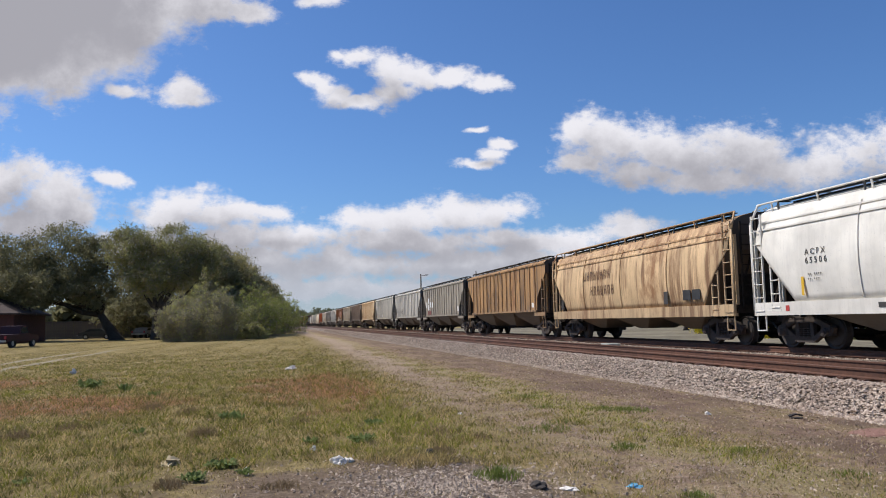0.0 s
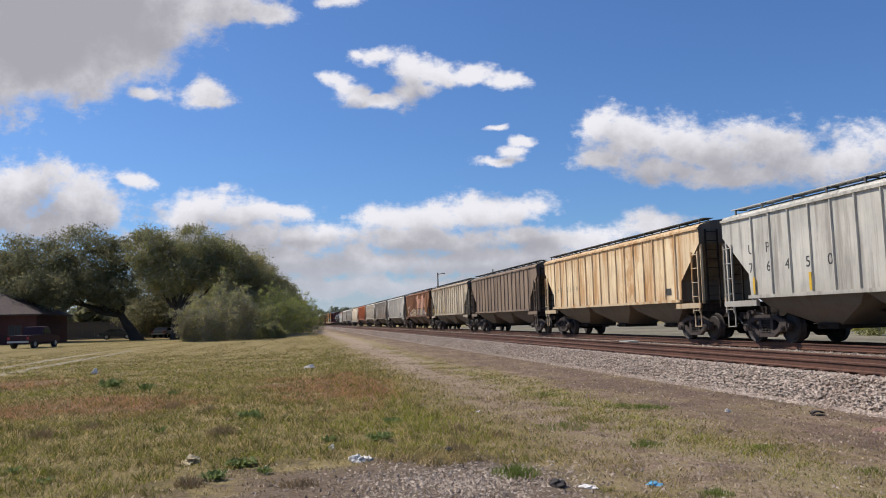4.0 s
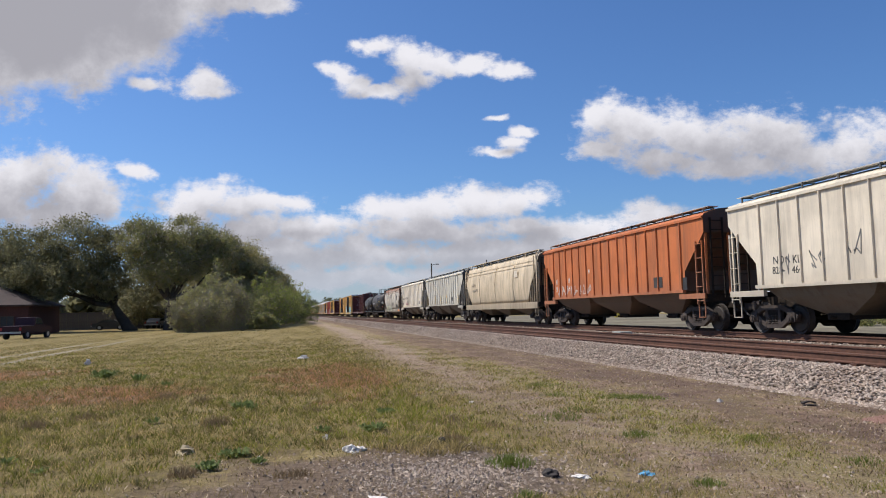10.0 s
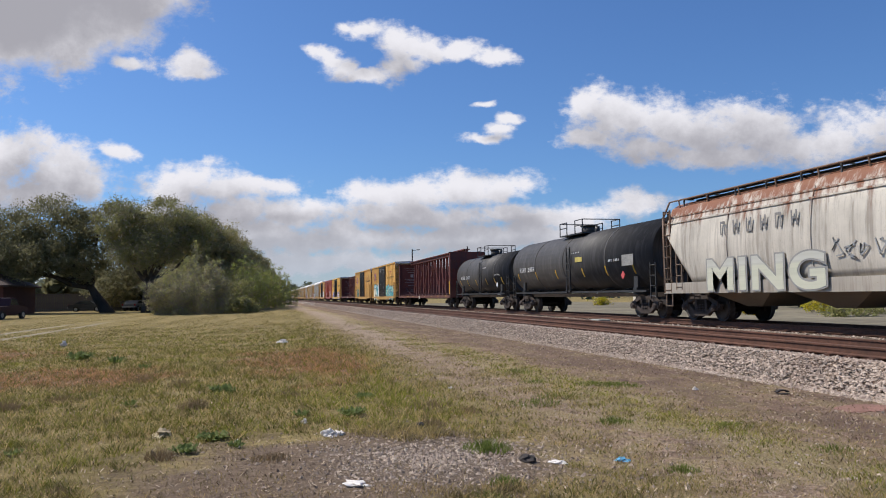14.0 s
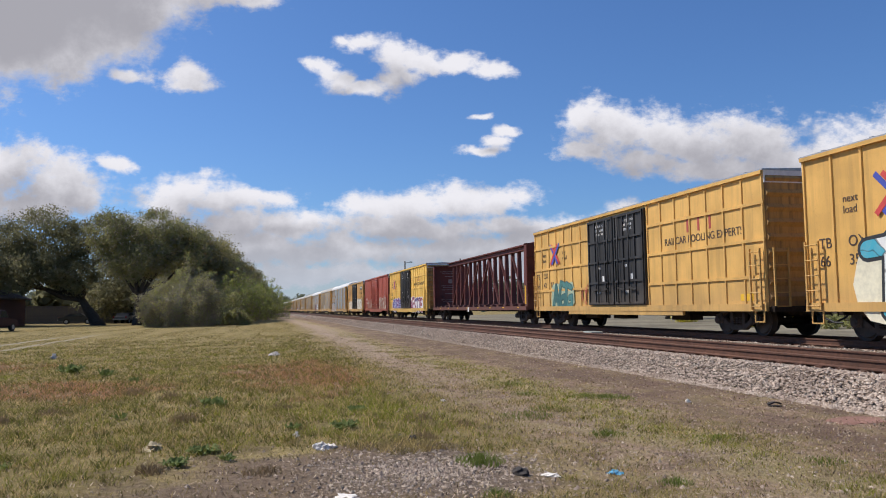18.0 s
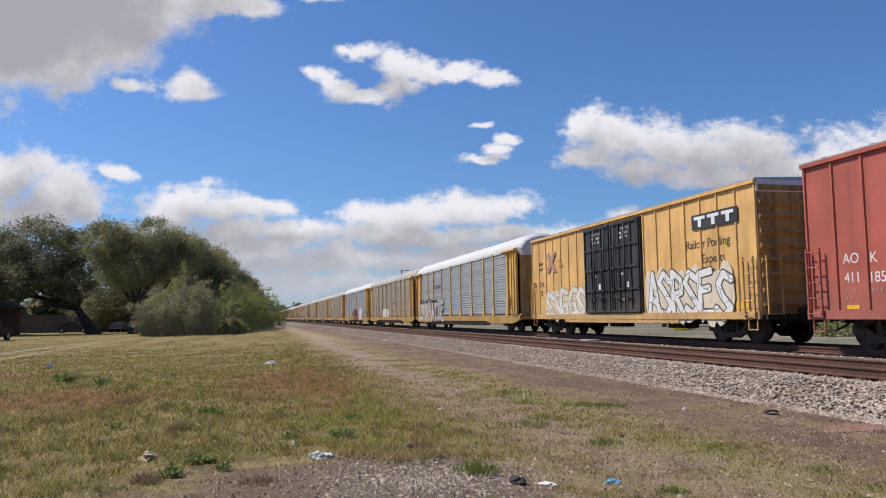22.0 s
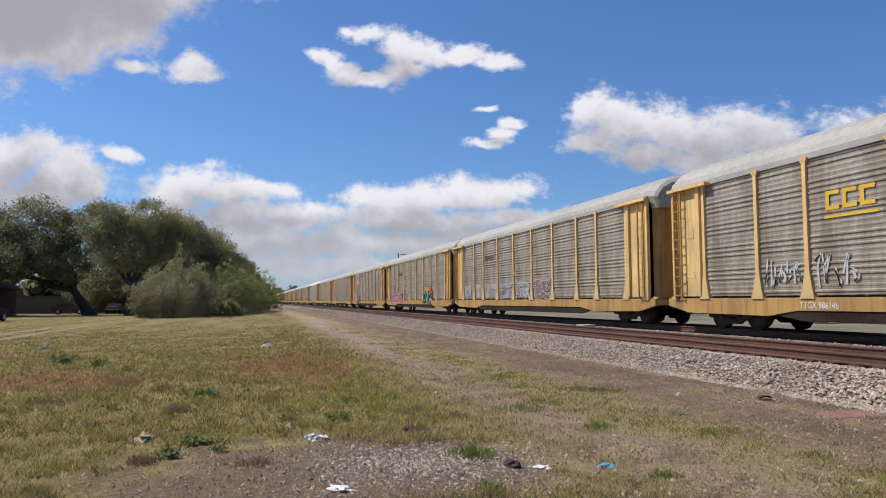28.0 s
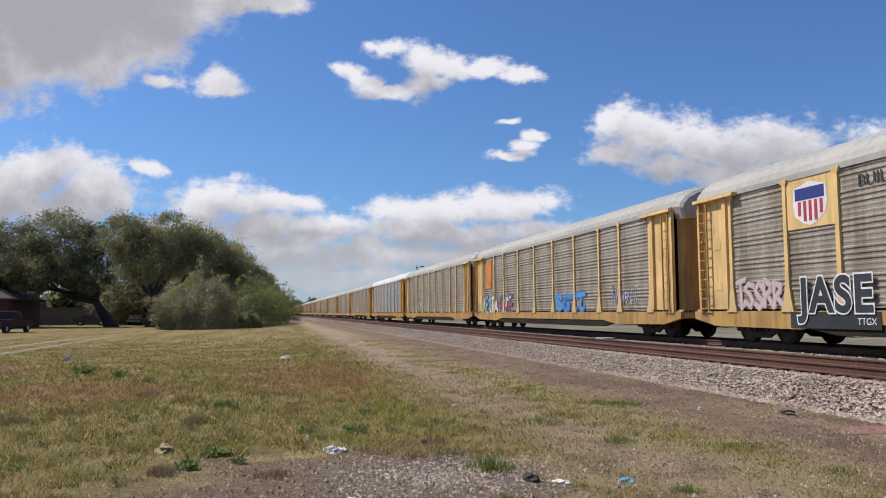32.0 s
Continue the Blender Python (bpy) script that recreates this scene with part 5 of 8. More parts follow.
# colour, rust, streaks, bays, label of each ribbed hopper, by its place in the train
WHITE_PAINT = car_paint("white_car_paint", (0.74, 0.74, 0.71), 0.02, 0.06, low=0.2)
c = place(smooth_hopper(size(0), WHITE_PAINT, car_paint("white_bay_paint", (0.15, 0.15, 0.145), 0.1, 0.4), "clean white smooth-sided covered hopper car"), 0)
letters(c, "A C F X\n6 5 5 0 6", 6.0, 2.52, 0.17, M_INK, -1.60)
marks(c, "stencil", M_INK, [(5.9, 1.98, 0.05, "ii iiii", 0.08, -1.60), (5.9, 1.85, 0.05, "ii iii", 0.08, -1.60)])
yellow_stripes(c, (6.15, 3.1, 0.0, -3.1), 1.45, 0.5, -1.595)
panel(c, "placard", M_INK, -1.556, 3.6, 3.2, 1.08, 1.2)
panel(c, "placard", plain("red_mark", (0.45, 0.05, 0.04)), -1.556, 6.95, 6.8, 1.05, 1.2)

TAN = car_paint("rusty_tan_paint", (0.64, 0.47, 0.28), 0.60, 0.8, (0.22, 0.12, 0.06), 0.6, (0.27, 0.13, 0.055), 0.5)
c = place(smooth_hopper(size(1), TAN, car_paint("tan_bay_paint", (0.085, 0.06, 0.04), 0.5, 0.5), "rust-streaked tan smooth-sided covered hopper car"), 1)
marks(c, "faded_lettering", plain("faded_brown_letters", (0.16, 0.09, 0.05), 0.7), [(3.6, 2.62, 0.40, "xxxxxxxx", 0.36, -1.60), (2.9, 1.95, 0.40, "xxxxxxx", 0.36, -1.60)])
for y in (6.6, -3.6):
    panel(c, "old_patch", M_INK, -1.60, y, y - 0.28, 1.4, 1.85)
for y in (-4.9, -5.5):
    panel(c, "placard", M_BLACK, -1.585, y, y - 0.5, 1.5, 1.85, "dark square placard")

HOPPERS = {
    2: ((0.42, 0.25, 0.115), 0.50, 0.75, "brown ribbed covered hopper car with faded dark lettering"),
    3: ((0.36, 0.33, 0.28), 0.18, 0.4, "dusty grey ribbed covered hopper car with white patches"),
    4: ((0.56, 0.55, 0.51), 0.12, 0.35, "light grey ribbed covered hopper car with black numbers"),
    5: ((0.56, 0.55, 0.50), 0.10, 0.35, "light grey ribbed covered hopper car with dark lettering"),
    6: ((0.80, 0.64, 0.42), 0.55, 0.8, "cream ribbed covered hopper car stained orange by rust"),
    7: ((0.27, 0.20, 0.145), 0.25, 0.5, "dark brown-grey ribbed covered hopper car"),
    8: ((0.60, 0.52, 0.39), 0.30, 0.6, "dirty cream ribbed covered hopper car with large black lettering"),
    9: ((0.27, 0.115, 0.05), 0.40, 0.5, "rusty brown ribbed covered hopper car with salmon patches"),
    10: ((0.62, 0.60, 0.55), 0.12, 0.35, "weathered off-white ribbed covered hopper car"),
    11: ((0.46, 0.415, 0.36), 0.28, 0.85, "weathered grey-brown ribbed covered hopper car with yellow stripes"),
    12: ((0.74, 0.68, 0.57), 0.06, 0.15, "pale beige ribbed covered hopper car with small graffiti"),
    13: ((0.54, 0.17, 0.06), 0.12, 0.25, "orange ribbed covered hopper car with worn lettering"),
    15: ((0.62, 0.61, 0.55), 0.05, 0.15, "light grey ribbed covered hopper car with yellow stripes"),
    16: ((0.78, 0.73, 0.63), 0.02, 0.06, "cream ribbed covered hopper car with black lettering"),
}
for k, (colour, rust, streak, words) in HOPPERS.items():
    paint = car_paint("hopper_paint_%d" % k, colour, rust, streak, (0.46, 0.23, 0.075) if k == 6 else (0.10, 0.07, 0.05), rustc=(0.46, 0.22, 0.07) if k == 6 else (0.20, 0.08, 0.035), top=0.35 if k in (6, 8) else 0.0)
    # Bay paint is the body colour cut far down: painted-in shade, with rust and streaks.
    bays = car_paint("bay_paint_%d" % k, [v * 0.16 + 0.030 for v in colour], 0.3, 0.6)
    car = place(ribbed_hopper(size(k), paint, bays, words, M_WALK if rust > 0.15 else plain("pale_walk_%d" % k, (0.45, 0.44, 0.42), 0.6)), k)
    x = -1.504
    if k == 2:
        marks(car, "faded_lettering", plain("faded_dark_letters", (0.21, 0.12, 0.06), 0.7), [(1.7, 2.36, 0.34, "xxxxx", 0.98, x), (2.6, 1.74, 0.34, "xxxxxxx", 0.93, x)])
        panel(car, "placard", M_WHITE, x, -6.0, -6.35, 1.6, 1.85)
    if k == 3:
        for y, z, w in ((5.8, 2.55, 0.6), (5.8, 1.95, 0.6), (6.6, 2.2, 0.45), (4.9, 2.2, 0.55), (4.05, 2.15, 0.5)):
            panel(car, "white_patch", M_WHITE, x, y, y - w, z, z + 0.5, "white painted patch")
        for y in (5.8, 4.9):
            panel(car, "red_patch", paint_of((0.22, 0.06, 0.05)), x, y, y - 0.6, 1.55, 1.9)
        yellow_stripes(car, (7.0,), 1.5, 0.2)
        panel(car, "placard", M_WHITE, x, -6.0, -6.4, 1.7, 2.1)
    if k == 4:
        letters(car, "84 035", 4.2, 1.85, 0.5, M_INK, x)
        panel(car, "white_patch", M_WHITE, x, -2.1, -2.6, 3.0, 3.45)
        marks(car, "stencil", plain("blue_grey_stencil", (0.16, 0.19, 0.26)), [(6.4, 2.35, 0.24, "xx", 0.4, x), (6.4, 1.95, 0.24, "xxxx", 0.5, x)])
    if k == 5:
        for i, ch in enumerate("UP"):
            letters(car, ch, 6.95 - i * 0.89, 2.72, 0.32, M_INK, x)
        for i, ch in enumerate("76450"):
            letters(car, ch, 6.95 - i * 0.89, 2.15, 0.32, M_INK, x)
        yellow_stripes(car, (6.65, 4.05, -0.4), 1.5, 0.5)
        panel(car, "placard", M_WHITE, x, 1.2, 0.75, 1.65, 1.95)
    if k == 6:
        marks(car, "stencil", plain("faint_stencil", (0.36, 0.28, 0.18)), [(6.2, 2.2, 0.25, "xx xxxx", 0.45, x)])
        panel(car, "placard", M_INK, x, -5.8, -6.2, 1.65, 1.9)
    if k == 8:
        marks(car, "large_lettering", M_INK, [(5.9, 3.0, 0.5, "xxxxxxxx", 0.89, x), (5.0, 2.35, 0.5, "ixxxxxx", 0.89, x), (4.1, 1.85, 0.12, "xx", 0.89, x), (6.8, 2.05, 0.26, "xxxx", 0.42, x), (6.8, 1.62, 0.28, "xxxxx", 0.42, x)], label="large black painted lettering")
        yellow_stripes(car, (7.0, 4.9, 1.8), 1.5, 0.5)
    if k == 9:
        for i, (z0, z1) in enumerate(((2.30, 3.75), (2.32, 3.35), (2.32, 3.33), (2.30, 3.62), (2.26, 3.65), (2.34, 3.32))):
            y = -0.445 - i * 0.87
            panel(car, "salmon_patch", paint_of((0.62, 0.33, 0.22)), x, y - 0.02, y - 0.78, z0, z1, "salmon overpaint patch")
            if i < 5:
                panel(car, "grey_patch", paint_of((0.33, 0.29, 0.25)), x, y - 0.02, y - 0.84, 1.48, 2.24 - 0.03 * (i % 2), "grey overpaint patch")
        panel(car, "salmon_patch", paint_of((0.62, 0.33, 0.22)), x, 0.46, -0.20, 3.14, 3.62)
        for y, z, w2 in ((-4.85, 1.62, 0.40), (4.6, 1.5, 0.42)):
            panel(car, "white_patch", M_WHITE, x, y, y - w2, z, z + 0.38)
        for y, z in ((6.6, 2.3), (6.5, 1.85), (5.8, 2.4)):
            panel(car, "pale_patch", paint_of((0.56, 0.42, 0.33)), x, y, y - 0.42, z, z + 0.30)
        scrawl(car, -6.15, 1.5, 1.2, 0.3, 5, (0.66, 0.60, 0.52), x, 5, 0.07)
        graffiti(car, 1.9, 1.5, 3.6, 0.7, 6, ((0.62, 0.54, 0.40), (0.56, 0.46, 0.32)), (0.22, 0.12, 0.07), x - 0.02, 4)
        yellow_stripes(car, (7.17, 1.9, -1.12, -3.79, -6.79), 1.6, 0.75)
    if k == 10:
        marks(car, "stencil", plain("grey_stencil_10", (0.25, 0.24, 0.22)), [(6.9, 2.45, 0.22, "x x", 0.42, x), (6.9, 2.05, 0.22, "xx", 0.42, x)])
        panel(car, "placard", M_INK, x, -4.9, -5.5, 1.6, 2.0)
    if k == 11:
        for i in range(3):
            panel(car, "white_patch", M_WHITE, x, 6.5 - i * 0.89, 5.85 - i * 0.89, 1.75, 2.5, "white painted patch")
        marks(car, "stencil", M_INK, [(6.45, 2.28, 0.18, "ii ii", 0.36, x - 0.007), (6.45, 1.92, 0.18, "iiiii", 0.36, x - 0.007)])
        yellow_stripes(car, (6.75, 1.3, -2.2, -6.7), 1.5, 0.75)
        panel(car, "orange_placard", M_ORANGE, x, -4.1, -4.6, 1.65, 1.95)
    if k == 12:
        for i in range(9):
            scrawl(car, 5.6 - i * 1.35, 1.6 + 0.2 * (i % 3), 0.6, 0.7, 2, (0.16, 0.15, 0.14), x, 20 + i, 0.03)
        panel(car, "placard", M_INK, x, -4.0, -4.55, 1.6, 1.95)
        bm = bmesh.new()
        loft(bm, [[(xx, -5.6, 1.55), (xx, -5.25, 1.9), (xx, -5.6, 2.25), (xx, -5.95, 1.9)] for xx in (x, x - 0.006)])
        part("diamond_placard", bm, plain("brown_board", (0.12, 0.08, 0.05)), car)
        yellow_stripes(car, (0.3, -2.6, -6.7), 1.5, 0.6)
        letters(car, "NO", 6.15, 2.04, 0.24, M_INK, x)
        letters(car, "KL", 5.28, 2.02, 0.24, M_INK, x)
        letters(car, "828", 6.20, 1.76, 0.22, M_INK, x)
        letters(car, "464", 5.32, 1.74, 0.22, M_INK, x)
    if k == 13:
        marks(car, "stencil", M_WHITE, [(6.3, 2.15, 0.25, "xx xx", 0.45, x), (6.3, 1.75, 0.25, "xxxxx", 0.45, x), (2.3, 2.5, 0.2, "xx", 0.4, x)])
        scrawl(car, 4.0, 1.5, 4.5, 0.55, 8, (0.60, 0.50, 0.44), x, 9, 0.05)
        panel(car, "placard", M_INK, x, -4.5, -5.2, 1.6, 2.0)
        panel(car, "black_end_panel", M_BLACK, x, -6.72, -7.0, 1.46, 1.9)
    if k == 15:
        marks(car, "stencil", plain("grey_stencil_15", (0.33, 0.32, 0.30)), [(4.7, 2.2, 0.2, "xxx xx", 0.5, x)])
        panel(car, "placard", M_INK, x, -4.0, -4.6, 1.75, 2.05)
        yellow_stripes(car, (7.0, 3.1, 0.45, -2.2, -6.75), 1.5, 0.75)
    if k == 16:
        for i, ch in enumerate(("NO", "KL", "82", "24", "54")):
            letters(car, ch, 6.5 - i * 0.89, 2.35, 0.26, M_INK, x)
        scrawl(car, 3.3, 1.6, 1.6, 0.5, 5, (0.62, 0.16, 0.20), x, 31, 0.05)
        panel(car, "placard", M_INK, x, -4.75, -5.3, 1.7, 1.95)
        yellow_stripes(car, (-1.2, -6.6), 1.5, 0.4)

SAND = car_paint("dusty_tan_paint", (0.62, 0.53, 0.39), 0.08, 0.25)
c = place(smooth_hopper(size(14), SAND, car_paint("dusty_bay", (0.13, 0.10, 0.07), 0.3, 0.5), "dusty tan smooth-sided covered hopper car", top=3.78), 14)
marks(c, "stencil", plain("tan_stencil", (0.22, 0.17, 0.12)), [(6.2, 2.6, 0.24, "xxx", 0.35, -1.60), (6.2, 2.2, 0.24, "xxxxx", 0.35, -1.60)])
panel(c, "emblem_patch", plain("pale_patch", (0.70, 0.60, 0.46)), -1.60, -4.6, -5.3, 2.85, 3.25)
OLD = car_paint("rust_topped_grey_paint", (0.56, 0.54, 0.49), 0.25, 0.35, top=1.0, rustc=(0.22, 0.085, 0.04))
c = place(smooth_hopper(size(17), OLD, car_paint("old_bay", (0.12, 0.10, 0.08), 0.4, 0.5), "pale grey smooth-sided hopper car with rust running from the roof", None, car_paint("rusty_rail_paint", (0.20, 0.13, 0.09), 0.4, 0.4), top=3.70), 17)
marks(c, "faded_lettering", plain("faded_grey_letters", (0.20, 0.19, 0.18), 0.7), [(3.9, 2.72, 0.42, "xxxxxx", 0.66, -1.605)])
tag(c, "MING", 4.9, 1.05, 5.2, 0.95, sprayed(((0.52, 0.51, 0.44), (0.56, 0.55, 0.42)), (0.46, 0.45, 0.38)), (0.28, 0.27, 0.25), -1.61)
scrawl(c, -1.6, 1.6, 1.8, 0.7, 4, (0.28, 0.28, 0.27), -1.60, 6, 0.04)
for y, z in ((-4.7, 2.4), (-4.6, 1.45), (-5.25, 1.45)):
    panel(c, "placard", M_BLACK, -1.60, y, y - 0.45, z, z + (0.6 if z > 2 else 0.38))
panel(c, "orange_placard", M_ORANGE, -1.557, -6.0, -6.9, 1.0, 1.2)

TANK = car_paint("black_tank_paint", (0.048, 0.046, 0.045), 0.02, 0.3, (0.13, 0.12, 0.11), 0.5, (0.10, 0.085, 0.075))
for k, r, dome, plat, words in ((18, 1.42, 0.6, 2.8, "long black tank car with yellow stripes and a warning diamond"), (19, 1.32, 0.5, 2.6, "shorter glossy black tank car with a railed dome")):
    car = place(tank_car(size(k), r, words, dome, plat, TANK), k)
    zc = 1.06 + r
    h = size(k) / 2 - 0.6
    for y in (h - 0.8, h * 0.55, h * 0.2, -h * 0.2, -h * 0.5, -h + 1.6):
        bm = bmesh.new()
        pts = [(-math.sqrt(max(0.01, (r + 0.006) ** 2 - (z - zc) ** 2)), y - (z - zc) * 0.12, z) for z in (zc - 0.75, zc - 0.62, zc - 0.48, zc - 0.35)]
        for p, q in zip(pts, pts[1:]):
            beam(bm, p, q, 0.10, 0.012, (-1, 0, 0))
        part("reflector_stripe", bm, M_YELLOW, car, "slanted yellow reflector stripe")
    marks(car, "stencil", M_WHITE, [(h - 1.3, zc - 0.3, 0.24, "xxxx xxxx", 0.27, -r - 0.004), (-0.6, zc + 0.35, 0.05, "iiiii", 0.2, -r - 0.0), (-h * 0.55, zc - 0.2, 0.1, "iii iiii", 0.13, -r - 0.004)])
    if k == 18:
        panel(car, "notice_plate", plain("grey_notice", (0.26, 0.25, 0.23), 0.6, 0.0, 22.0, 0.4), -r - 0.015, -5.75, -6.75, zc - 0.42, zc + 0.02, "grey notice plate with small print")
        panel(car, "yellow_plate", plain("faded_yellow_plate", (0.50, 0.40, 0.10), 0.6), -r - 0.012, -0.95, -1.75, zc - 0.06, zc + 0.16)
    bm = bmesh.new()
    yd = -h + 2.4
    loft(bm, [[(x, yd, zc - 0.96), (x, yd + 0.17, zc - 0.79), (x, yd, zc - 0.62), (x, yd - 0.17, zc - 0.79)] for x in (-r + 0.02, -r - 0.006)])
    part("warning_diamond", bm, paint_of((0.60, 0.10, 0.10)) if k == 18 else M_WHITE, car, "diamond warning placard")

M_FAINT = plain("faint_notice", (0.30, 0.23, 0.21), 0.7, 0.0, 20.0, 0.3)
OXIDE = car_paint("oxide_red_paint", (0.130, 0.036, 0.031), 0.1, 0.4, (0.07, 0.04, 0.035), 0.4)
for k in (20, 23):
    car = place(centerbeam(size(k), OXIDE, "dark oxide-red empty centerbeam flat car with end bulkheads"), k)
    h = size(k) / 2 - 0.65
    for s in (-1, 1):
        bm = bmesh.new()
        rows = ((3.9, 0.06, 1.7), (3.75, 0.05, 1.3), (3.5, 0.07, 0.9), (2.75, 0.05, 1.6), (2.6, 0.05, 1.2), (2.42, 0.05, 1.5), (2.1, 0.06, 0.9), (1.6, 0.05, 1.5), (1.45, 0.05, 1.2))
        for z, hh, w in rows:
            box(bm, -w / 2, w / 2, s * h - s * 0.06 - 0.004, s * h - s * 0.06 + 0.004, z, z + hh * 0.6)
        box(bm, -0.16, 0.16, s * h - s * 0.06 - 0.004, s * h - s * 0.06 + 0.004, 2.98, 3.3)
        tagged(part("loading_notice", bm, M_FAINT, car), "white stencilled notice on the bulkhead", kind="stuff")
    panel(car, "end_stripe", M_YELLOW, -1.415, -h + 0.30, -h + 0.12, 1.1, 2.1)
    panel(car, "number_plate", M_WHITE, -1.475, 0.5, 0.15, 0.66, 0.97)

YEL = [car_paint("yellow_boxcar_paint_%d" % i, cc, 0.05, 0.18, (0.25, 0.16, 0.06), 0.5) for i, cc in enumerate(((0.68, 0.41, 0.12), (0.68, 0.42, 0.13), (0.84, 0.53, 0.13), (0.68, 0.42, 0.16)))]
RED = car_paint("faded_red_paint", (0.42, 0.108, 0.078), 0.05, 0.2, (0.14, 0.06, 0.045), 0.5)
# End paints: side colours darkened to hold the ends' shade, with streaks and rust.
YEL_END = car_paint("shaded_yellow_end", (0.50, 0.30, 0.100), 0.2, 0.45, (0.10, 0.065, 0.04), 0.8)
RED_END = car_paint("shaded_red_end", (0.27, 0.075, 0.055), 0.2, 0.6, (0.06, 0.035, 0.03), 0.8)
BLACKDOOR = car_paint("black_door_paint", (0.026, 0.026, 0.028), 0.05, 0.25, (0.09, 0.085, 0.08), 0.6)
boxes = {21: (YEL[0], BLACKDOOR, "post", "yellow tall boxcar with black doors and cyan graffiti"), 22: (YEL[1], BLACKDOOR, "grid", "yellow panelled boxcar with black doors and green graffiti"),
         24: (YEL[2], BLACKDOOR, "grid", "bright yellow panelled boxcar with red and blue graffiti"), 25: (RED, None, "post", "faded red tall boxcar with pale graffiti"),
         26: (YEL[3], BLACKDOOR, "post", "faded yellow tall boxcar with white graffiti")}
XB = -1.474


def cross_emblem(car, y, z, w, red=(0.55, 0.06, 0.05), blue=(0.06, 0.08, 0.38)):
    """Two bent arrows, red and blue, that meet in a cross."""
    for tilt, shift, c in ((1, -0.11, red), (1, 0.11, blue), (-1, -0.11, blue), (-1, 0.11, red)):
        bm = bmesh.new()
        x = -1.512 if tilt > 0 else -1.515
        beam(bm, (x, y - tilt * w / 2 + shift, z - w / 2), (x, y + tilt * w / 2 + shift, z + w / 2), 0.14, 0.005, (1, 0, 0))
        part("emblem_stroke", bm, paint_of(c), car, "red or blue stroke of a crossed emblem")


for k, (m, dm, style, words) in boxes.items():
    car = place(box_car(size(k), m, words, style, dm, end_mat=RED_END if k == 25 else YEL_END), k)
    if k == 25:
        letters(car, "AO", 8.18, 2.08, 0.26, M_WHITE, XB)
        letters(car, "K", 7.34, 2.06, 0.26, M_WHITE, XB)
        letters(car, "411", 8.16, 1.62, 0.26, M_WHITE, XB)
        letters(car, "185", 7.40, 1.60, 0.26, M_WHITE, XB)
        marks(car, "stencil", M_FAINT, [(8.1, 1.38, 0.09, "iii", 0.13, XB), (7.3, 1.38, 0.09, "iii", 0.13, XB), (8.1, 1.20, 0.09, "ii", 0.13, XB)])
        panel(car, "yellow_placard", M_YELLOW, XB, 8.12, 7.72, 0.98, 1.08)
        graffiti(car, 4.7, 0.95, 3.6, 1.15, 5, ((0.42, 0.38, 0.28), (0.36, 0.10, 0.07), (0.55, 0.52, 0.45), (0.34, 0.28, 0.17), (0.36, 0.10, 0.07)), (0.34, 0.26, 0.20), -1.512, 41)
        graffiti(car, -5.8, 0.95, 5.2, 1.3, 7, ((0.50, 0.48, 0.41), (0.36, 0.10, 0.07), (0.40, 0.35, 0.22), (0.44, 0.36, 0.30), (0.36, 0.10, 0.07)), (0.38, 0.30, 0.24), -1.512, 42)
        continue
    cross_emblem(car, 6.5, 3.45, 0.95, *(((0.52, 0.20, 0.11), (0.31, 0.26, 0.24)) if k == 26 else ()))
    ink = plain("brown_lettering_%d" % k, (0.075, 0.045, 0.03), 0.6)
    letters(car, "next\nload", 8.15, 3.40, 0.20, ink, XB - 0.004)
    letters(car, "any\nroad", 5.6, 3.40, 0.20, ink, XB - 0.004)
    number = {21: "663523", 22: "664203", 24: "638298", 26: "677076"}[k]
    for i, (a, b) in enumerate((("TB", number[0:2]), ("OX", number[2:4]), ("", number[4:6]))):
        y = 9.02 - i * (size(k) / 2 - 3.64) / 7
        if a:
            letters(car, a, y, 2.32, 0.28, ink, XB - 0.004)
        letters(car, b, y, 1.87, 0.28, ink, XB - 0.004)
    panel(car, "yellow_placard", M_YELLOW, XB, -8.0, -8.6, 1.05, 1.25)
    if k == 26:
        panel(car, "emblem_board", M_BLACK, -1.510, -5.85, -8.3, 3.62, 4.10, "black board with a white emblem")
        bm = bmesh.new()
        for y in (-6.0, -6.75, -7.5):
            box(bm, -1.524, -1.518, y - 0.62, y, 3.93, 4.03)
            box(bm, -1.524, -1.518, y - 0.40, y - 0.22, 3.69, 3.93)
        part("emblem_shape", bm, M_WHITE, car)
        letters(car, "Railcar Pooling", -5.4, 3.02, 0.30, ink, XB - 0.004)
        letters(car, "Experts", -6.3, 2.52, 0.30, ink, XB - 0.004)
        marks(car, "stencil", M_INK, [(-6.3, 2.08, 0.20, "xixxxx", 0.24, XB - 0.004)])
        graffiti(car, 4.9, 0.8, 4.4, 1.25, 5, ((0.70, 0.67, 0.60), (0.66, 0.60, 0.50)), (0.40, 0.30, 0.18), -1.512, 51, (0.64, 0.52, 0.36))
        graffiti(car, -5.3, 0.78, 5.0, 1.6, 6, ((0.72, 0.71, 0.67), (0.70, 0.68, 0.62)), (0.10, 0.08, 0.07), -1.512, 52, (0.64, 0.54, 0.40))
    else:
        bm = bmesh.new()
        for y in (-5.0, -5.65, -6.3):
            box(bm, XB - 0.006, XB, y - 0.5, y, 3.78, 3.90)
            box(bm, XB - 0.006, XB, y - 0.31, y - 0.19, 3.36, 3.78)
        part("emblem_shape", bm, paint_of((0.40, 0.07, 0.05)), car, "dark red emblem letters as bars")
        letters(car, "RAILCAR POOLING EXPERTS", -3.75, 3.02, 0.26, ink, XB - 0.004)
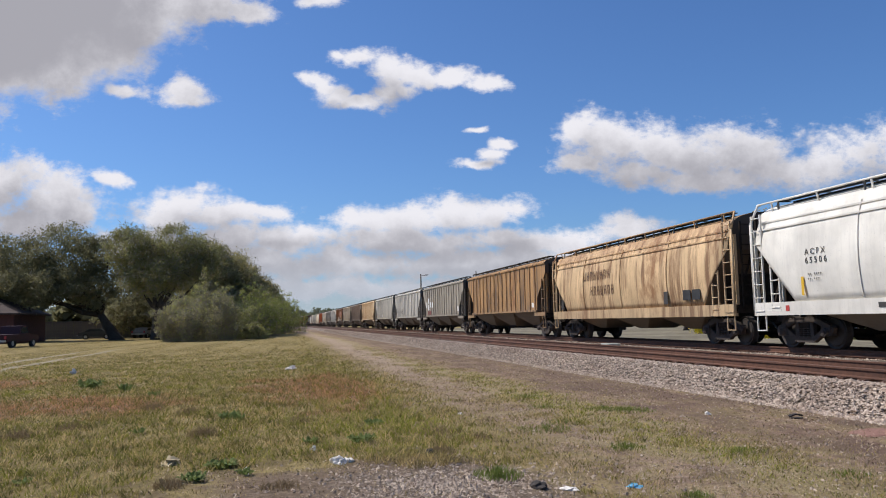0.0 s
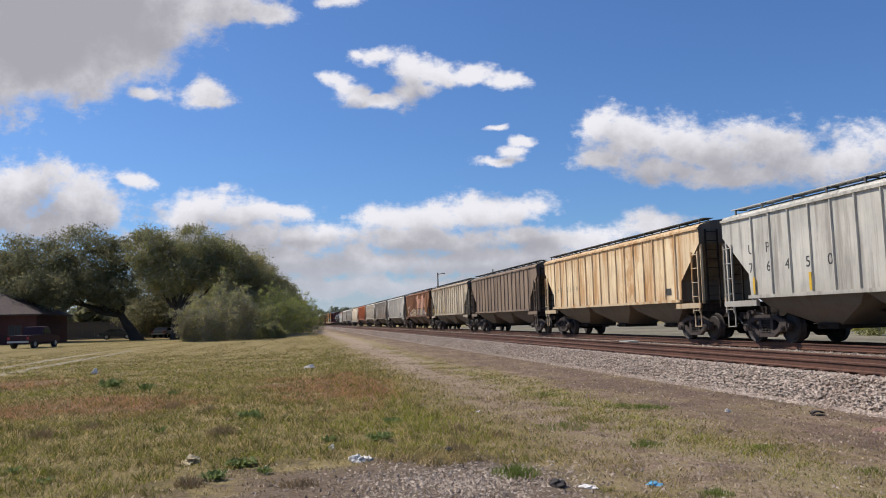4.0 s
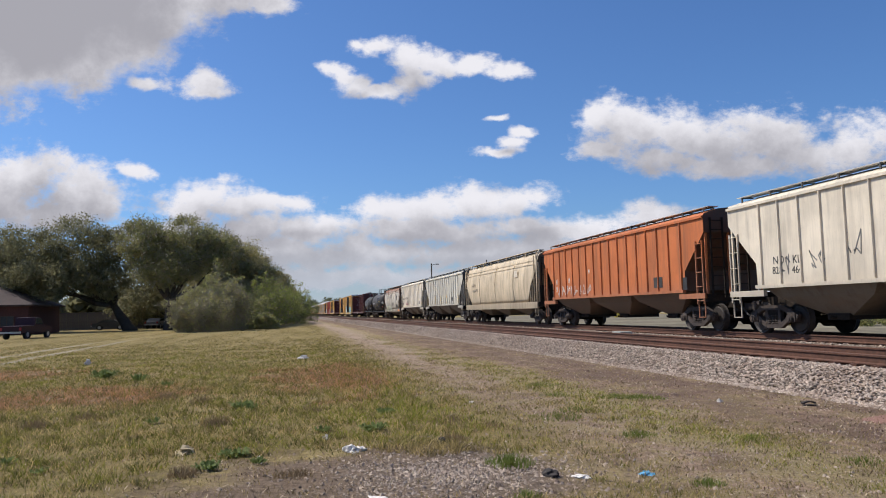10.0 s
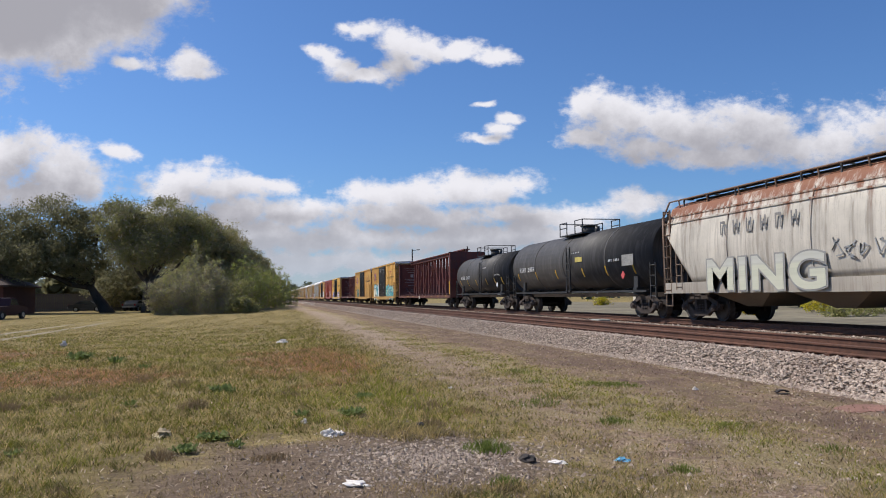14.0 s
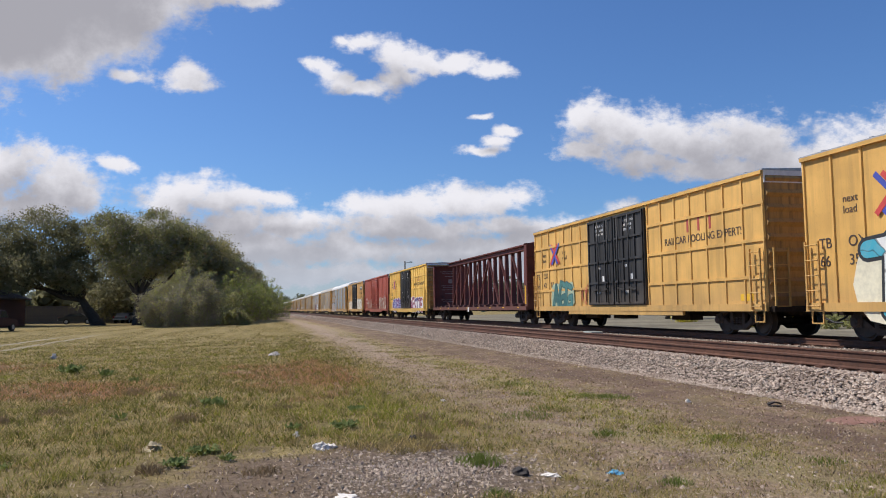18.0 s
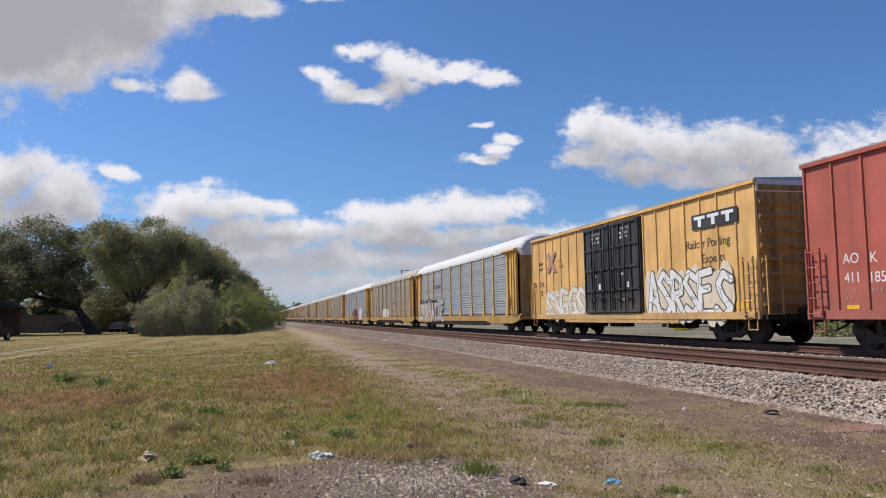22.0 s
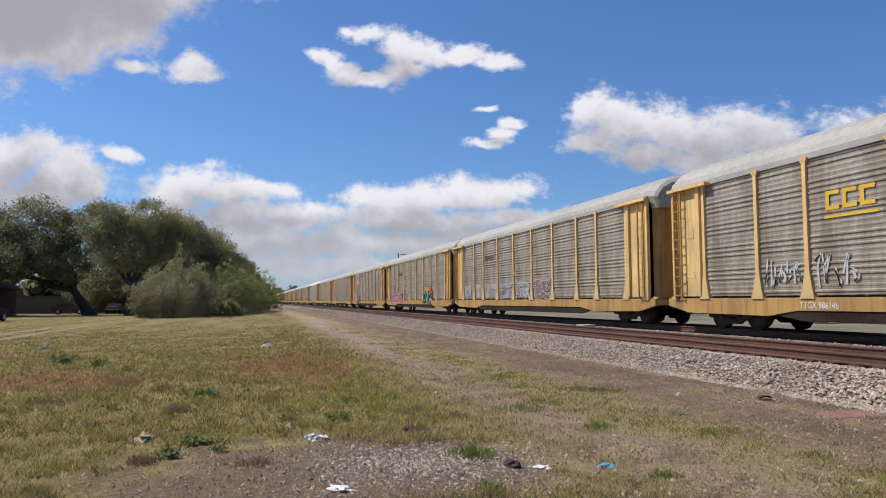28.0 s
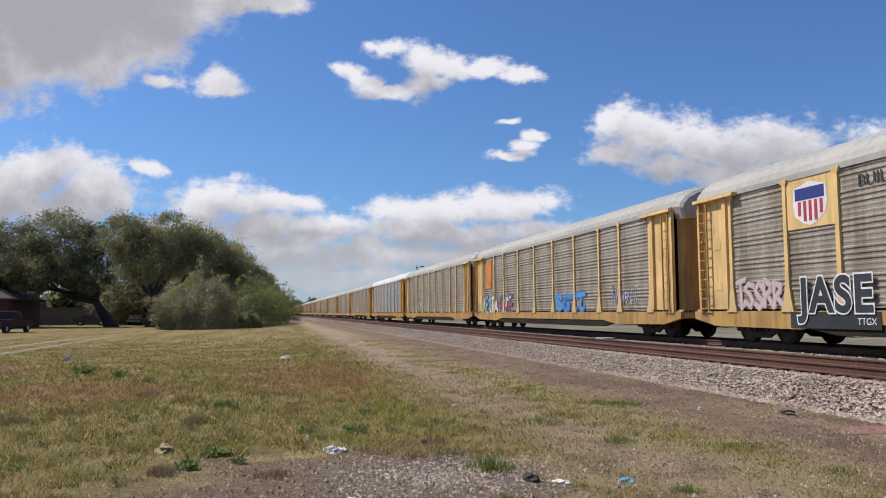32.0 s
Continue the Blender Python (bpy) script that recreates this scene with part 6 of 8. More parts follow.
    if k == 21:
        graffiti(car, 5.15, 0.70, 4.6, 1.75, 3, ((0.75, 0.74, 0.70), (0.74, 0.73, 0.70), (0.06, 0.38, 0.48)), (0.03, 0.03, 0.03), -1.512, 61, (0.72, 0.66, 0.48))
        graffiti(car, -5.55, 0.72, 5.6, 1.45, 5, ((0.06, 0.38, 0.42), (0.12, 0.50, 0.52), (0.30, 0.60, 0.60)), (0.03, 0.05, 0.16), -1.512, 62, (0.50, 0.60, 0.36))
    if k == 22:
        graffiti(car, 5.6, 0.85, 2.4, 1.15, 3, ((0.05, 0.15, 0.14), (0.08, 0.22, 0.20)), (0.05, 0.12, 0.12), -1.512, 63, (0.36, 0.42, 0.28))
        scrawl(car, 3.1, 1.0, 0.8, 0.9, 3, (0.50, 0.14, 0.08), -1.512, 64)
    if k == 24:
        graffiti(car, 4.5, 0.72, 6.0, 1.15, 7, ((0.08, 0.07, 0.24), (0.14, 0.12, 0.34), (0.20, 0.05, 0.20)), (0.60, 0.62, 0.72), -1.512, 65, (0.20, 0.22, 0.44))
        graffiti(car, -5.0, 0.68, 5.4, 1.18, 6, ((0.26, 0.03, 0.06), (0.22, 0.03, 0.08), (0.08, 0.05, 0.16)), (0.66, 0.62, 0.68), -1.512, 66, (0.76, 0.75, 0.74))

RACK_YELLOW = car_paint("rack_yellow_paint", (0.68, 0.42, 0.13), 0.10, 0.2, (0.22, 0.13, 0.05), 0.5)
RACK_DULL = car_paint("rack_dull_yellow_paint", (0.74, 0.52, 0.23), 0.12, 0.18, (0.22, 0.13, 0.05), 0.6)


RACK_SILL = car_paint("grimy_sill_paint", (0.52, 0.305, 0.085), 0.30, 0.4, (0.16, 0.09, 0.045), 0.35)
# Door paint is the rack yellow dimmed, so the end looks shaded.
RACK_DOOR = car_paint("shaded_door_paint", (0.44, 0.27, 0.085), 0.2, 0.4, (0.12, 0.075, 0.04), 0.8)


def screen_paint(name, c, dirt, amount):
    m, n, b = material(name)
    co = n.obj()
    runs = n.noise(n.vec("MULTIPLY", co, (1.5, 1.5, 0.25)), 1.3, 6, 0.65)
    col = n.mix(n.step(n.noise(co, 7, 4), 0.3, 0.7), [v * 0.85 for v in c], [v * 1.12 for v in c])
    col = n.mix(n.math("MULTIPLY", n.step(runs, 0.36, 0.66), amount), col, dirt)
    holes = n.noise(n.vec("MULTIPLY", co, (1, 1.0, 1.0)), 55, 2)
    col = n.mix(n.step(holes, 0.62, 0.70, 0.0, 0.45), col, [v * 0.3 for v in c])
    finish(n, b, col, 0.5, 0.25, n.noise(co, 12, 3), 0.1, 0.01, 0.4)
    return m


SILVER = screen_paint("galvanised_screen", (0.37, 0.385, 0.385), (0.25, 0.25, 0.25), 0.5)
DULL = screen_paint("weathered_screen", (0.395, 0.335, 0.262), (0.205, 0.160, 0.108), 0.85)
ROOF_WHITE = plain("white_rack_roof", (0.58, 0.57, 0.55), 0.6, 0.0, 5.0, 0.08)
ROOF_GREY = plain("grey_rack_roof", (0.37, 0.345, 0.30), 0.6, 0.0, 5.0, 0.15)
silver = autorack((RACK_YELLOW, SILVER, ROOF_WHITE, RACK_DOOR, RACK_SILL), "yellow autorack with bright galvanised screens and white roof")
dull = autorack((RACK_DULL, DULL, ROOF_GREY, RACK_DOOR, RACK_SILL), "yellow autorack with weathered grey-brown screens and grey roof")
XR = -1.475
for k in range(26):
    proto = silver if k in (0, 2, 9) else dull
    car = proto if k in (0, 1) else copy_thing(proto, Matrix.Identity(4))
    CARS.append((car, (JOINTS[27 + k] + JOINTS[28 + k]) / 2 + 0.045))
for k in range(26):
    car = CARS[28 - 1 + k][0]
    if k == 0:
        graffiti(car, 8.0, 0.66, 8.8, 1.45, 9, ((0.56, 0.50, 0.46), (0.46, 0.27, 0.25), (0.54, 0.53, 0.49), (0.32, 0.38, 0.36)), (0.34, 0.31, 0.29), -1.510, 71)
        scrawl(car, 8.6, 2.0, 7.0, 0.35, 6, (0.03, 0.03, 0.035), -1.53, 171, 0.10)
        tagged(car, "yellow autorack with galvanised screens, white roof and long graffiti")
        marks(car, "lettering", M_INK, [(6.5, 3.1, 0.30, "xxxxxxxx", 0.29, -1.460)])
        panel(car, "number_board", M_BLACK, -1.512, 6.55, 3.9, 0.70, 1.0, "black board with white numbers")
        letters(car, "ETTX 703805", 6.4, 0.75, 0.19, M_WHITE, -1.52)
        scrawl(car, -12.1, 1.2, 0.6, 0.9, 4, (0.10, 0.06, 0.03), XR, 172, 0.03)
    if k == 1:
        graffiti(car, 1.9, 1.0, 3.6, 0.78, 5, ((0.72, 0.71, 0.66),), (0.56, 0.54, 0.47), -1.462, 72, (0.70, 0.69, 0.64))
        scrawl(car, 10.3, 1.1, 1.5, 0.5, 3, (0.42, 0.38, 0.31), -1.460, 73, 0.04)
        scrawl(car, 5.3, 1.2, 1.4, 0.5, 4, (0.40, 0.37, 0.30), -1.460, 173, 0.05)
        scrawl(car, -9.7, 1.2, 1.2, 1.0, 4, (0.62, 0.36, 0.36), XR, 174)
        letters(car, "ETTX 711666", 7.3, 0.70, 0.17, M_WHITE, -1.508)
        bm = bmesh.new()
        tube(bm, (XR - 0.006, 12.0, 4.0), (XR - 0.012, 12.0, 4.0), 0.27, 20)
        part("round_emblem", bm, M_WHITE, car, "round white emblem")
    if k == 2:
        graffiti(car, -0.7, 0.70, 3.4, 1.35, 3, ((0.15, 0.03, 0.035), (0.20, 0.05, 0.05)), (0.06, 0.02, 0.025), -1.510, 74, (0.22, 0.05, 0.055))
        graffiti(car, -6.2, 0.72, 3.0, 1.35, 4, ((0.74, 0.74, 0.73),), (0.04, 0.04, 0.05), -1.510, 75, (0.72, 0.72, 0.72))
        scrawl(car, 2.6, 1.1, 2.2, 0.7, 5, (0.07, 0.08, 0.12), -1.460, 76, 0.06)
        scrawl(car, -3.2, 1.1, 1.6, 0.8, 5, (0.50, 0.40, 0.42), -1.460, 176, 0.06)
        scrawl(car, -10.3, 1.3, 1.2, 0.5, 4, (0.08, 0.08, 0.10), -1.460, 77)
        scrawl(car, -12.2, 1.4, 0.5, 1.1, 4, (0.66, 0.40, 0.28), -1.460, 177)
    if k == 3:
        bm = bmesh.new()
        for i in range(3):
            y = 6.3 - i * 0.56
            for a, b2, z0, z1 in ((0, 0.46, 3.5, 3.60), (0, 0.46, 3.12, 3.22), (0, 0.13, 3.22, 3.5)):
                box(bm, -1.462, -1.4604, y - b2, y - a, z0, z1)
        box(bm, -1.462, -1.4604, 4.65, 6.35, 2.92, 2.99)
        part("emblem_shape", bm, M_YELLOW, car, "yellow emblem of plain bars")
        scrawl(car, 8.0, 1.25, 1.5, 0.8, 5, (0.50, 0.49, 0.46), -1.462, 78, 0.06)
        scrawl(car, 6.0, 1.2, 1.5, 0.9, 5, (0.50, 0.49, 0.46), -1.462, 79, 0.06)
        letters(car, "TTGX 986146", 7.3, 0.68, 0.17, M_WHITE, -1.508)
    if k == 4:
        for y, w2, c2, lit in ((10.6, 1.6, 3, (0.50, 0.49, 0.45)), (8.0, 1.4, 3, (0.62, 0.58, 0.44)), (5.4, 2.0, 3, (0.50, 0.46, 0.46)), (2.75, 2.0, 4, (0.46, 0.50, 0.53)), (0.0, 2.0, 4, (0.60, 0.62, 0.62))):
            graffiti(car, y, 1.08, w2, 0.75, c2, ((0.235, 0.220, 0.190), tuple(0.12 + v * 0.5 for v in lit)), tuple(v * 0.92 for v in lit), -1.462, int(80 + y * 3))
        graffiti(car, -3.0, 1.02, 2.8, 0.85, 4, ((0.16, 0.10, 0.10), (0.19, 0.12, 0.11)), (0.46, 0.38, 0.36), -1.462, 86)
        bm = bmesh.new()
        for i in range(4):
            box(bm, -1.462, -1.4604, 5.55, 6.7, 3.34 + i * 0.075, 3.375 + i * 0.075)
        part("emblem_shape", bm, M_INK, car, "black emblem of plain bars")
        marks(car, "stencil", M_INK, [(5.4, 3.30, 0.30, "xx", 0.34, -1.462), (5.7, 3.12, 0.10, "iiiiiiii", 0.12, -1.462), (5.7, 2.96, 0.10, "iiiiiiii", 0.12, -1.462)])
    if k == 5:
        panel(car, "sprayed_ground", paint_of((0.44, 0.09, 0.13)), -1.505, 10.7, 4.9, 0.72, 1.72, "red sprayed ground behind the capitals")
        tag(car, "POSITIVE", 10.4, 0.80, 5.0, 0.78, paint_of((0.10, 0.05, 0.10)), (0.74, 0.70, 0.74), -1.514)
        scrawl(car, 3.4, 1.15, 1.9, 0.5, 5, (0.50, 0.42, 0.42), -1.462, 190, 0.04)
        scrawl(car, -0.6, 1.15, 2.2, 0.5, 5, (0.46, 0.42, 0.40), -1.462, 191, 0.04)
        burst(car, -5.85, 0.66, 3.9, 1.50, -1.510)
        bm = bmesh.new()
        for i in range(4):
            box(bm, -1.462, -1.4604, 5.55, 6.7, 3.34 + i * 0.075, 3.375 + i * 0.075)
        part("emblem_shape", bm, M_INK, car, "black emblem of plain bars")
        marks(car, "stencil", M_INK, [(5.4, 3.30, 0.30, "xx", 0.34, -1.462)])
    if k == 6:
        panel(car, "yellow_board", RACK_DULL, -1.462, 9.0, 7.0, 3.16, 4.52, "yellow emblem board")
        bm = bmesh.new()
        loft(bm, [[(x, 8.62, 4.26), (x, 8.40, 4.30), (x, 8.0, 4.40), (x, 7.60, 4.30), (x, 7.38, 4.26), (x, 7.34, 3.8), (x, 7.42, 3.5), (x, 7.72, 3.30), (x, 8.0, 3.22), (x, 8.28, 3.30), (x, 8.58, 3.5), (x, 8.66, 3.8)] for x in (-1.470, -1.476)])
        part("shield", bm, M_WHITE, car, "white shield emblem")
        bm = bmesh.new()
        box(bm, -1.484, -1.478, 7.44, 8.56, 3.92, 4.24)
        part("shield_head", bm, paint_of((0.03, 0.04, 0.20)), car)
        bm = bmesh.new()
        for i in range(5):
            box(bm, -1.484, -1.478, 7.50 + i * 0.21, 7.61 + i * 0.21, 3.34 if 0 < i < 4 else 3.5, 3.88)
        part("shield_stripes", bm, paint_of((0.45, 0.04, 0.05)), car)
        letters(car, "BUILDING AMERICA", 6.3, 3.95, 0.34, M_INK, -1.462)
        panel(car, "black_spray", M_BLACK, -1.507, 8.9, 5.7, 0.50, 0.93, "black sprayed strip on the sill")
        tag(car, "JASE", 8.45, 0.95, 2.6, 0.90, M_BLACK, (0.72, 0.72, 0.72), -1.540)
        graffiti(car, 10.3, 1.05, 2.2, 0.8, 5, ((0.56, 0.42, 0.40),), (0.46, 0.36, 0.34), -1.462, 93)
        letters(car, "TTGX", 6.45, 0.62, 0.17, M_WHITE, -1.517)
    if k == 7:
        panel(car, "yellow_board", M_ORANGE, -1.462, 10.9, 9.7, 2.5, 4.3, "orange emblem board")
        graffiti(car, 10.0, 0.85, 3.4, 1.1, 5, ((0.70, 0.72, 0.72), (0.20, 0.42, 0.50)), (0.05, 0.06, 0.08), -1.462, 94)
        graffiti(car, 6.6, 0.85, 2.8, 1.1, 4, ((0.36, 0.08, 0.12), (0.66, 0.66, 0.68), (0.10, 0.12, 0.25)), (0.06, 0.05, 0.08), -1.462, 95)
        graffiti(car, -3.6, 1.0, 3.6, 0.8, 4, ((0.06, 0.22, 0.50), (0.08, 0.28, 0.55)), (0.05, 0.16, 0.42), -1.462, 96)
        scrawl(car, -9.4, 1.2, 2.4, 0.9, 6, (0.42, 0.42, 0.58), -1.462, 97, 0.05)
    if k in (8, 10, 11, 13, 15, 18):
        scrawl(car, 5.0 - k % 4, 1.1, 3.2, 0.9, 6, (0.58, 0.56, 0.52), -1.462, 100 + k, 0.06)


# ---- grass and weeds ----
def leaf_material(name, dark, light, thin=0.5):
    m, n, b = material(name)
    g = n.add("ShaderNodeNewGeometry")
    co = n.obj()
    k = n.math("ADD", n.math("MULTIPLY", g.outputs["Random Per Island"], 0.6), n.math("MULTIPLY", n.noise(co, 0.5, 3), 0.4))
    col = n.mix(k, dark, light)
    finish(n, b, col, 0.7, 0.0, None, spec=0.2)
    see = n.add("ShaderNodeBsdfTranslucent")
    n.put(see.inputs[0], col)
    both = n.add("ShaderNodeMixShader")
    both.inputs[0].default_value = thin
    out = n.tree.nodes["Material Output"]
    n.tree.links.new(b.outputs[0], both.inputs[1])
    n.tree.links.new(see.outputs[0], both.inputs[2])
    n.tree.links.new(both.outputs[0], out.inputs[0])
    return m


def grass_material():
    m, n, b = material("grass_blades")
    g = n.add("ShaderNodeNewGeometry")
    co = n.obj()
    mid = n.noise(co, 0.9, 5, 0.65)
    rnd = g.outputs["Random Per Island"]
    x, y, z = n.split(co)
    green = n.mix(rnd, (0.118, 0.122, 0.020), (0.405, 0.395, 0.070))
    fresh = n.mix(rnd, (0.175, 0.190, 0.024), (0.510, 0.510, 0.080))
    straw = n.mix(rnd, (0.220, 0.152, 0.066), (0.620, 0.460, 0.225))
    rust = n.mix(rnd, (0.290, 0.132, 0.066), (0.640, 0.360, 0.195))
    # a fresher verge beside the lane and in broad patches
    lush = n.math("MULTIPLY", n.step(x, -0.6, 1.4), n.step(n.math("ABSOLUTE", n.math("SUBTRACT", y, 15.0)), 3.0, 10.0, 1.0, 0.0))
    lush = n.math("MAXIMUM", lush, n.step(n.noise(co, 0.33, 3), 0.50, 0.66, 0.0, 0.7))
    lush = n.math("MAXIMUM", lush, n.step(x, 2.8, 3.6))
    col = n.mix(lush, green, fresh)
    dry = n.step(n.math("ADD", mid, n.math("MULTIPLY", n.math("SUBTRACT", rnd, 0.5), 0.55)), 0.44, 0.68)
    far = n.step(y, 22.0, 60.0, 0.0, 0.55)
    dry = n.math("MAXIMUM", dry, far)
    dirt_at, bare, strip, soil = lane_masks(n, co, mid)
    patch, core = gravel_patch(n, co, mid)
    thin = n.math("MULTIPLY", n.math("MULTIPLY", dirt_at, n.math("SUBTRACT", 1.0, strip)), n.step(rnd, 0.10, 0.45, 0.35, 0.95))
    dry = n.math("MAXIMUM", dry, n.math("MAXIMUM", thin, n.math("MULTIPLY", patch, 0.85)))
    col = n.mix(dry, col, straw)
    col = n.mix(n.math("MULTIPLY", rusty_patches(n, co, mid), n.step(rnd, 0.15, 0.5)), col, rust)
    clump = n.noise(co, 3.4, 4, 0.6)
    col = n.mix(n.step(clump, 0.36, 0.56, 0.75, 0.0), col, n.mix(rnd, (0.070, 0.066, 0.022), (0.17, 0.14, 0.06)))
    finish(n, b, col, 0.75, 0.0, None, spec=0.15)
    see = n.add("ShaderNodeBsdfTranslucent")
    n.put(see.inputs[0], col)
    both = n.add("ShaderNodeMixShader")
    both.inputs[0].default_value = 0.45
    n.tree.links.new(b.outputs[0], both.inputs[1])
    n.tree.links.new(see.outputs[0], both.inputs[2])
    n.tree.links.new(both.outputs[0], n.tree.nodes["Material Output"].inputs[0])
    return m


def blades(rnd, x, y, z, h, w, lean):
    """Pointed blades as single bent triangles pairs: vertices and faces."""
    n = len(x)
    a = rnd.rand(n) * 6.283
    c, s = np.cos(a) * w / 2, np.sin(a) * w / 2
    d = rnd.rand(n) * 6.283
    l = lean * h * (0.3 + rnd.rand(n))
    lx, ly = np.cos(d) * l, np.sin(d) * l
    v = np.stack([np.stack([x - c, y - s, z - 0.01], 1), np.stack([x + c, y + s, z - 0.01], 1), np.stack([x + lx * 0.4 + c * 0.7, y + ly * 0.4 + s * 0.7, z + h * 0.6], 1),
                  np.stack([x + lx * 0.4 - c * 0.7, y + ly * 0.4 - s * 0.7, z + h * 0.6], 1), np.stack([x + lx, y + ly, z + h], 1)], 1)
    i = (np.arange(n) * 5)[:, None]
    return v.reshape(-1, 3), np.concatenate([i + [0, 1, 2], i + [0, 2, 3], i + [3, 2, 4]], 0)


def value_noise(x, y, f, seed):
    """Smooth random field for patches."""
    r = np.random.RandomState(seed).rand(64, 64)
    u, v = x * f, y * f
    i, j = np.floor(u).astype(int), np.floor(v).astype(int)
    fu, fv = u - i, v - j
    fu, fv = fu * fu * (3 - 2 * fu), fv * fv * (3 - 2 * fv)
    g = lambda a, b: r[a % 64, b % 64]
    return (g(i, j) * (1 - fu) + g(i + 1, j) * fu) * (1 - fv) + (g(i, j + 1) * (1 - fu) + g(i + 1, j + 1) * fu) * fv


def cover(x, y, patch):
    """How much of the ground the grass takes, and how tall it grows there."""
    at = x + 2.2 * (patch - 0.5) - 0.6 * np.clip((y - 30) / 40, 0, 1)
    near = np.clip((26.0 - y) / 12.0, 0, 1)
    lane = 1 / (1 + np.exp(-(at - 2.9) / 0.42))
    worn = np.exp(-((at - 3.9) / 0.75) ** 4)
    strip = np.exp(-((at - 5.0) / 0.75) ** 2)
    thin = 0.38 - 0.30 * worn * (1 - 0.85 * near) + 0.42 * strip
    thin = np.where(at > 6.3, 0.16, thin)
    want = (1 - lane) + lane * thin
    tall = (1 - lane) + lane * (0.30 + 0.35 * strip)
    verge = np.exp(-((at - 2.2) / 0.8) ** 2) * np.clip((y - 9.5) / 2.0, 0, 1)
    soil = np.hypot((x - 0.75) * 0.50, (y - 7.0) * 0.52) + 1.2 * (patch - 0.5)
    core = np.hypot((x - 1.55) * 0.70, (y - 7.2) * 0.66) + 1.2 * (patch - 0.5)
    want = np.where(soil < 0.95, 0.30, want)
    want = np.where(core < 0.85, 0.05, want)
    tall = np.where(soil < 0.95, 0.45, tall) + 0.35 * verge
    rut = x + 0.020 * y
    return np.where(((np.abs(rut + 9.7) < 0.28) | (np.abs(rut + 11.35) < 0.28)) & (y < 60), 0.12, want), tall


def build_grass():
    rnd = np.random.RandomState(11)
    n = 640000
    y = 4.8 * (95.0 / 4.8) ** (rnd.rand(n) ** 0.92)
    left, right = -0.40 * y - 1.2, np.minimum(0.95 * y + 0.5, 8.3)
    x = left + (right - left) * rnd.rand(n)
    patch = 0.50 * value_noise(x, y, 0.7, 1) + 0.32 * value_noise(x, y, 2.6, 2) + 0.18 * value_noise(x, y, 6.0, 3)
    clump = 0.6 * value_noise(x, y, 3.4, 7) + 0.4 * value_noise(x, y, 9.0, 8)
    want, tall = cover(x, y, patch)
    keep = rnd.rand(n) < want * np.clip(0.25 + 0.8 * patch + 1.3 * (clump - 0.5), 0.05, 1.0) * np.clip(1.5 - 0.022 * y, 0.35, 1.0)
    x, y, patch, clump, tall = x[keep], y[keep], patch[keep], clump[keep], tall[keep]
    h = (0.020 + 0.085 * rnd.rand(len(x)) ** 1.8) * (0.25 + 0.6 * patch + 1.0 * clump) * np.clip(1.20 - 0.018 * y, 0.22, 1.0) * tall
    w = (0.0036 + 0.00080 * y) * (0.6 + 0.4 * tall)
    v, f = blades(rnd, x, y, ground_z(x, y), h, w, 1.5)
    # the ground round the camera
    n = 70000
    x, y = -9.0 + 17.2 * rnd.rand(n), -9.0 + 14.2 * rnd.rand(n)
    seen = (y > 4.8) & (x > -0.40 * y - 1.2) & (x < 0.95 * y + 0.5)
    want, tall = cover(x, y, value_noise(x, y, 0.7, 1))
    keep = (rnd.rand(n) < want) & ~seen
    x, y = x[keep], y[keep]
    v2, f2 = blades(rnd, x, y, ground_z(x, y), (0.02 + 0.07 * rnd.rand(len(x)) ** 2.0) * tall[keep], np.full(len(x), 0.008), 1.3)
    v, f = np.concatenate([v, v2]), np.concatenate([f, f2 + len(v)])
    me = pydata("grass", v.tolist(), f.tolist(), grass_material())
    tagged(new("grass", me), "short patchy grass, green, straw and rust coloured", "grass", kind="stuff")


build_grass()


def build_straw():
    """Dead stalks and chips that lie flat on the dirt and between the grass."""
    rnd = np.random.RandomState(17)
    n = 60000
    y = 4.0 * (45.0 / 4.0) ** (rnd.rand(n) ** 0.9)
    left, right = -0.40 * y - 1.0, np.minimum(0.95 * y + 0.5, 8.9)
    x = left + (right - left) * rnd.rand(n)
    keep = rnd.rand(n) < np.where((x > 1.5) | (np.hypot((x - 0.75) * 0.50, (y - 7.0) * 0.52) < 1.1), 0.95, 0.4) * (0.3 + 0.9 * value_noise(x, y, 1.1, 5))
    x, y = x[keep], y[keep]
    n = len(x)
    a = rnd.rand(n) * 6.283
    l, w = (0.007 + 0.018 * rnd.rand(n) ** 1.5) * (1 + 0.03 * y), 0.0016 + 0.0004 * y
    dx, dy, z = np.cos(a), np.sin(a), ground_z(x, y) + 0.006 + 0.01 * rnd.rand(n)
    t = (rnd.rand(n) - 0.5) * 0.03
    v = np.stack([np.stack([x - dx * l - dy * w, y - dy * l + dx * w, z - t], 1), np.stack([x - dx * l + dy * w, y - dy * l - dx * w, z - t], 1), np.stack([x + dx * l + dy * w, y + dy * l - dx * w, z + t], 1), np.stack([x + dx * l - dy * w, y + dy * l + dx * w, z + t], 1)], 1)
    f = (np.arange(n) * 4)[:, None] + np.array([0, 1, 2, 3])
    m, nn, b = material("dead_stalks")
    g = nn.add("ShaderNodeNewGeometry")
    finish(nn, b, nn.mix(nn.math("POWER", g.outputs["Random Per Island"], 1.6), (0.15, 0.10, 0.065), (0.56, 0.44, 0.31)), 0.85, spec=0.1)
    tagged(new("straw", pydata("straw", v.reshape(-1, 3).tolist(), f.tolist(), m)), "dry stalks and chips lying on the dirt", "straw", kind="stuff")


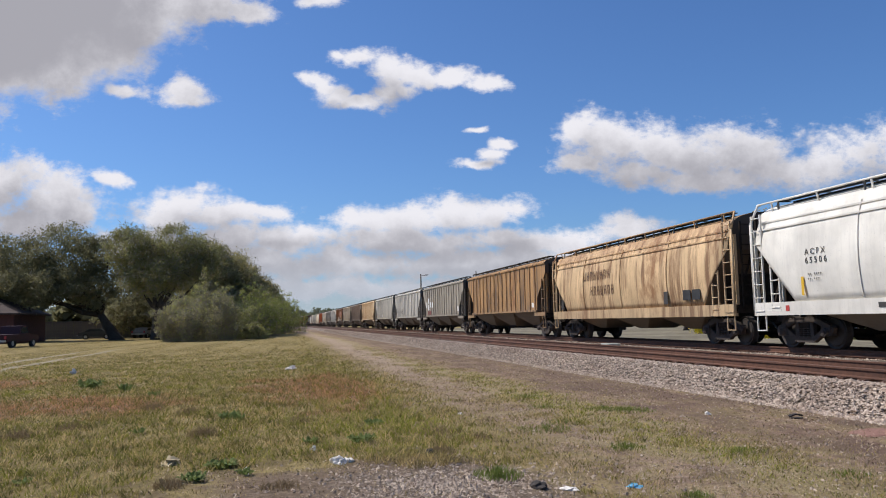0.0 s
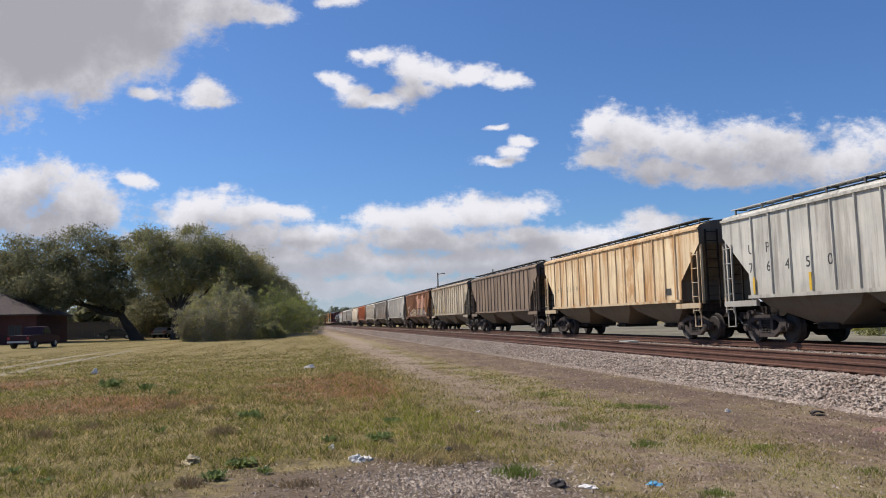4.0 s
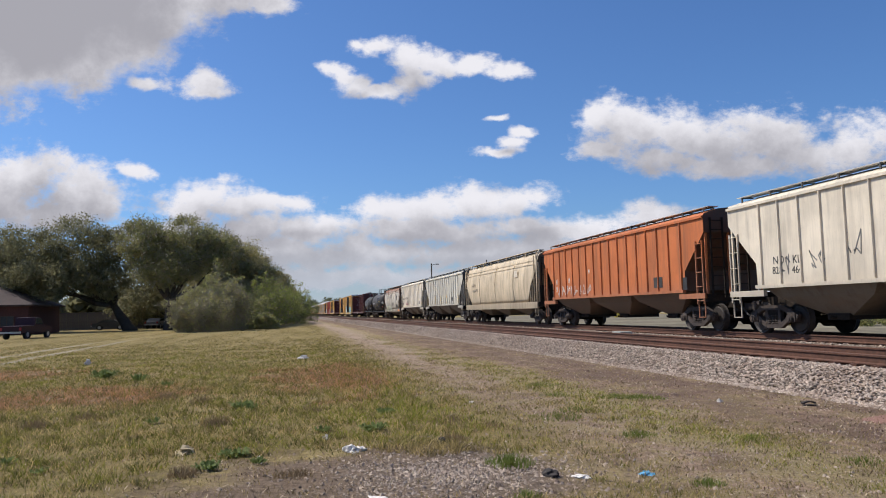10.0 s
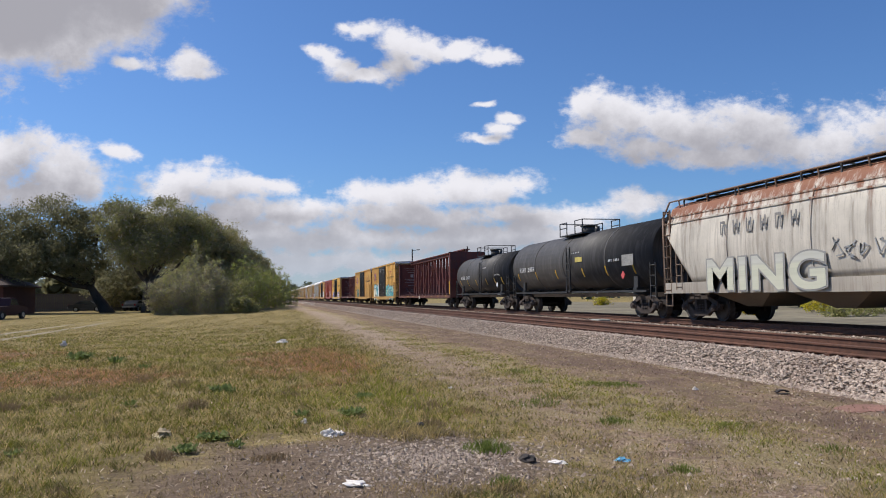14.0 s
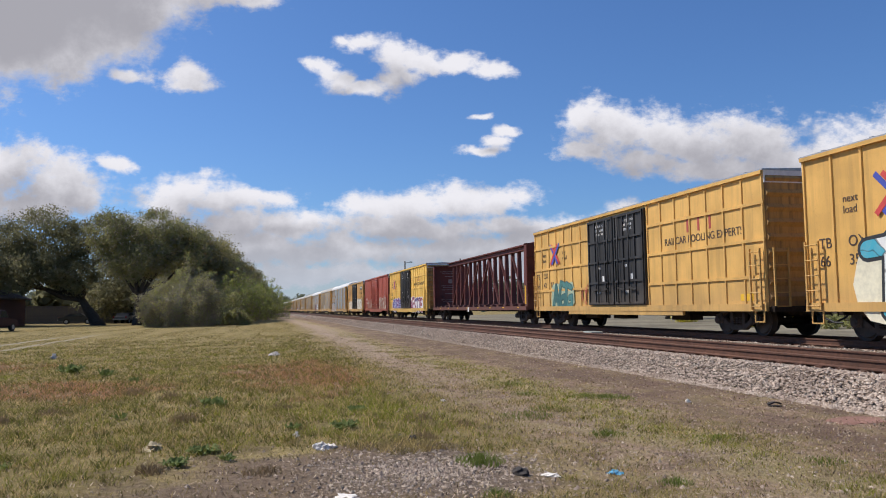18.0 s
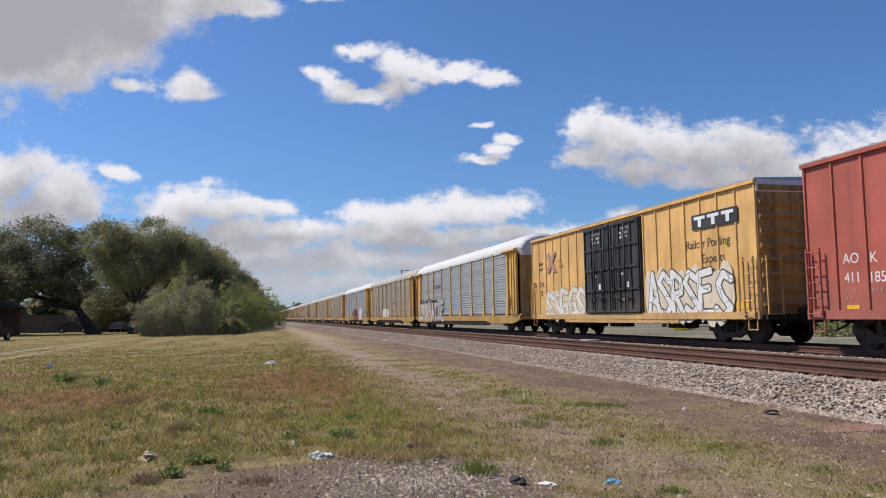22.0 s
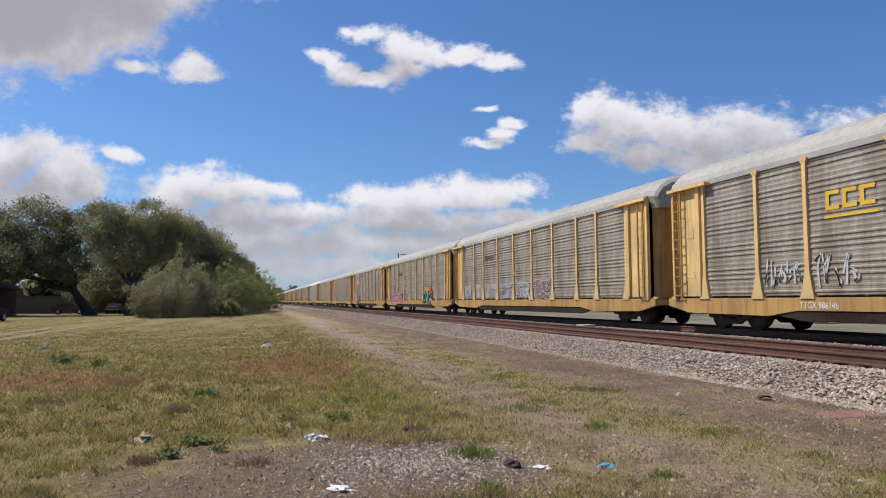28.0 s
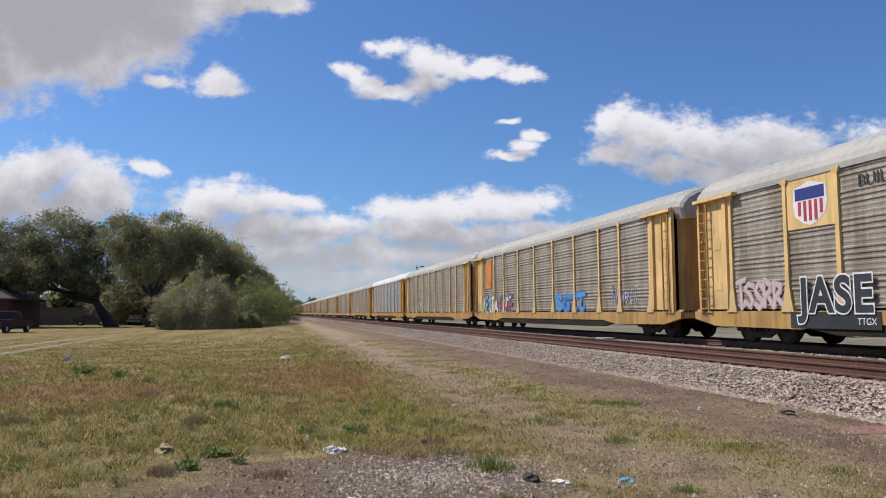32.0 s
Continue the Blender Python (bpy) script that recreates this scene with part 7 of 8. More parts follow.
build_straw()
M_WEED = leaf_material("weed_leaf", (0.110, 0.145, 0.036), (0.250, 0.300, 0.090), 0.3)
M_SHOOT = leaf_material("pale_shoot", (0.12, 0.17, 0.03), (0.23, 0.26, 0.06), 0.3)
M_CANE = leaf_material("dry_cane", (0.18, 0.12, 0.06), (0.34, 0.25, 0.14), 0.2)


def weed(x, y, r, h, n, seed, mat=None, label="low dark green leafy weed in the grass"):
    """A clump of broad leaves that spread from the ground."""
    rnd = random.Random(seed)
    plant = thing("weed", label, "plant", "weeds in the grass", m=pose(x, y, ground_height(x, y)))
    mat = mat or M_WEED
    for k in range(max(3, n // 8)):
        bm = bmesh.new()
        for _ in range(8):
            a, d, hh = rnd.uniform(0, 6.283), r * rnd.random() ** 0.6, h * rnd.uniform(0.4, 1.0)
            ll, ww = r * rnd.uniform(0.28, 0.5), r * rnd.uniform(0.10, 0.18)
            bx, by = d * math.cos(a), d * math.sin(a)
            ux, uy = math.cos(a + rnd.uniform(-0.8, 0.8)), math.sin(a + rnd.uniform(-0.8, 0.8))
            p = [(bx * 0.7, by * 0.7, 0.0), (bx + ux * ll * 0.4 - uy * ww, by + uy * ll * 0.4 + ux * ww, hh * 0.8), (bx + ux * ll, by + uy * ll, hh * 0.75), (bx + ux * ll * 0.4 + uy * ww, by + uy * ll * 0.4 - ux * ww, hh * 0.8)]
            m = bm.verts.new((bx + ux * ll * 0.45, by + uy * ll * 0.45, hh))
            q = [bm.verts.new(v) for v in p]
            for i in range(4):
                bm.faces.new((q[i], q[(i + 1) % 4], m))
        part("leaves", bm, mat, plant)
    return plant


WEEDS = ((-0.77, 13.37, 0.34, 0.24, 56), (-1.95, 11.99, 0.17, 0.16, 32), (1.47, 11.71, 0.26, 0.17, 56), (-0.60, 9.04, 0.30, 0.16, 72), (-0.81, 8.19, 0.26, 0.14, 64), (-0.31, 8.34, 0.16, 0.13, 40),
         (1.07, 9.96, 0.30, 0.18, 56), (0.43, 10.13, 0.20, 0.15, 40), (-0.62, 13.1, 0.22, 0.20, 40), (-3.0, 9.2, 0.20, 0.12, 32), (-2.5, 8.6, 0.18, 0.10, 32), (-4.69, 21.4, 0.55, 0.42, 56), (-3.6, 20.2, 0.40, 0.34, 40), (-2.6, 17.9, 0.24, 0.26, 32))
for i, (x, y, r, h, n) in enumerate(WEEDS):
    weed(x, y, r * 0.50, h * 0.60, n, i)


def tuft(x, y, r, h, n, mat, label, seed):
    """A clump of long thin blades that arch outwards."""
    rnd = np.random.RandomState(seed)
    a, d = rnd.rand(n) * 6.283, r * rnd.rand(n) ** 0.7
    v, f = blades(rnd, d * np.cos(a), d * np.sin(a), np.zeros(n), h * (0.35 + 0.65 * rnd.rand(n)) * (1.1 - 0.6 * d / r), np.full(n, 0.007), 0.8)
    ob = new("grass_tuft", pydata("grass_tuft", v.tolist(), f.tolist(), mat))
    ob.matrix_basis = pose(x, y, ground_height(x, y))
    return tagged(ob, label, "grass tuft", kind="stuff")


GREEN_TUFT, DRY_TUFT = "yellow-green grass tuft on the bare dirt", "brown tuft of dead grass"
for i, (x, y, r, h, n) in enumerate(((5.69, 11.83, 0.42, 0.10, 420), (5.35, 12.1, 0.34, 0.09, 300), (3.68, 10.34, 0.40, 0.08, 320), (4.2, 10.9, 0.36, 0.08, 260), (2.13, 7.41, 0.26, 0.14, 420), (4.05, 8.56, 0.22, 0.11, 260), (3.56, 6.18, 0.16, 0.09, 200),
                                     (5.13, 7.9, 0.30, 0.07, 220), (5.35, 6.5, 0.24, 0.07, 180), (1.9, 6.1, 0.14, 0.10, 160), (4.6, 12.9, 0.34, 0.08, 240), (4.9, 14.6, 0.38, 0.09, 240), (1.6, 5.6, 0.22, 0.10, 200))):
    tuft(x, y, r, h, n, M_SHOOT, GREEN_TUFT, 50 + i)
for i, (x, y, r, h, n) in enumerate(((-3.56, 12.02, 0.24, 0.22, 300), (-1.01, 7.93, 0.16, 0.16, 220), (-1.01, 11.41, 0.24, 0.22, 260), (-3.0, 12.6, 0.22, 0.18, 220), (-1.5, 14.4, 0.24, 0.2, 220), (0.05, 7.6, 0.20, 0.10, 200), (1.9, 9.0, 0.18, 0.14, 200),
                                     (-2.3, 15.5, 0.3, 0.22, 240), (0.3, 12.6, 0.2, 0.16, 180), (2.6, 9.9, 0.30, 0.12, 260), (2.2, 10.6, 0.34, 0.12, 260), (-1.6, 6.6, 0.2, 0.12, 200))):
    tuft(x, y, r, h, n, M_CANE, DRY_TUFT, 70 + i)


# ---- litter ----
def lump(name, label, category, x, y, r, h, mat, seed, crumple=0.5):
    bm = bmesh.new()
    bmesh.ops.create_icosphere(bm, subdivisions=3, radius=1.0)
    rnd = random.Random(seed)
    off = rnd.uniform(0, 50)
    for v in bm.verts:
        k = 1 + crumple * (noise.noise((v.co.x * 1.7 + off, v.co.y * 1.7, v.co.z * 1.7)) + 0.5 * noise.noise((v.co.x * 4 + off, v.co.y * 4, v.co.z * 4)))
        v.co = Vector((v.co.x * r * k, v.co.y * r * 0.7 * k, max(-0.25, v.co.z) * h * k))
    ob = new(name, mesh_of(name, bm, mat))
    ob.matrix_basis = pose(x, y, ground_height(x, y) + 0.2 * h, 0, 0, rnd.uniform(0, 180))
    return tagged(ob, label, category)


M_PAPER = plain("dirty_white_cloth", (0.76, 0.70, 0.63), 0.8, 0.0, 20.0, 0.15, 0.4)
M_CLOD = plain("dark_clod", (0.050, 0.040, 0.034), 0.9, 0.0, 20.0, 0.4, 0.5)
for i, a in enumerate(((0.70, 8.79, 0.10, 0.06), (0.80, 8.80, 0.08, 0.04), (0.5, 26.6, 0.16, 0.10), (-6.7, 28.2, 0.10, 0.12), (0.71, 6.39, 0.10, 0.022), (0.45, 9.65, 0.05, 0.05), (-0.30, 8.40, 0.035, 0.05), (2.62, 6.75, 0.07, 0.02), (-7.7, 21.0, 0.10, 0.08), (6.6, 11.0, 0.05, 0.03), (3.0, 12.6, 0.05, 0.03))):
    lump("scrap", "crumpled dirty white scrap lying on the ground", "litter", *a, M_PAPER, 60 + i, 0.9)
lump("plastic_scrap", "crumpled light blue plastic scrap on the dirt", "litter", 3.26, 6.75, 0.07, 0.03, plain("blue_plastic", (0.10, 0.34, 0.52), 0.4), 71, 0.9)
lump("dirt_clod", "dark clod of earth on the bare ground", "clod", 2.36, 6.85, 0.09, 0.05, M_CLOD, 72)
lump("dirt_clod", "small dark clod of earth by the ballast", "clod", 1.75, 8.9, 0.08, 0.05, M_CLOD, 73)
lump("stone", "pale broken stone lying in the grass", "stone", -1.17, 9.41, 0.13, 0.06, plain("pale_stone", (0.44, 0.35, 0.21), 0.9, 0.0, 16.0, 0.3), 74, 0.8)


def tyre_scrap(x, y):
    """A curved strip of black rubber."""
    t = thing("rubber_scrap", "curved scrap of black rubber beside the ballast", "litter", m=pose(x, y, ground_height(x, y)))
    bm = bmesh.new()
    rings = []
    for k in range(9):
        a = radians(-60 + k * 15)
        rings.append([(0.20 * math.sin(a), -0.05, 0.02 + 0.12 * math.cos(a)), (0.20 * math.sin(a), 0.06, 0.02 + 0.12 * math.cos(a)), (0.17 * math.sin(a), 0.06, 0.0 + 0.10 * math.cos(a)), (0.17 * math.sin(a), -0.05, 0.10 * math.cos(a))])
    loft(bm, rings)
    part("rubber_strip", bm, M_CLOD, t)
    bm = bmesh.new()
    box(bm, -0.16, 0.12, -0.12, 0.02, 0.0, 0.035)
    part("rubber_base", bm, M_CLOD, t)
    return t


tyre_scrap(7.57, 10.2).scale = (0.62, 0.62, 0.5)
lump("clay_patch", "reddish clay heap at the edge of the lane", "clod", 7.6, 8.6, 0.42, 0.012, plain("red_clay", (0.25, 0.13, 0.095), 0.95, 0.0, 14.0, 0.25, 0.4), 90, 0.4)


def switch_machine(x, y):
    t = thing("switch_machine", "pale grey track switch machine beside the rails", "switch machine", m=pose(x, y, RAIL - 0.26))
    pale = plain("pale_machine_paint", (0.30, 0.31, 0.27), 0.6, 0.0, 10.0, 0.25)
    for name, dims in (("base_plate", (-0.35, 0.35, -1.1, 1.1, -0.02, 0.05)), ("motor_case", (-0.25, 0.25, -0.9, -0.1, 0.05, 0.20)), ("gear_case", (-0.25, 0.25, 0.0, 0.85, 0.05, 0.14))):
        bm = bmesh.new()
        box(bm, *dims)
        bmesh.ops.bevel(bm, geom=bm.edges[:], offset=0.02, segments=1, affect="EDGES")
        part(name, bm, pale if name != "base_plate" else M_TIE, t)
    bm = bmesh.new()
    tube(bm, (-1.6, 0.3, 0.14), (0.2, 0.3, 0.14), 0.03, 8)
    part("throw_rod", bm, M_RAIL, t)


switch_machine(13.0, 29.0)

# ---- trees ----
M_BARK = plain("dark_bark", (0.060, 0.048, 0.038), 0.95, 0.0, 6.0, 0.4, 0.6)
M_TWIG = plain("grey_twigs", (0.31, 0.262, 0.175), 0.9, 0.0, 6.0, 0.3)
M_OAK = leaf_material("oak_leaves", (0.170, 0.160, 0.082), (0.285, 0.268, 0.142))
M_OAK2 = leaf_material("spring_oak_leaves", (0.210, 0.205, 0.085), (0.335, 0.325, 0.135))
M_SCRUB = leaf_material("scrub_leaves", (0.285, 0.285, 0.105), (0.48, 0.46, 0.19))
M_SCRUB2 = leaf_material("olive_scrub_leaves", (0.245, 0.250, 0.085), (0.42, 0.415, 0.155))
M_FRESH = leaf_material("fresh_green_leaves", (0.220, 0.255, 0.065), (0.41, 0.44, 0.125))
M_VINE = leaf_material("vine_leaves", (0.275, 0.250, 0.105), (0.46, 0.41, 0.185))
# These two leaf colours are paler and greyer to hold the distance haze.
M_MOSS = leaf_material("mossy_oak_leaves", (0.25, 0.235, 0.16), (0.46, 0.43, 0.31))
M_FAR = leaf_material("far_woods", (0.15, 0.165, 0.105), (0.27, 0.28, 0.185))


def leaf_cloud(rnd, clumps, per, size, slim=0.55):
    """Small leaf sprays round many clump centres."""
    c = np.array(clumps)
    n = len(c) * per
    who = np.repeat(np.arange(len(c)), per)
    d = rnd.normal(size=(n, 3))
    d /= np.linalg.norm(d, axis=1)[:, None]
    p = c[who, :3] + d * (c[who, 3] * rnd.rand(n) ** 0.45)[:, None] * np.array([1, 1, 0.72])
    a = rnd.normal(size=(n, 3))
    a /= np.linalg.norm(a, axis=1)[:, None]
    b = np.cross(a, d + 0.3)
    b /= np.linalg.norm(b, axis=1)[:, None] + 1e-6
    s = (size * (0.5 + rnd.rand(n)))[:, None]
    v = np.stack([p - a * s, p + b * s * slim, p + a * s, p - b * s * slim], 1)
    f = (np.arange(n) * 4)[:, None] + np.array([0, 1, 2, 3])
    return v.reshape(-1, 3), f


def tree(x, y, h, blobs, mat, label, seed, clumps=120, per=110, size=0.16, trunk=0.45, lean=0.0, name="tree", twigs=0):
    """Tapered trunk, forking limbs and a crown of leaf sprays; blobs: crown lobes (dx, dy, z, rx, rz)."""
    rnd = np.random.RandomState(seed)
    t = thing(name, label, "tree", m=pose(x, y, 0))
    bm = bmesh.new()
    fork = h * 0.26
    rings = []
    for k in range(6):
        z = fork * k / 5
        r = trunk * (1.35 - 0.55 * k / 5 + (0.35 if k == 0 else 0))
        rings.append([(lean * z + r * math.cos(q * 0.785) * (1 + 0.12 * math.sin(3 * q + k)), r * math.sin(q * 0.785), z) for q in range(8)])
    loft(bm, rings, smooth=True)
    part("trunk", bm, M_BARK, t)
    centres = []
    for dx, dy, z, rx, rz in blobs:
        k = max(6, int(clumps * rx * rx / sum(b[3] ** 2 for b in blobs)))
        for _ in range(k):
            d = rnd.normal(size=3)
            d /= np.linalg.norm(d)
            q = 0.30 + 0.66 * rnd.rand() ** 0.6
            centres.append((dx + d[0] * rx * q, dy + d[1] * rx * q, max(0.8, z + d[2] * rz * q), (0.20 + 0.20 * rnd.rand()) * min(rx, 5.0)))
    for dx, dy, z, rx, rz in blobs:
        for q in range(2):
            bm = bmesh.new()
            end = np.array((dx + rnd.uniform(-0.5, 0.5) * rx, dy + rnd.uniform(-0.5, 0.5) * rx, z + rz * rnd.uniform(-0.1, 0.5)))
            start = np.array((lean * fork, 0, fork * 0.93))
            mid = (start + end) / 2 + np.array((rnd.uniform(-1, 1), rnd.uniform(-1, 1), -0.10 * h * rnd.rand()))
            pts = [start, (start + mid) / 2 + rnd.uniform(-0.3, 0.3, 3), mid, (mid + end) / 2 + rnd.uniform(-0.4, 0.4, 3), end]
            rr = [trunk * 0.55, trunk * 0.42, trunk * 0.30, trunk * 0.18, trunk * 0.06]
            for a, b2, r1, r2 in zip(pts, pts[1:], rr, rr[1:]):
                tube(bm, a, b2, r1, 7, r2)
            for _ in range(7):
                a = pts[rnd.randint(2, 5)]
                c = centres[rnd.randint(len(centres))]
                if np.linalg.norm(np.array(c[:3]) - a) < rx * 1.4:
                    tube(bm, a, c[:3], trunk * 0.10, 5, 0.02)
            part("limb", bm, M_BARK, t)
    v, f = leaf_cloud(rnd, centres, per, size)
    part("crown", pydata("crown", v.tolist(), f.tolist(), mat), None, t)
    if twigs:
        v, f = leaf_cloud(rnd, [(a, b2, c, r * 1.25) for a, b2, c, r in centres], twigs, 0.36, 0.055)
        tagged(part("twig_spray", pydata("twig_spray", v.tolist(), f.tolist(), M_TWIG), None, t), "bare grey-brown twigs", kind="stuff")
    return t


OAK = "broad dark live oak with a dense uneven crown"
tree(-18.0, 119, 12, ((0, 0, 6.2, 7.0, 4.2), (-1, -1, 3.4, 6.5, 2.4)), M_OAK, "oak with bare twigs behind the parked cars", 7, 220, 70, 0.18, 0.5, twigs=30)
VINED = "oak overgrown with brownish vines and bare twigs"
tree(-19.5, 103, 13, ((-11.5, 0, 9.6, 5.2, 4.2), (-6.0, 0, 10.4, 5.0, 4.0), (-8.5, -2, 6.6, 5.8, 2.6), (-1.8, 0, 9.8, 3.6, 3.6), (-15.0, 1, 8.0, 4.6, 3.6), (-2.5, -2, 6.2, 3.8, 2.6)), M_OAK, OAK, 1, 380, 190, 0.125, 0.6, -0.6, twigs=16)
tree(-13.9, 97, 13.5, ((-2.6, 0, 10.4, 3.6, 3.3), (1.8, 0, 10.6, 4.0, 3.2), (0.2, -1, 7.4, 4.2, 2.2), (4.6, 1, 9.4, 3.6, 3.2)), M_OAK2, "tall live oak with lighter spring foliage and bare twigs", 2, 300, 140, 0.115, 0.5, twigs=50)
tree(-42, 112, 13, ((-4, 0, 8.5, 6, 4.0), (4, 0, 8.6, 6, 4.2), (0, -2, 6.0, 5.5, 2.6)), M_OAK, OAK, 3, 200, 80, 0.20, 0.6)
tree(-7.4, 108, 13, ((-3.0, 0, 9.4, 4.2, 4.4), (0.8, 0, 8.2, 3.8, 4.0), (-1.5, -1, 4.8, 5.2, 3.4), (3.2, 0, 5.6, 3.2, 3.2)), M_VINE, VINED, 4, 380, 140, 0.115, 0.45, twigs=46)
tree(-3.0, 120, 11, ((-3.2, 0, 8.4, 3.8, 3.8), (0.2, 0, 6.4, 3.0, 3.2), (-0.6, 0, 3.2, 3.6, 2.6)), M_VINE, VINED, 5, 260, 130, 0.12, 0.4, twigs=40)
tree(-0.2, 138, 9, ((-1.8, 0, 6.0, 2.8, 2.8), (0.6, 1, 4.4, 2.4, 2.4), (1.6, 4, 2.6, 2.2, 2.0)), M_OAK2, "slender green tree at the end of the thicket", 6, 200, 120, 0.15, 0.3)
tree(-58, 125, 12, ((0, 0, 7.2, 8.5, 4.4),), M_OAK, OAK, 8, 120, 80, 0.22, 0.5)


def shrub(x, y, r, h, mat, label, seed, stems=34, leaves=230, size=0.085, twigs=0):
    """Many thin stems that fan out of the ground, with leaf sprays along them."""
    rnd = np.random.RandomState(seed)
    t = thing("bush", label, "bush", "bushes along the thicket", m=pose(x, y, 0))
    sprays = []
    for k in range(stems):
        bm = bmesh.new()
        a, q = rnd.rand() * 6.283, rnd.rand() ** 0.55
        foot = np.array((math.cos(a) * r * q * 0.72, math.sin(a) * r * q * 0.72, -0.05))
        tall = h * (1.10 - 0.50 * q) * rnd.uniform(0.50, 1.12)
        tip = np.array((math.cos(a) * r * q * rnd.uniform(0.85, 1.25) + rnd.uniform(-0.4, 0.4), math.sin(a) * r * q * 1.1 + rnd.uniform(-0.4, 0.4), tall))
        mid = (foot + tip) / 2 + np.array((rnd.uniform(-0.3, 0.3), rnd.uniform(-0.3, 0.3), 0.12 * tall))
        tube(bm, foot, mid, 0.035, 5, 0.024)
        tube(bm, mid, tip, 0.024, 5, 0.008)
        for f in np.linspace(0.12, 1.0, 9):
            p = foot + (mid - foot) * f * 2 if f < 0.5 else mid + (tip - mid) * (f * 2 - 1)
            p = p + rnd.normal(size=3) * 0.22
            sprays.append((p[0], p[1], max(0.15, p[2]), rnd.uniform(0.22, 0.50) * (0.6 + 0.12 * h)))
            if rnd.rand() < 0.5:
                tube(bm, foot + (tip - foot) * max(0.1, f - 0.15), sprays[-1][:3], 0.012, 4, 0.005)
        part("stem", bm, M_TWIG, t)
    v, f = leaf_cloud(rnd, sprays, max(10, leaves // 9), size)
    part("foliage", pydata("foliage", v.tolist(), f.tolist(), mat), None, t)
    if twigs:
        v, f = leaf_cloud(rnd, [(a, b2, c, q * 1.3) for a, b2, c, q in sprays], twigs, 0.30, 0.05)
        tagged(part("twig_spray", pydata("twig_spray", v.tolist(), f.tolist(), M_TWIG), None, t), "bare grey-brown twigs", kind="stuff")


SCRUB = "wispy grey-green scrub bush at the edge of the grass"
GREEN = "fresh green bush at the edge of the grass"
for i, (x, y, r, h, m, words) in enumerate(((-9.0, 80, 2.5, 4.6, M_SCRUB, SCRUB), (-6.4, 82, 2.7, 5.8, M_SCRUB, SCRUB), (-4.6, 90, 2.8, 5.2, M_SCRUB2, SCRUB),
                                            (-7.6, 88, 3.2, 6.8, M_SCRUB2, SCRUB), (-3.0, 100, 3.0, 7.0, M_FRESH, GREEN), (-1.2, 112, 3.2, 7.2, M_FRESH, GREEN), (0.6, 124, 3.4, 7.4, M_FRESH, GREEN), (2.4, 140, 3.2, 6.2, M_FRESH, "green bush by the railway"), (-2.6, 86, 1.4, 1.8, M_SCRUB2, "low scrub at the edge of the grass"))):
    shrub(x, y, r, h, m, words, 20 + i, leaves=120 if m is M_SCRUB else 230, size=0.09, twigs=24 if m is M_SCRUB else 8)
tree(49, 62, 11, ((-4, 0, 7.4, 4.6, 3.4), (3, 0, 7.6, 5.0, 3.6), (0, 0, 5.0, 5.5, 3.0), (6, 2, 5.0, 4.5, 3.0)), M_MOSS, "oak hung with grey moss beyond the tracks", 40, 260, 110, 0.14, 0.45)
tree(62, 74, 9, ((-2, 0, 5.6, 4.5, 3.4), (4, 0, 5.0, 4.0, 3.0)), M_OAK2, "rounded tree beyond the pale lot", 41, 120, 110, 0.17, 0.35)
tree(43, 75, 7, ((0, 0, 4.2, 3.0, 2.6),), M_FRESH, "small green tree beyond the pale lot", 42, 60, 110, 0.15, 0.2)


def woods(name, label, spots, mat, seed, per=40):
    rnd = np.random.RandomState(seed)
    clumps = []
    for x, y, r, h in spots:
        for _ in range(16):
            d = rnd.normal(size=3)
            d /= np.linalg.norm(d)
            clumps.append((x + d[0] * r * 0.8, y + d[1] * r * 0.8, max(1.0, h * 0.52 + d[2] * h * 0.45), r * 0.5))
    v, f = leaf_cloud(rnd, clumps, per, 0.9)
    tagged(new(name, pydata(name, v.tolist(), f.tolist(), mat)), label, "woods", kind="stuff")


rr = random.Random(8)
woods("far_woods", "distant dark green tree line along the railway", [(x + rr.uniform(-2, 2), y, rr.uniform(5, 8), rr.uniform(8, 13)) for x, y in [(10 + k * 3.2, 600 + 8 * (k % 3)) for k in range(17)] + [(36 + k * 8, 600 + 14 * (k % 5)) for k in range(30)]], M_FAR, 3)
woods("far_woods", "distant tree line past the bush", [(-6 - k * 9 + rr.uniform(-3, 3), 330 + 30 * (k % 4), rr.uniform(5, 7), rr.uniform(9, 13)) for k in range(22)], M_FAR, 4)
woods("far_woods", "dense dark trees behind the fence", [(-80 + k * 4.6, 140 + rr.uniform(-5, 5), rr.uniform(2.5, 3.5), rr.uniform(5.0, 7.0)) for k in range(17)], M_OAK, 7, 60)
woods("far_woods", "tree line beyond the pale lot", [(85 + k * 9 + rr.uniform(-3, 3), 190 - k * 7 + rr.uniform(-8, 8), rr.uniform(4, 7), rr.uniform(6, 11)) for k in range(26)], M_FAR, 5)
woods("far_woods", "tree line beyond the pale lot", [(70 + k * 10, 240 + rr.uniform(-10, 10), rr.uniform(5, 7), rr.uniform(8, 12)) for k in range(20)], M_FAR, 6)


# ---- beyond the tracks ----
def lot():
    bm = bmesh.new()
    loft(bm, [[(24, y, -0.2), (58, y, -0.2), (58, y, 0.006), (24, y, 0.006)] for y in (-60, 150)])
    tagged(new("pavement", mesh_of("pavement", bm, plain("pale_lot", (0.19, 0.165, 0.115), 0.95, 0.0, 1.2, 0.45, 0.3, 0.1))), "pale sandy lot beyond the railway", "pavement", kind="structure")


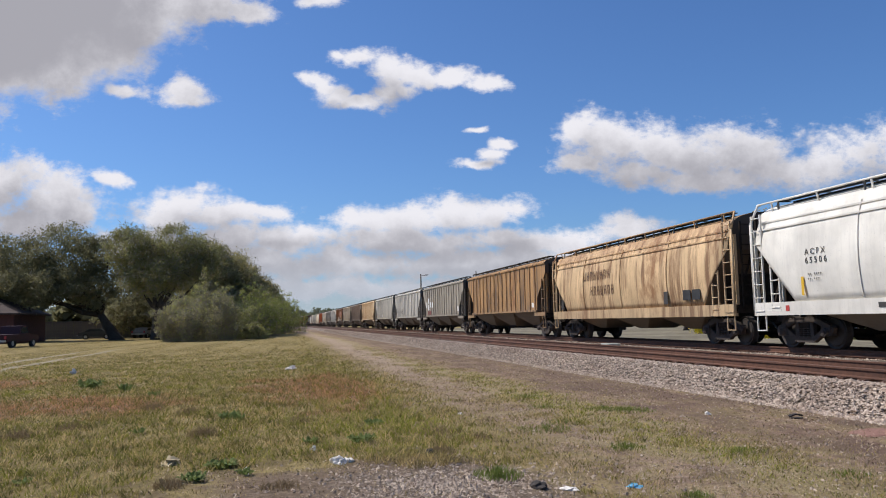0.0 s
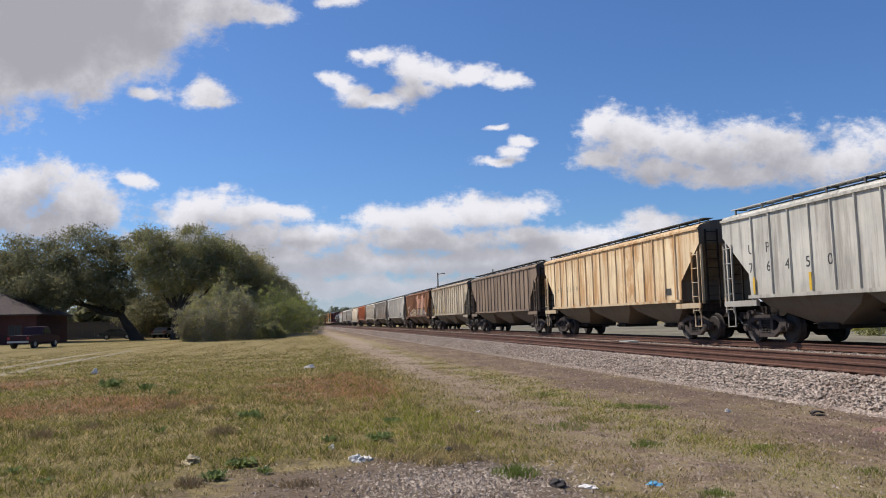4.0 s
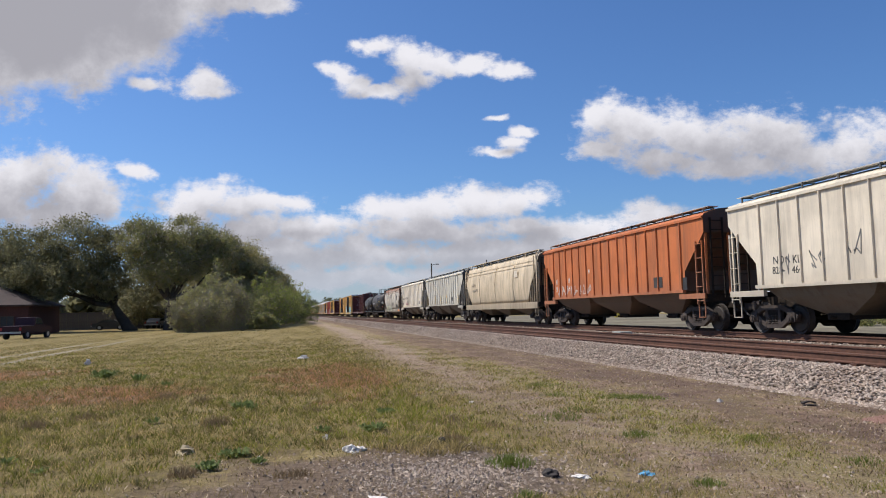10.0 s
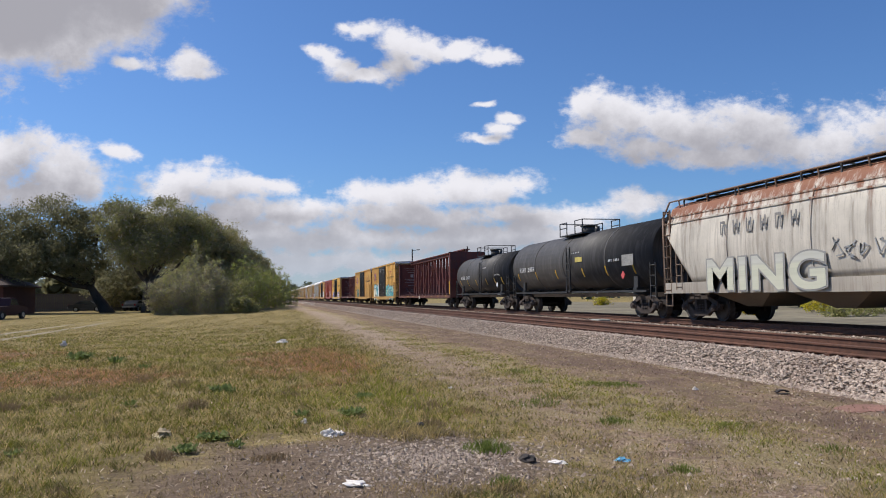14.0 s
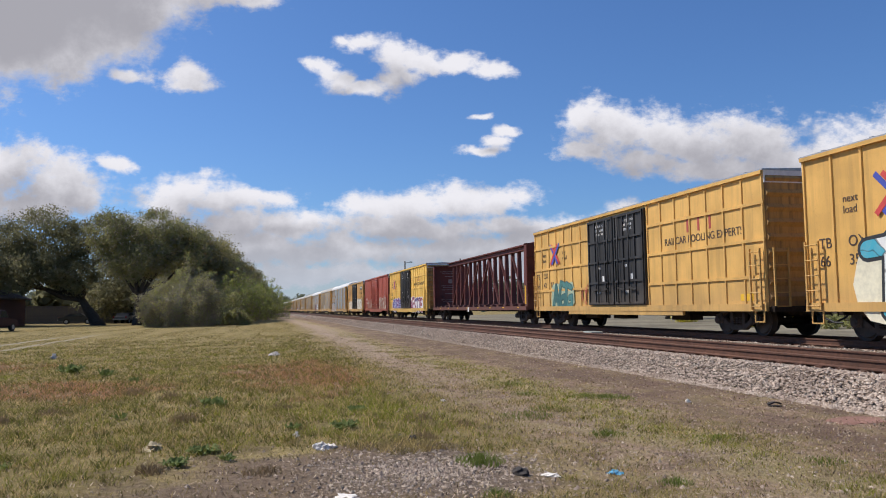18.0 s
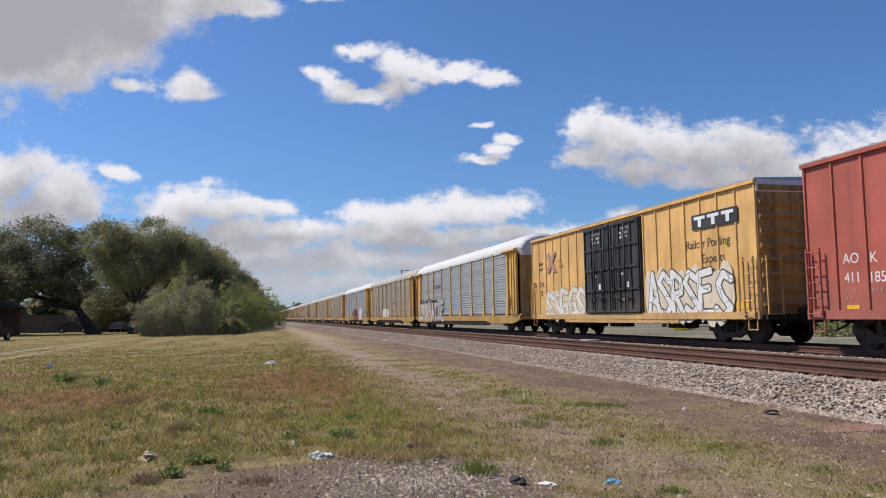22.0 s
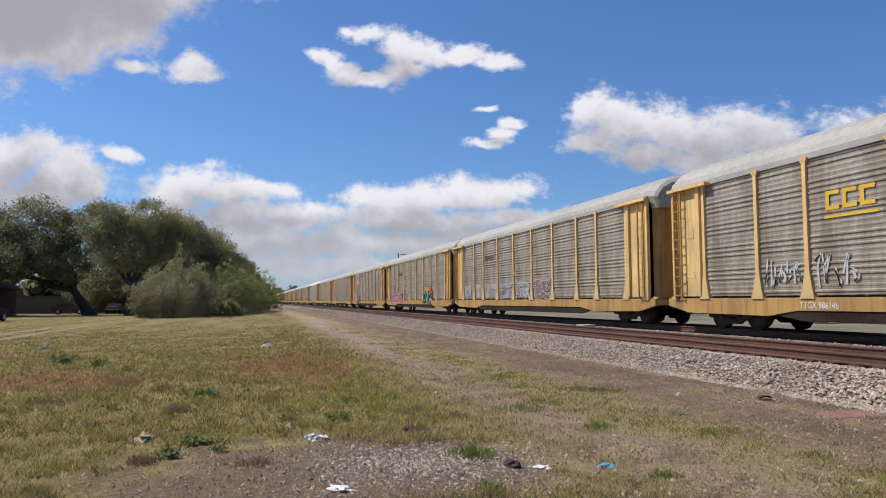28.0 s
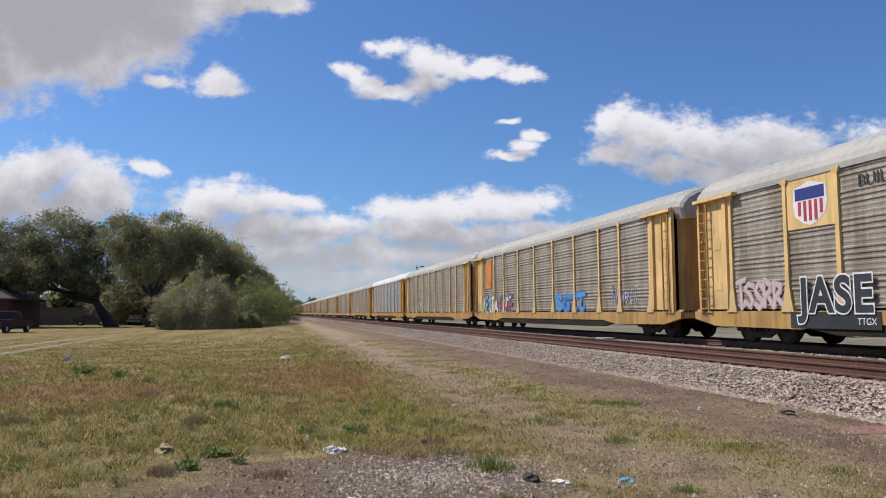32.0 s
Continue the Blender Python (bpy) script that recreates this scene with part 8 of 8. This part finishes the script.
lot()
M_FLOWER = leaf_material("yellow_flowers", (0.45, 0.36, 0.02), (0.66, 0.58, 0.06), 0.2)
for i, (x, y) in enumerate(((42, 92), (36, 60), (31, 44), (38, 47))):
    shrub(x, y, 1.1, 1.3, M_FLOWER, "low bush covered in yellow flowers", 60 + i, 12, 240, 0.06)
for i, (x, y) in enumerate(((33, 38), (37, 41), (41, 50), (46, 48))):
    shrub(x, y, 1.1, 1.4, M_SCRUB, "low straggly grey shrub beyond the tracks", 70 + i, 12, 200, 0.06)


def utility_pole(x, y, h, arm, label):
    t = thing("utility_pole", label, "pole", "utility poles", m=pose(x, y, 0))
    bm = bmesh.new()
    tube(bm, (0, 0, 0), (0, 0, h), 0.17, 10, 0.12)
    part("shaft", bm, M_BARK, t)
    if arm:
        bm = bmesh.new()
        tube(bm, (0, 0, h - 0.35), (1.1, 0, h - 0.15), 0.05, 8)
        part("arm", bm, M_BARK, t)
        bm = bmesh.new()
        box(bm, 0.9, 1.5, -0.14, 0.14, h - 0.24, h - 0.08)
        part("lamp_head", bm, M_BARK, t)


utility_pole(28.3, 150, 10.9, True, "dark utility pole with a lamp arm")
utility_pole(45, 170, 12.8, False, "thin dark mast beyond the train")


def signal_mast(x, y, h):
    t = thing("signal_mast", "dark railway signal mast far down the line", "signal", m=pose(x, y, 0))
    bm = bmesh.new()
    tube(bm, (0, 0, 0), (0, 0, h), 0.12, 8)
    part("mast", bm, M_BLACK, t)
    bm = bmesh.new()
    tube(bm, (0, -0.15, h - 0.5), (0, -0.05, h - 0.5), 0.55, 14)
    box(bm, -0.3, 0.3, -0.1, 0.3, h - 0.95, h - 0.1)
    part("signal_head", bm, M_BLACK, t)


signal_mast(7.2, 330, 7.8)


def gable_house(x0, x1, y0, y1, wall_h, ridge, wall_c, roof_c, label, seed):
    t = thing("house", label, "house", m=pose((x0 + x1) / 2, (y0 + y1) / 2, 0))
    w, d = (x1 - x0) / 2, (y1 - y0) / 2
    wall_m = plain("house_wall_%d" % seed, wall_c, 0.85, 0.0, 5.0, 0.25, 0.2)
    bm = bmesh.new()
    box(bm, -w, w, -d, d, 0, wall_h)
    part("wall", bm, wall_m, t)
    bm = bmesh.new()
    o = 0.6
    base = [(-w - o, -d - o, wall_h), (w + o, -d - o, wall_h), (w + o, d + o, wall_h), (-w - o, d + o, wall_h)]
    lip = [(px, py, pz + 0.18) for px, py, pz in base]
    top = [(-w + d, -0.1, ridge), (w - d, -0.1, ridge), (w - d, 0.1, ridge), (-w + d, 0.1, ridge)]
    loft(bm, [base, lip, top])
    part("roof", bm, plain("house_roof_%d" % seed, roof_c, 0.9, 0.0, 4.0, 0.3, 0.4), t, "low hip roof of worn shingles")
    for k in range(3):
        bx = w - 2.2 - k * 4.2
        bm = bmesh.new()
        box(bm, bx - 0.65, bx + 0.65, -d - 0.05, -d + 0.02, 0.9, 2.1)
        win = part("window", bm, M_BLACK, t, "dark window")
        bm = bmesh.new()
        for a, b2, c, e in ((bx - 0.72, bx - 0.62, 0.85, 2.15), (bx + 0.62, bx + 0.72, 0.85, 2.15), (bx - 0.62, bx + 0.62, 2.08, 2.15), (bx - 0.62, bx + 0.62, 0.85, 0.92), (bx - 0.03, bx + 0.03, 0.92, 2.08)):
            box(bm, a, b2, -d - 0.08, -d - 0.05, c, e)
        part("window_frame", bm, M_TIE, win)
    for px in (w - 4.0, w - 8.2):
        bm = bmesh.new()
        box(bm, px - 0.09, px + 0.09, -d - 0.55, -d - 0.37, 0, wall_h)
        part("porch_post", bm, M_WHITE, t, "pale porch post")
    return t


gable_house(-54, -28.6, 94, 106, 3.2, 6.2, (0.075, 0.026, 0.022), (0.055, 0.034, 0.028), "dark red-brown house with a low brown roof", 1)
gable_house(92, 108, 150, 160, 2.6, 4.6, (0.62, 0.60, 0.56), (0.55, 0.55, 0.54), "small pale house with a light roof", 2)
gable_house(70, 84, 128, 138, 2.6, 4.2, (0.55, 0.50, 0.42), (0.46, 0.46, 0.46), "small tan house with a grey roof", 3)


def fence(x0, x1, y, h):
    t = thing("fence", "weathered grey board fence behind the oaks", "fence", kind="")
    m = plain("weathered_boards", (0.135, 0.125, 0.122), 0.9, 0.0, 6.0, 0.35, 0.4)
    n = int((x1 - x0) / 0.24)
    me = None
    rnd = random.Random(4)
    for k in range(n):
        if me is None:
            bm = bmesh.new()
            box(bm, -0.11, 0.11, -0.012, 0.012, 0.0, h)
            me = mesh_of("board", bm, m)
        part("board", me, None, t, m=pose(x0 + k * 0.24, y + rnd.uniform(-0.01, 0.01), rnd.uniform(-0.06, 0.0), 0, rnd.uniform(-0.6, 0.6), 0))
    for z in (0.4, h - 0.4):
        bm = bmesh.new()
        box(bm, x0, x1, y + 0.013, y + 0.06, z - 0.05, z + 0.05)
        part("fence_rail", bm, m, t)


fence(-46.0, -12.0, 121, 2.6)


def vehicle(x, y, rz, colour, pickup, label):
    car = thing("pickup_truck" if pickup else "car", label, "pickup truck" if pickup else "car", m=pose(x, y, 0, 0, 0, rz))
    paint = plain("vehicle_paint_%d" % int(x), colour, 0.55, 0.0, 3.0, 0.12, spec=0.3)
    glass = plain("dark_window_%d" % int(x), (0.03, 0.035, 0.04), 0.1)
    L = 2.75 if pickup else 2.25
    side = [(-L, 0.55), (-L, 1.12), (-0.35, 1.15), (0.9, 1.15), (L - 0.25, 1.05), (L, 0.85), (L, 0.5)] if pickup else [(-L, 0.5), (-L, 0.95), (-1.2, 1.0), (1.0, 1.0), (L - 0.2, 0.85), (L, 0.7), (L, 0.45)]
    bm = bmesh.new()
    loft(bm, [[(px, s * 0.95, pz) for px, pz in side] for s in (-1, 1)])
    part("body", bm, paint, car)
    cab = [(-0.45, 1.14), (-0.30, 1.85), (0.75, 1.88), (1.35, 1.14)] if pickup else [(-1.6, 0.98), (-0.9, 1.45), (0.5, 1.48), (1.2, 0.98)]
    bm = bmesh.new()
    loft(bm, [[(px, s * 0.86, pz) for px, pz in cab] for s in (-1, 1)])
    part("cab", bm, paint, car)
    for s in (-1, 1):
        bm = bmesh.new()
        c = [(cab[0][0] + 0.2, cab[0][1] + 0.1), (cab[1][0] + 0.1, cab[1][1] - 0.08), (cab[2][0] - 0.08, cab[2][1] - 0.08), (cab[3][0] - 0.25, cab[3][1] + 0.1)]
        loft(bm, [[(px, s * y2, pz) for px, pz in c] for y2 in (0.855, 0.868)])
        part("side_window", bm, glass, car)
        for ax in (-L + 0.95, L - 0.95):
            bm = bmesh.new()
            tube(bm, (ax, s * 0.72, 0.37), (ax, s * 0.97, 0.37), 0.37, 18)
            w = part("wheel", bm, M_RUBBER, car, "black tyre")
            bm = bmesh.new()
            tube(bm, (ax, s * 0.972, 0.37), (ax, s * 0.982, 0.37), 0.21, 14)
            part("rim", bm, plain_roof(), w)
    bm = bmesh.new()
    box(bm, -L - 0.12, -L - 0.01, -0.9, 0.9, 0.50, 0.66)
    part("bumper", bm, plain_roof(), car, "bright rear bumper")
    for s in (-1, 1):
        bm = bmesh.new()
        box(bm, -L - 0.02, -L + 0.02, s * 0.82 - 0.1, s * 0.82 + 0.1, 0.75, 1.0)
        part("tail_light", bm, paint_of((0.35, 0.03, 0.03)), car, "red tail light")


vehicle(-22.6, 74, 80, (0.040, 0.011, 0.015), True, "dark maroon pickup truck parked by the house")
vehicle(-24.0, 113, 8, (0.06, 0.065, 0.07), False, "dark car parked under the oaks")
vehicle(-18.2, 115, 80, (0.20, 0.20, 0.21), False, "grey car parked under the oaks")


# ---- what moves ----
def rail_pose(y):
    far = max(0.0, y - 450.0)
    return pose(TRACK_X + far * far / 3000.0, y, RAIL, 0, 0, -math.degrees(math.atan(far / 1500.0)))


def motions():
    for car, passing in CARS:
        times = [0.0, 32.0]
        if SPEED * passing > 430:
            times = [0.0] + [2.0 * k for k in range(1, 16) if SPEED * (passing - 2.0 * k) > 380] + [32.0]
        walk(car, [(t, rail_pose(SPEED * (passing - t))) for t in times])
    walk(CLOUDS, [(0.0, pose(0, 0, 0)), (32.0, pose(0, 0, 0, 0, 0, -2.6))])


motions()
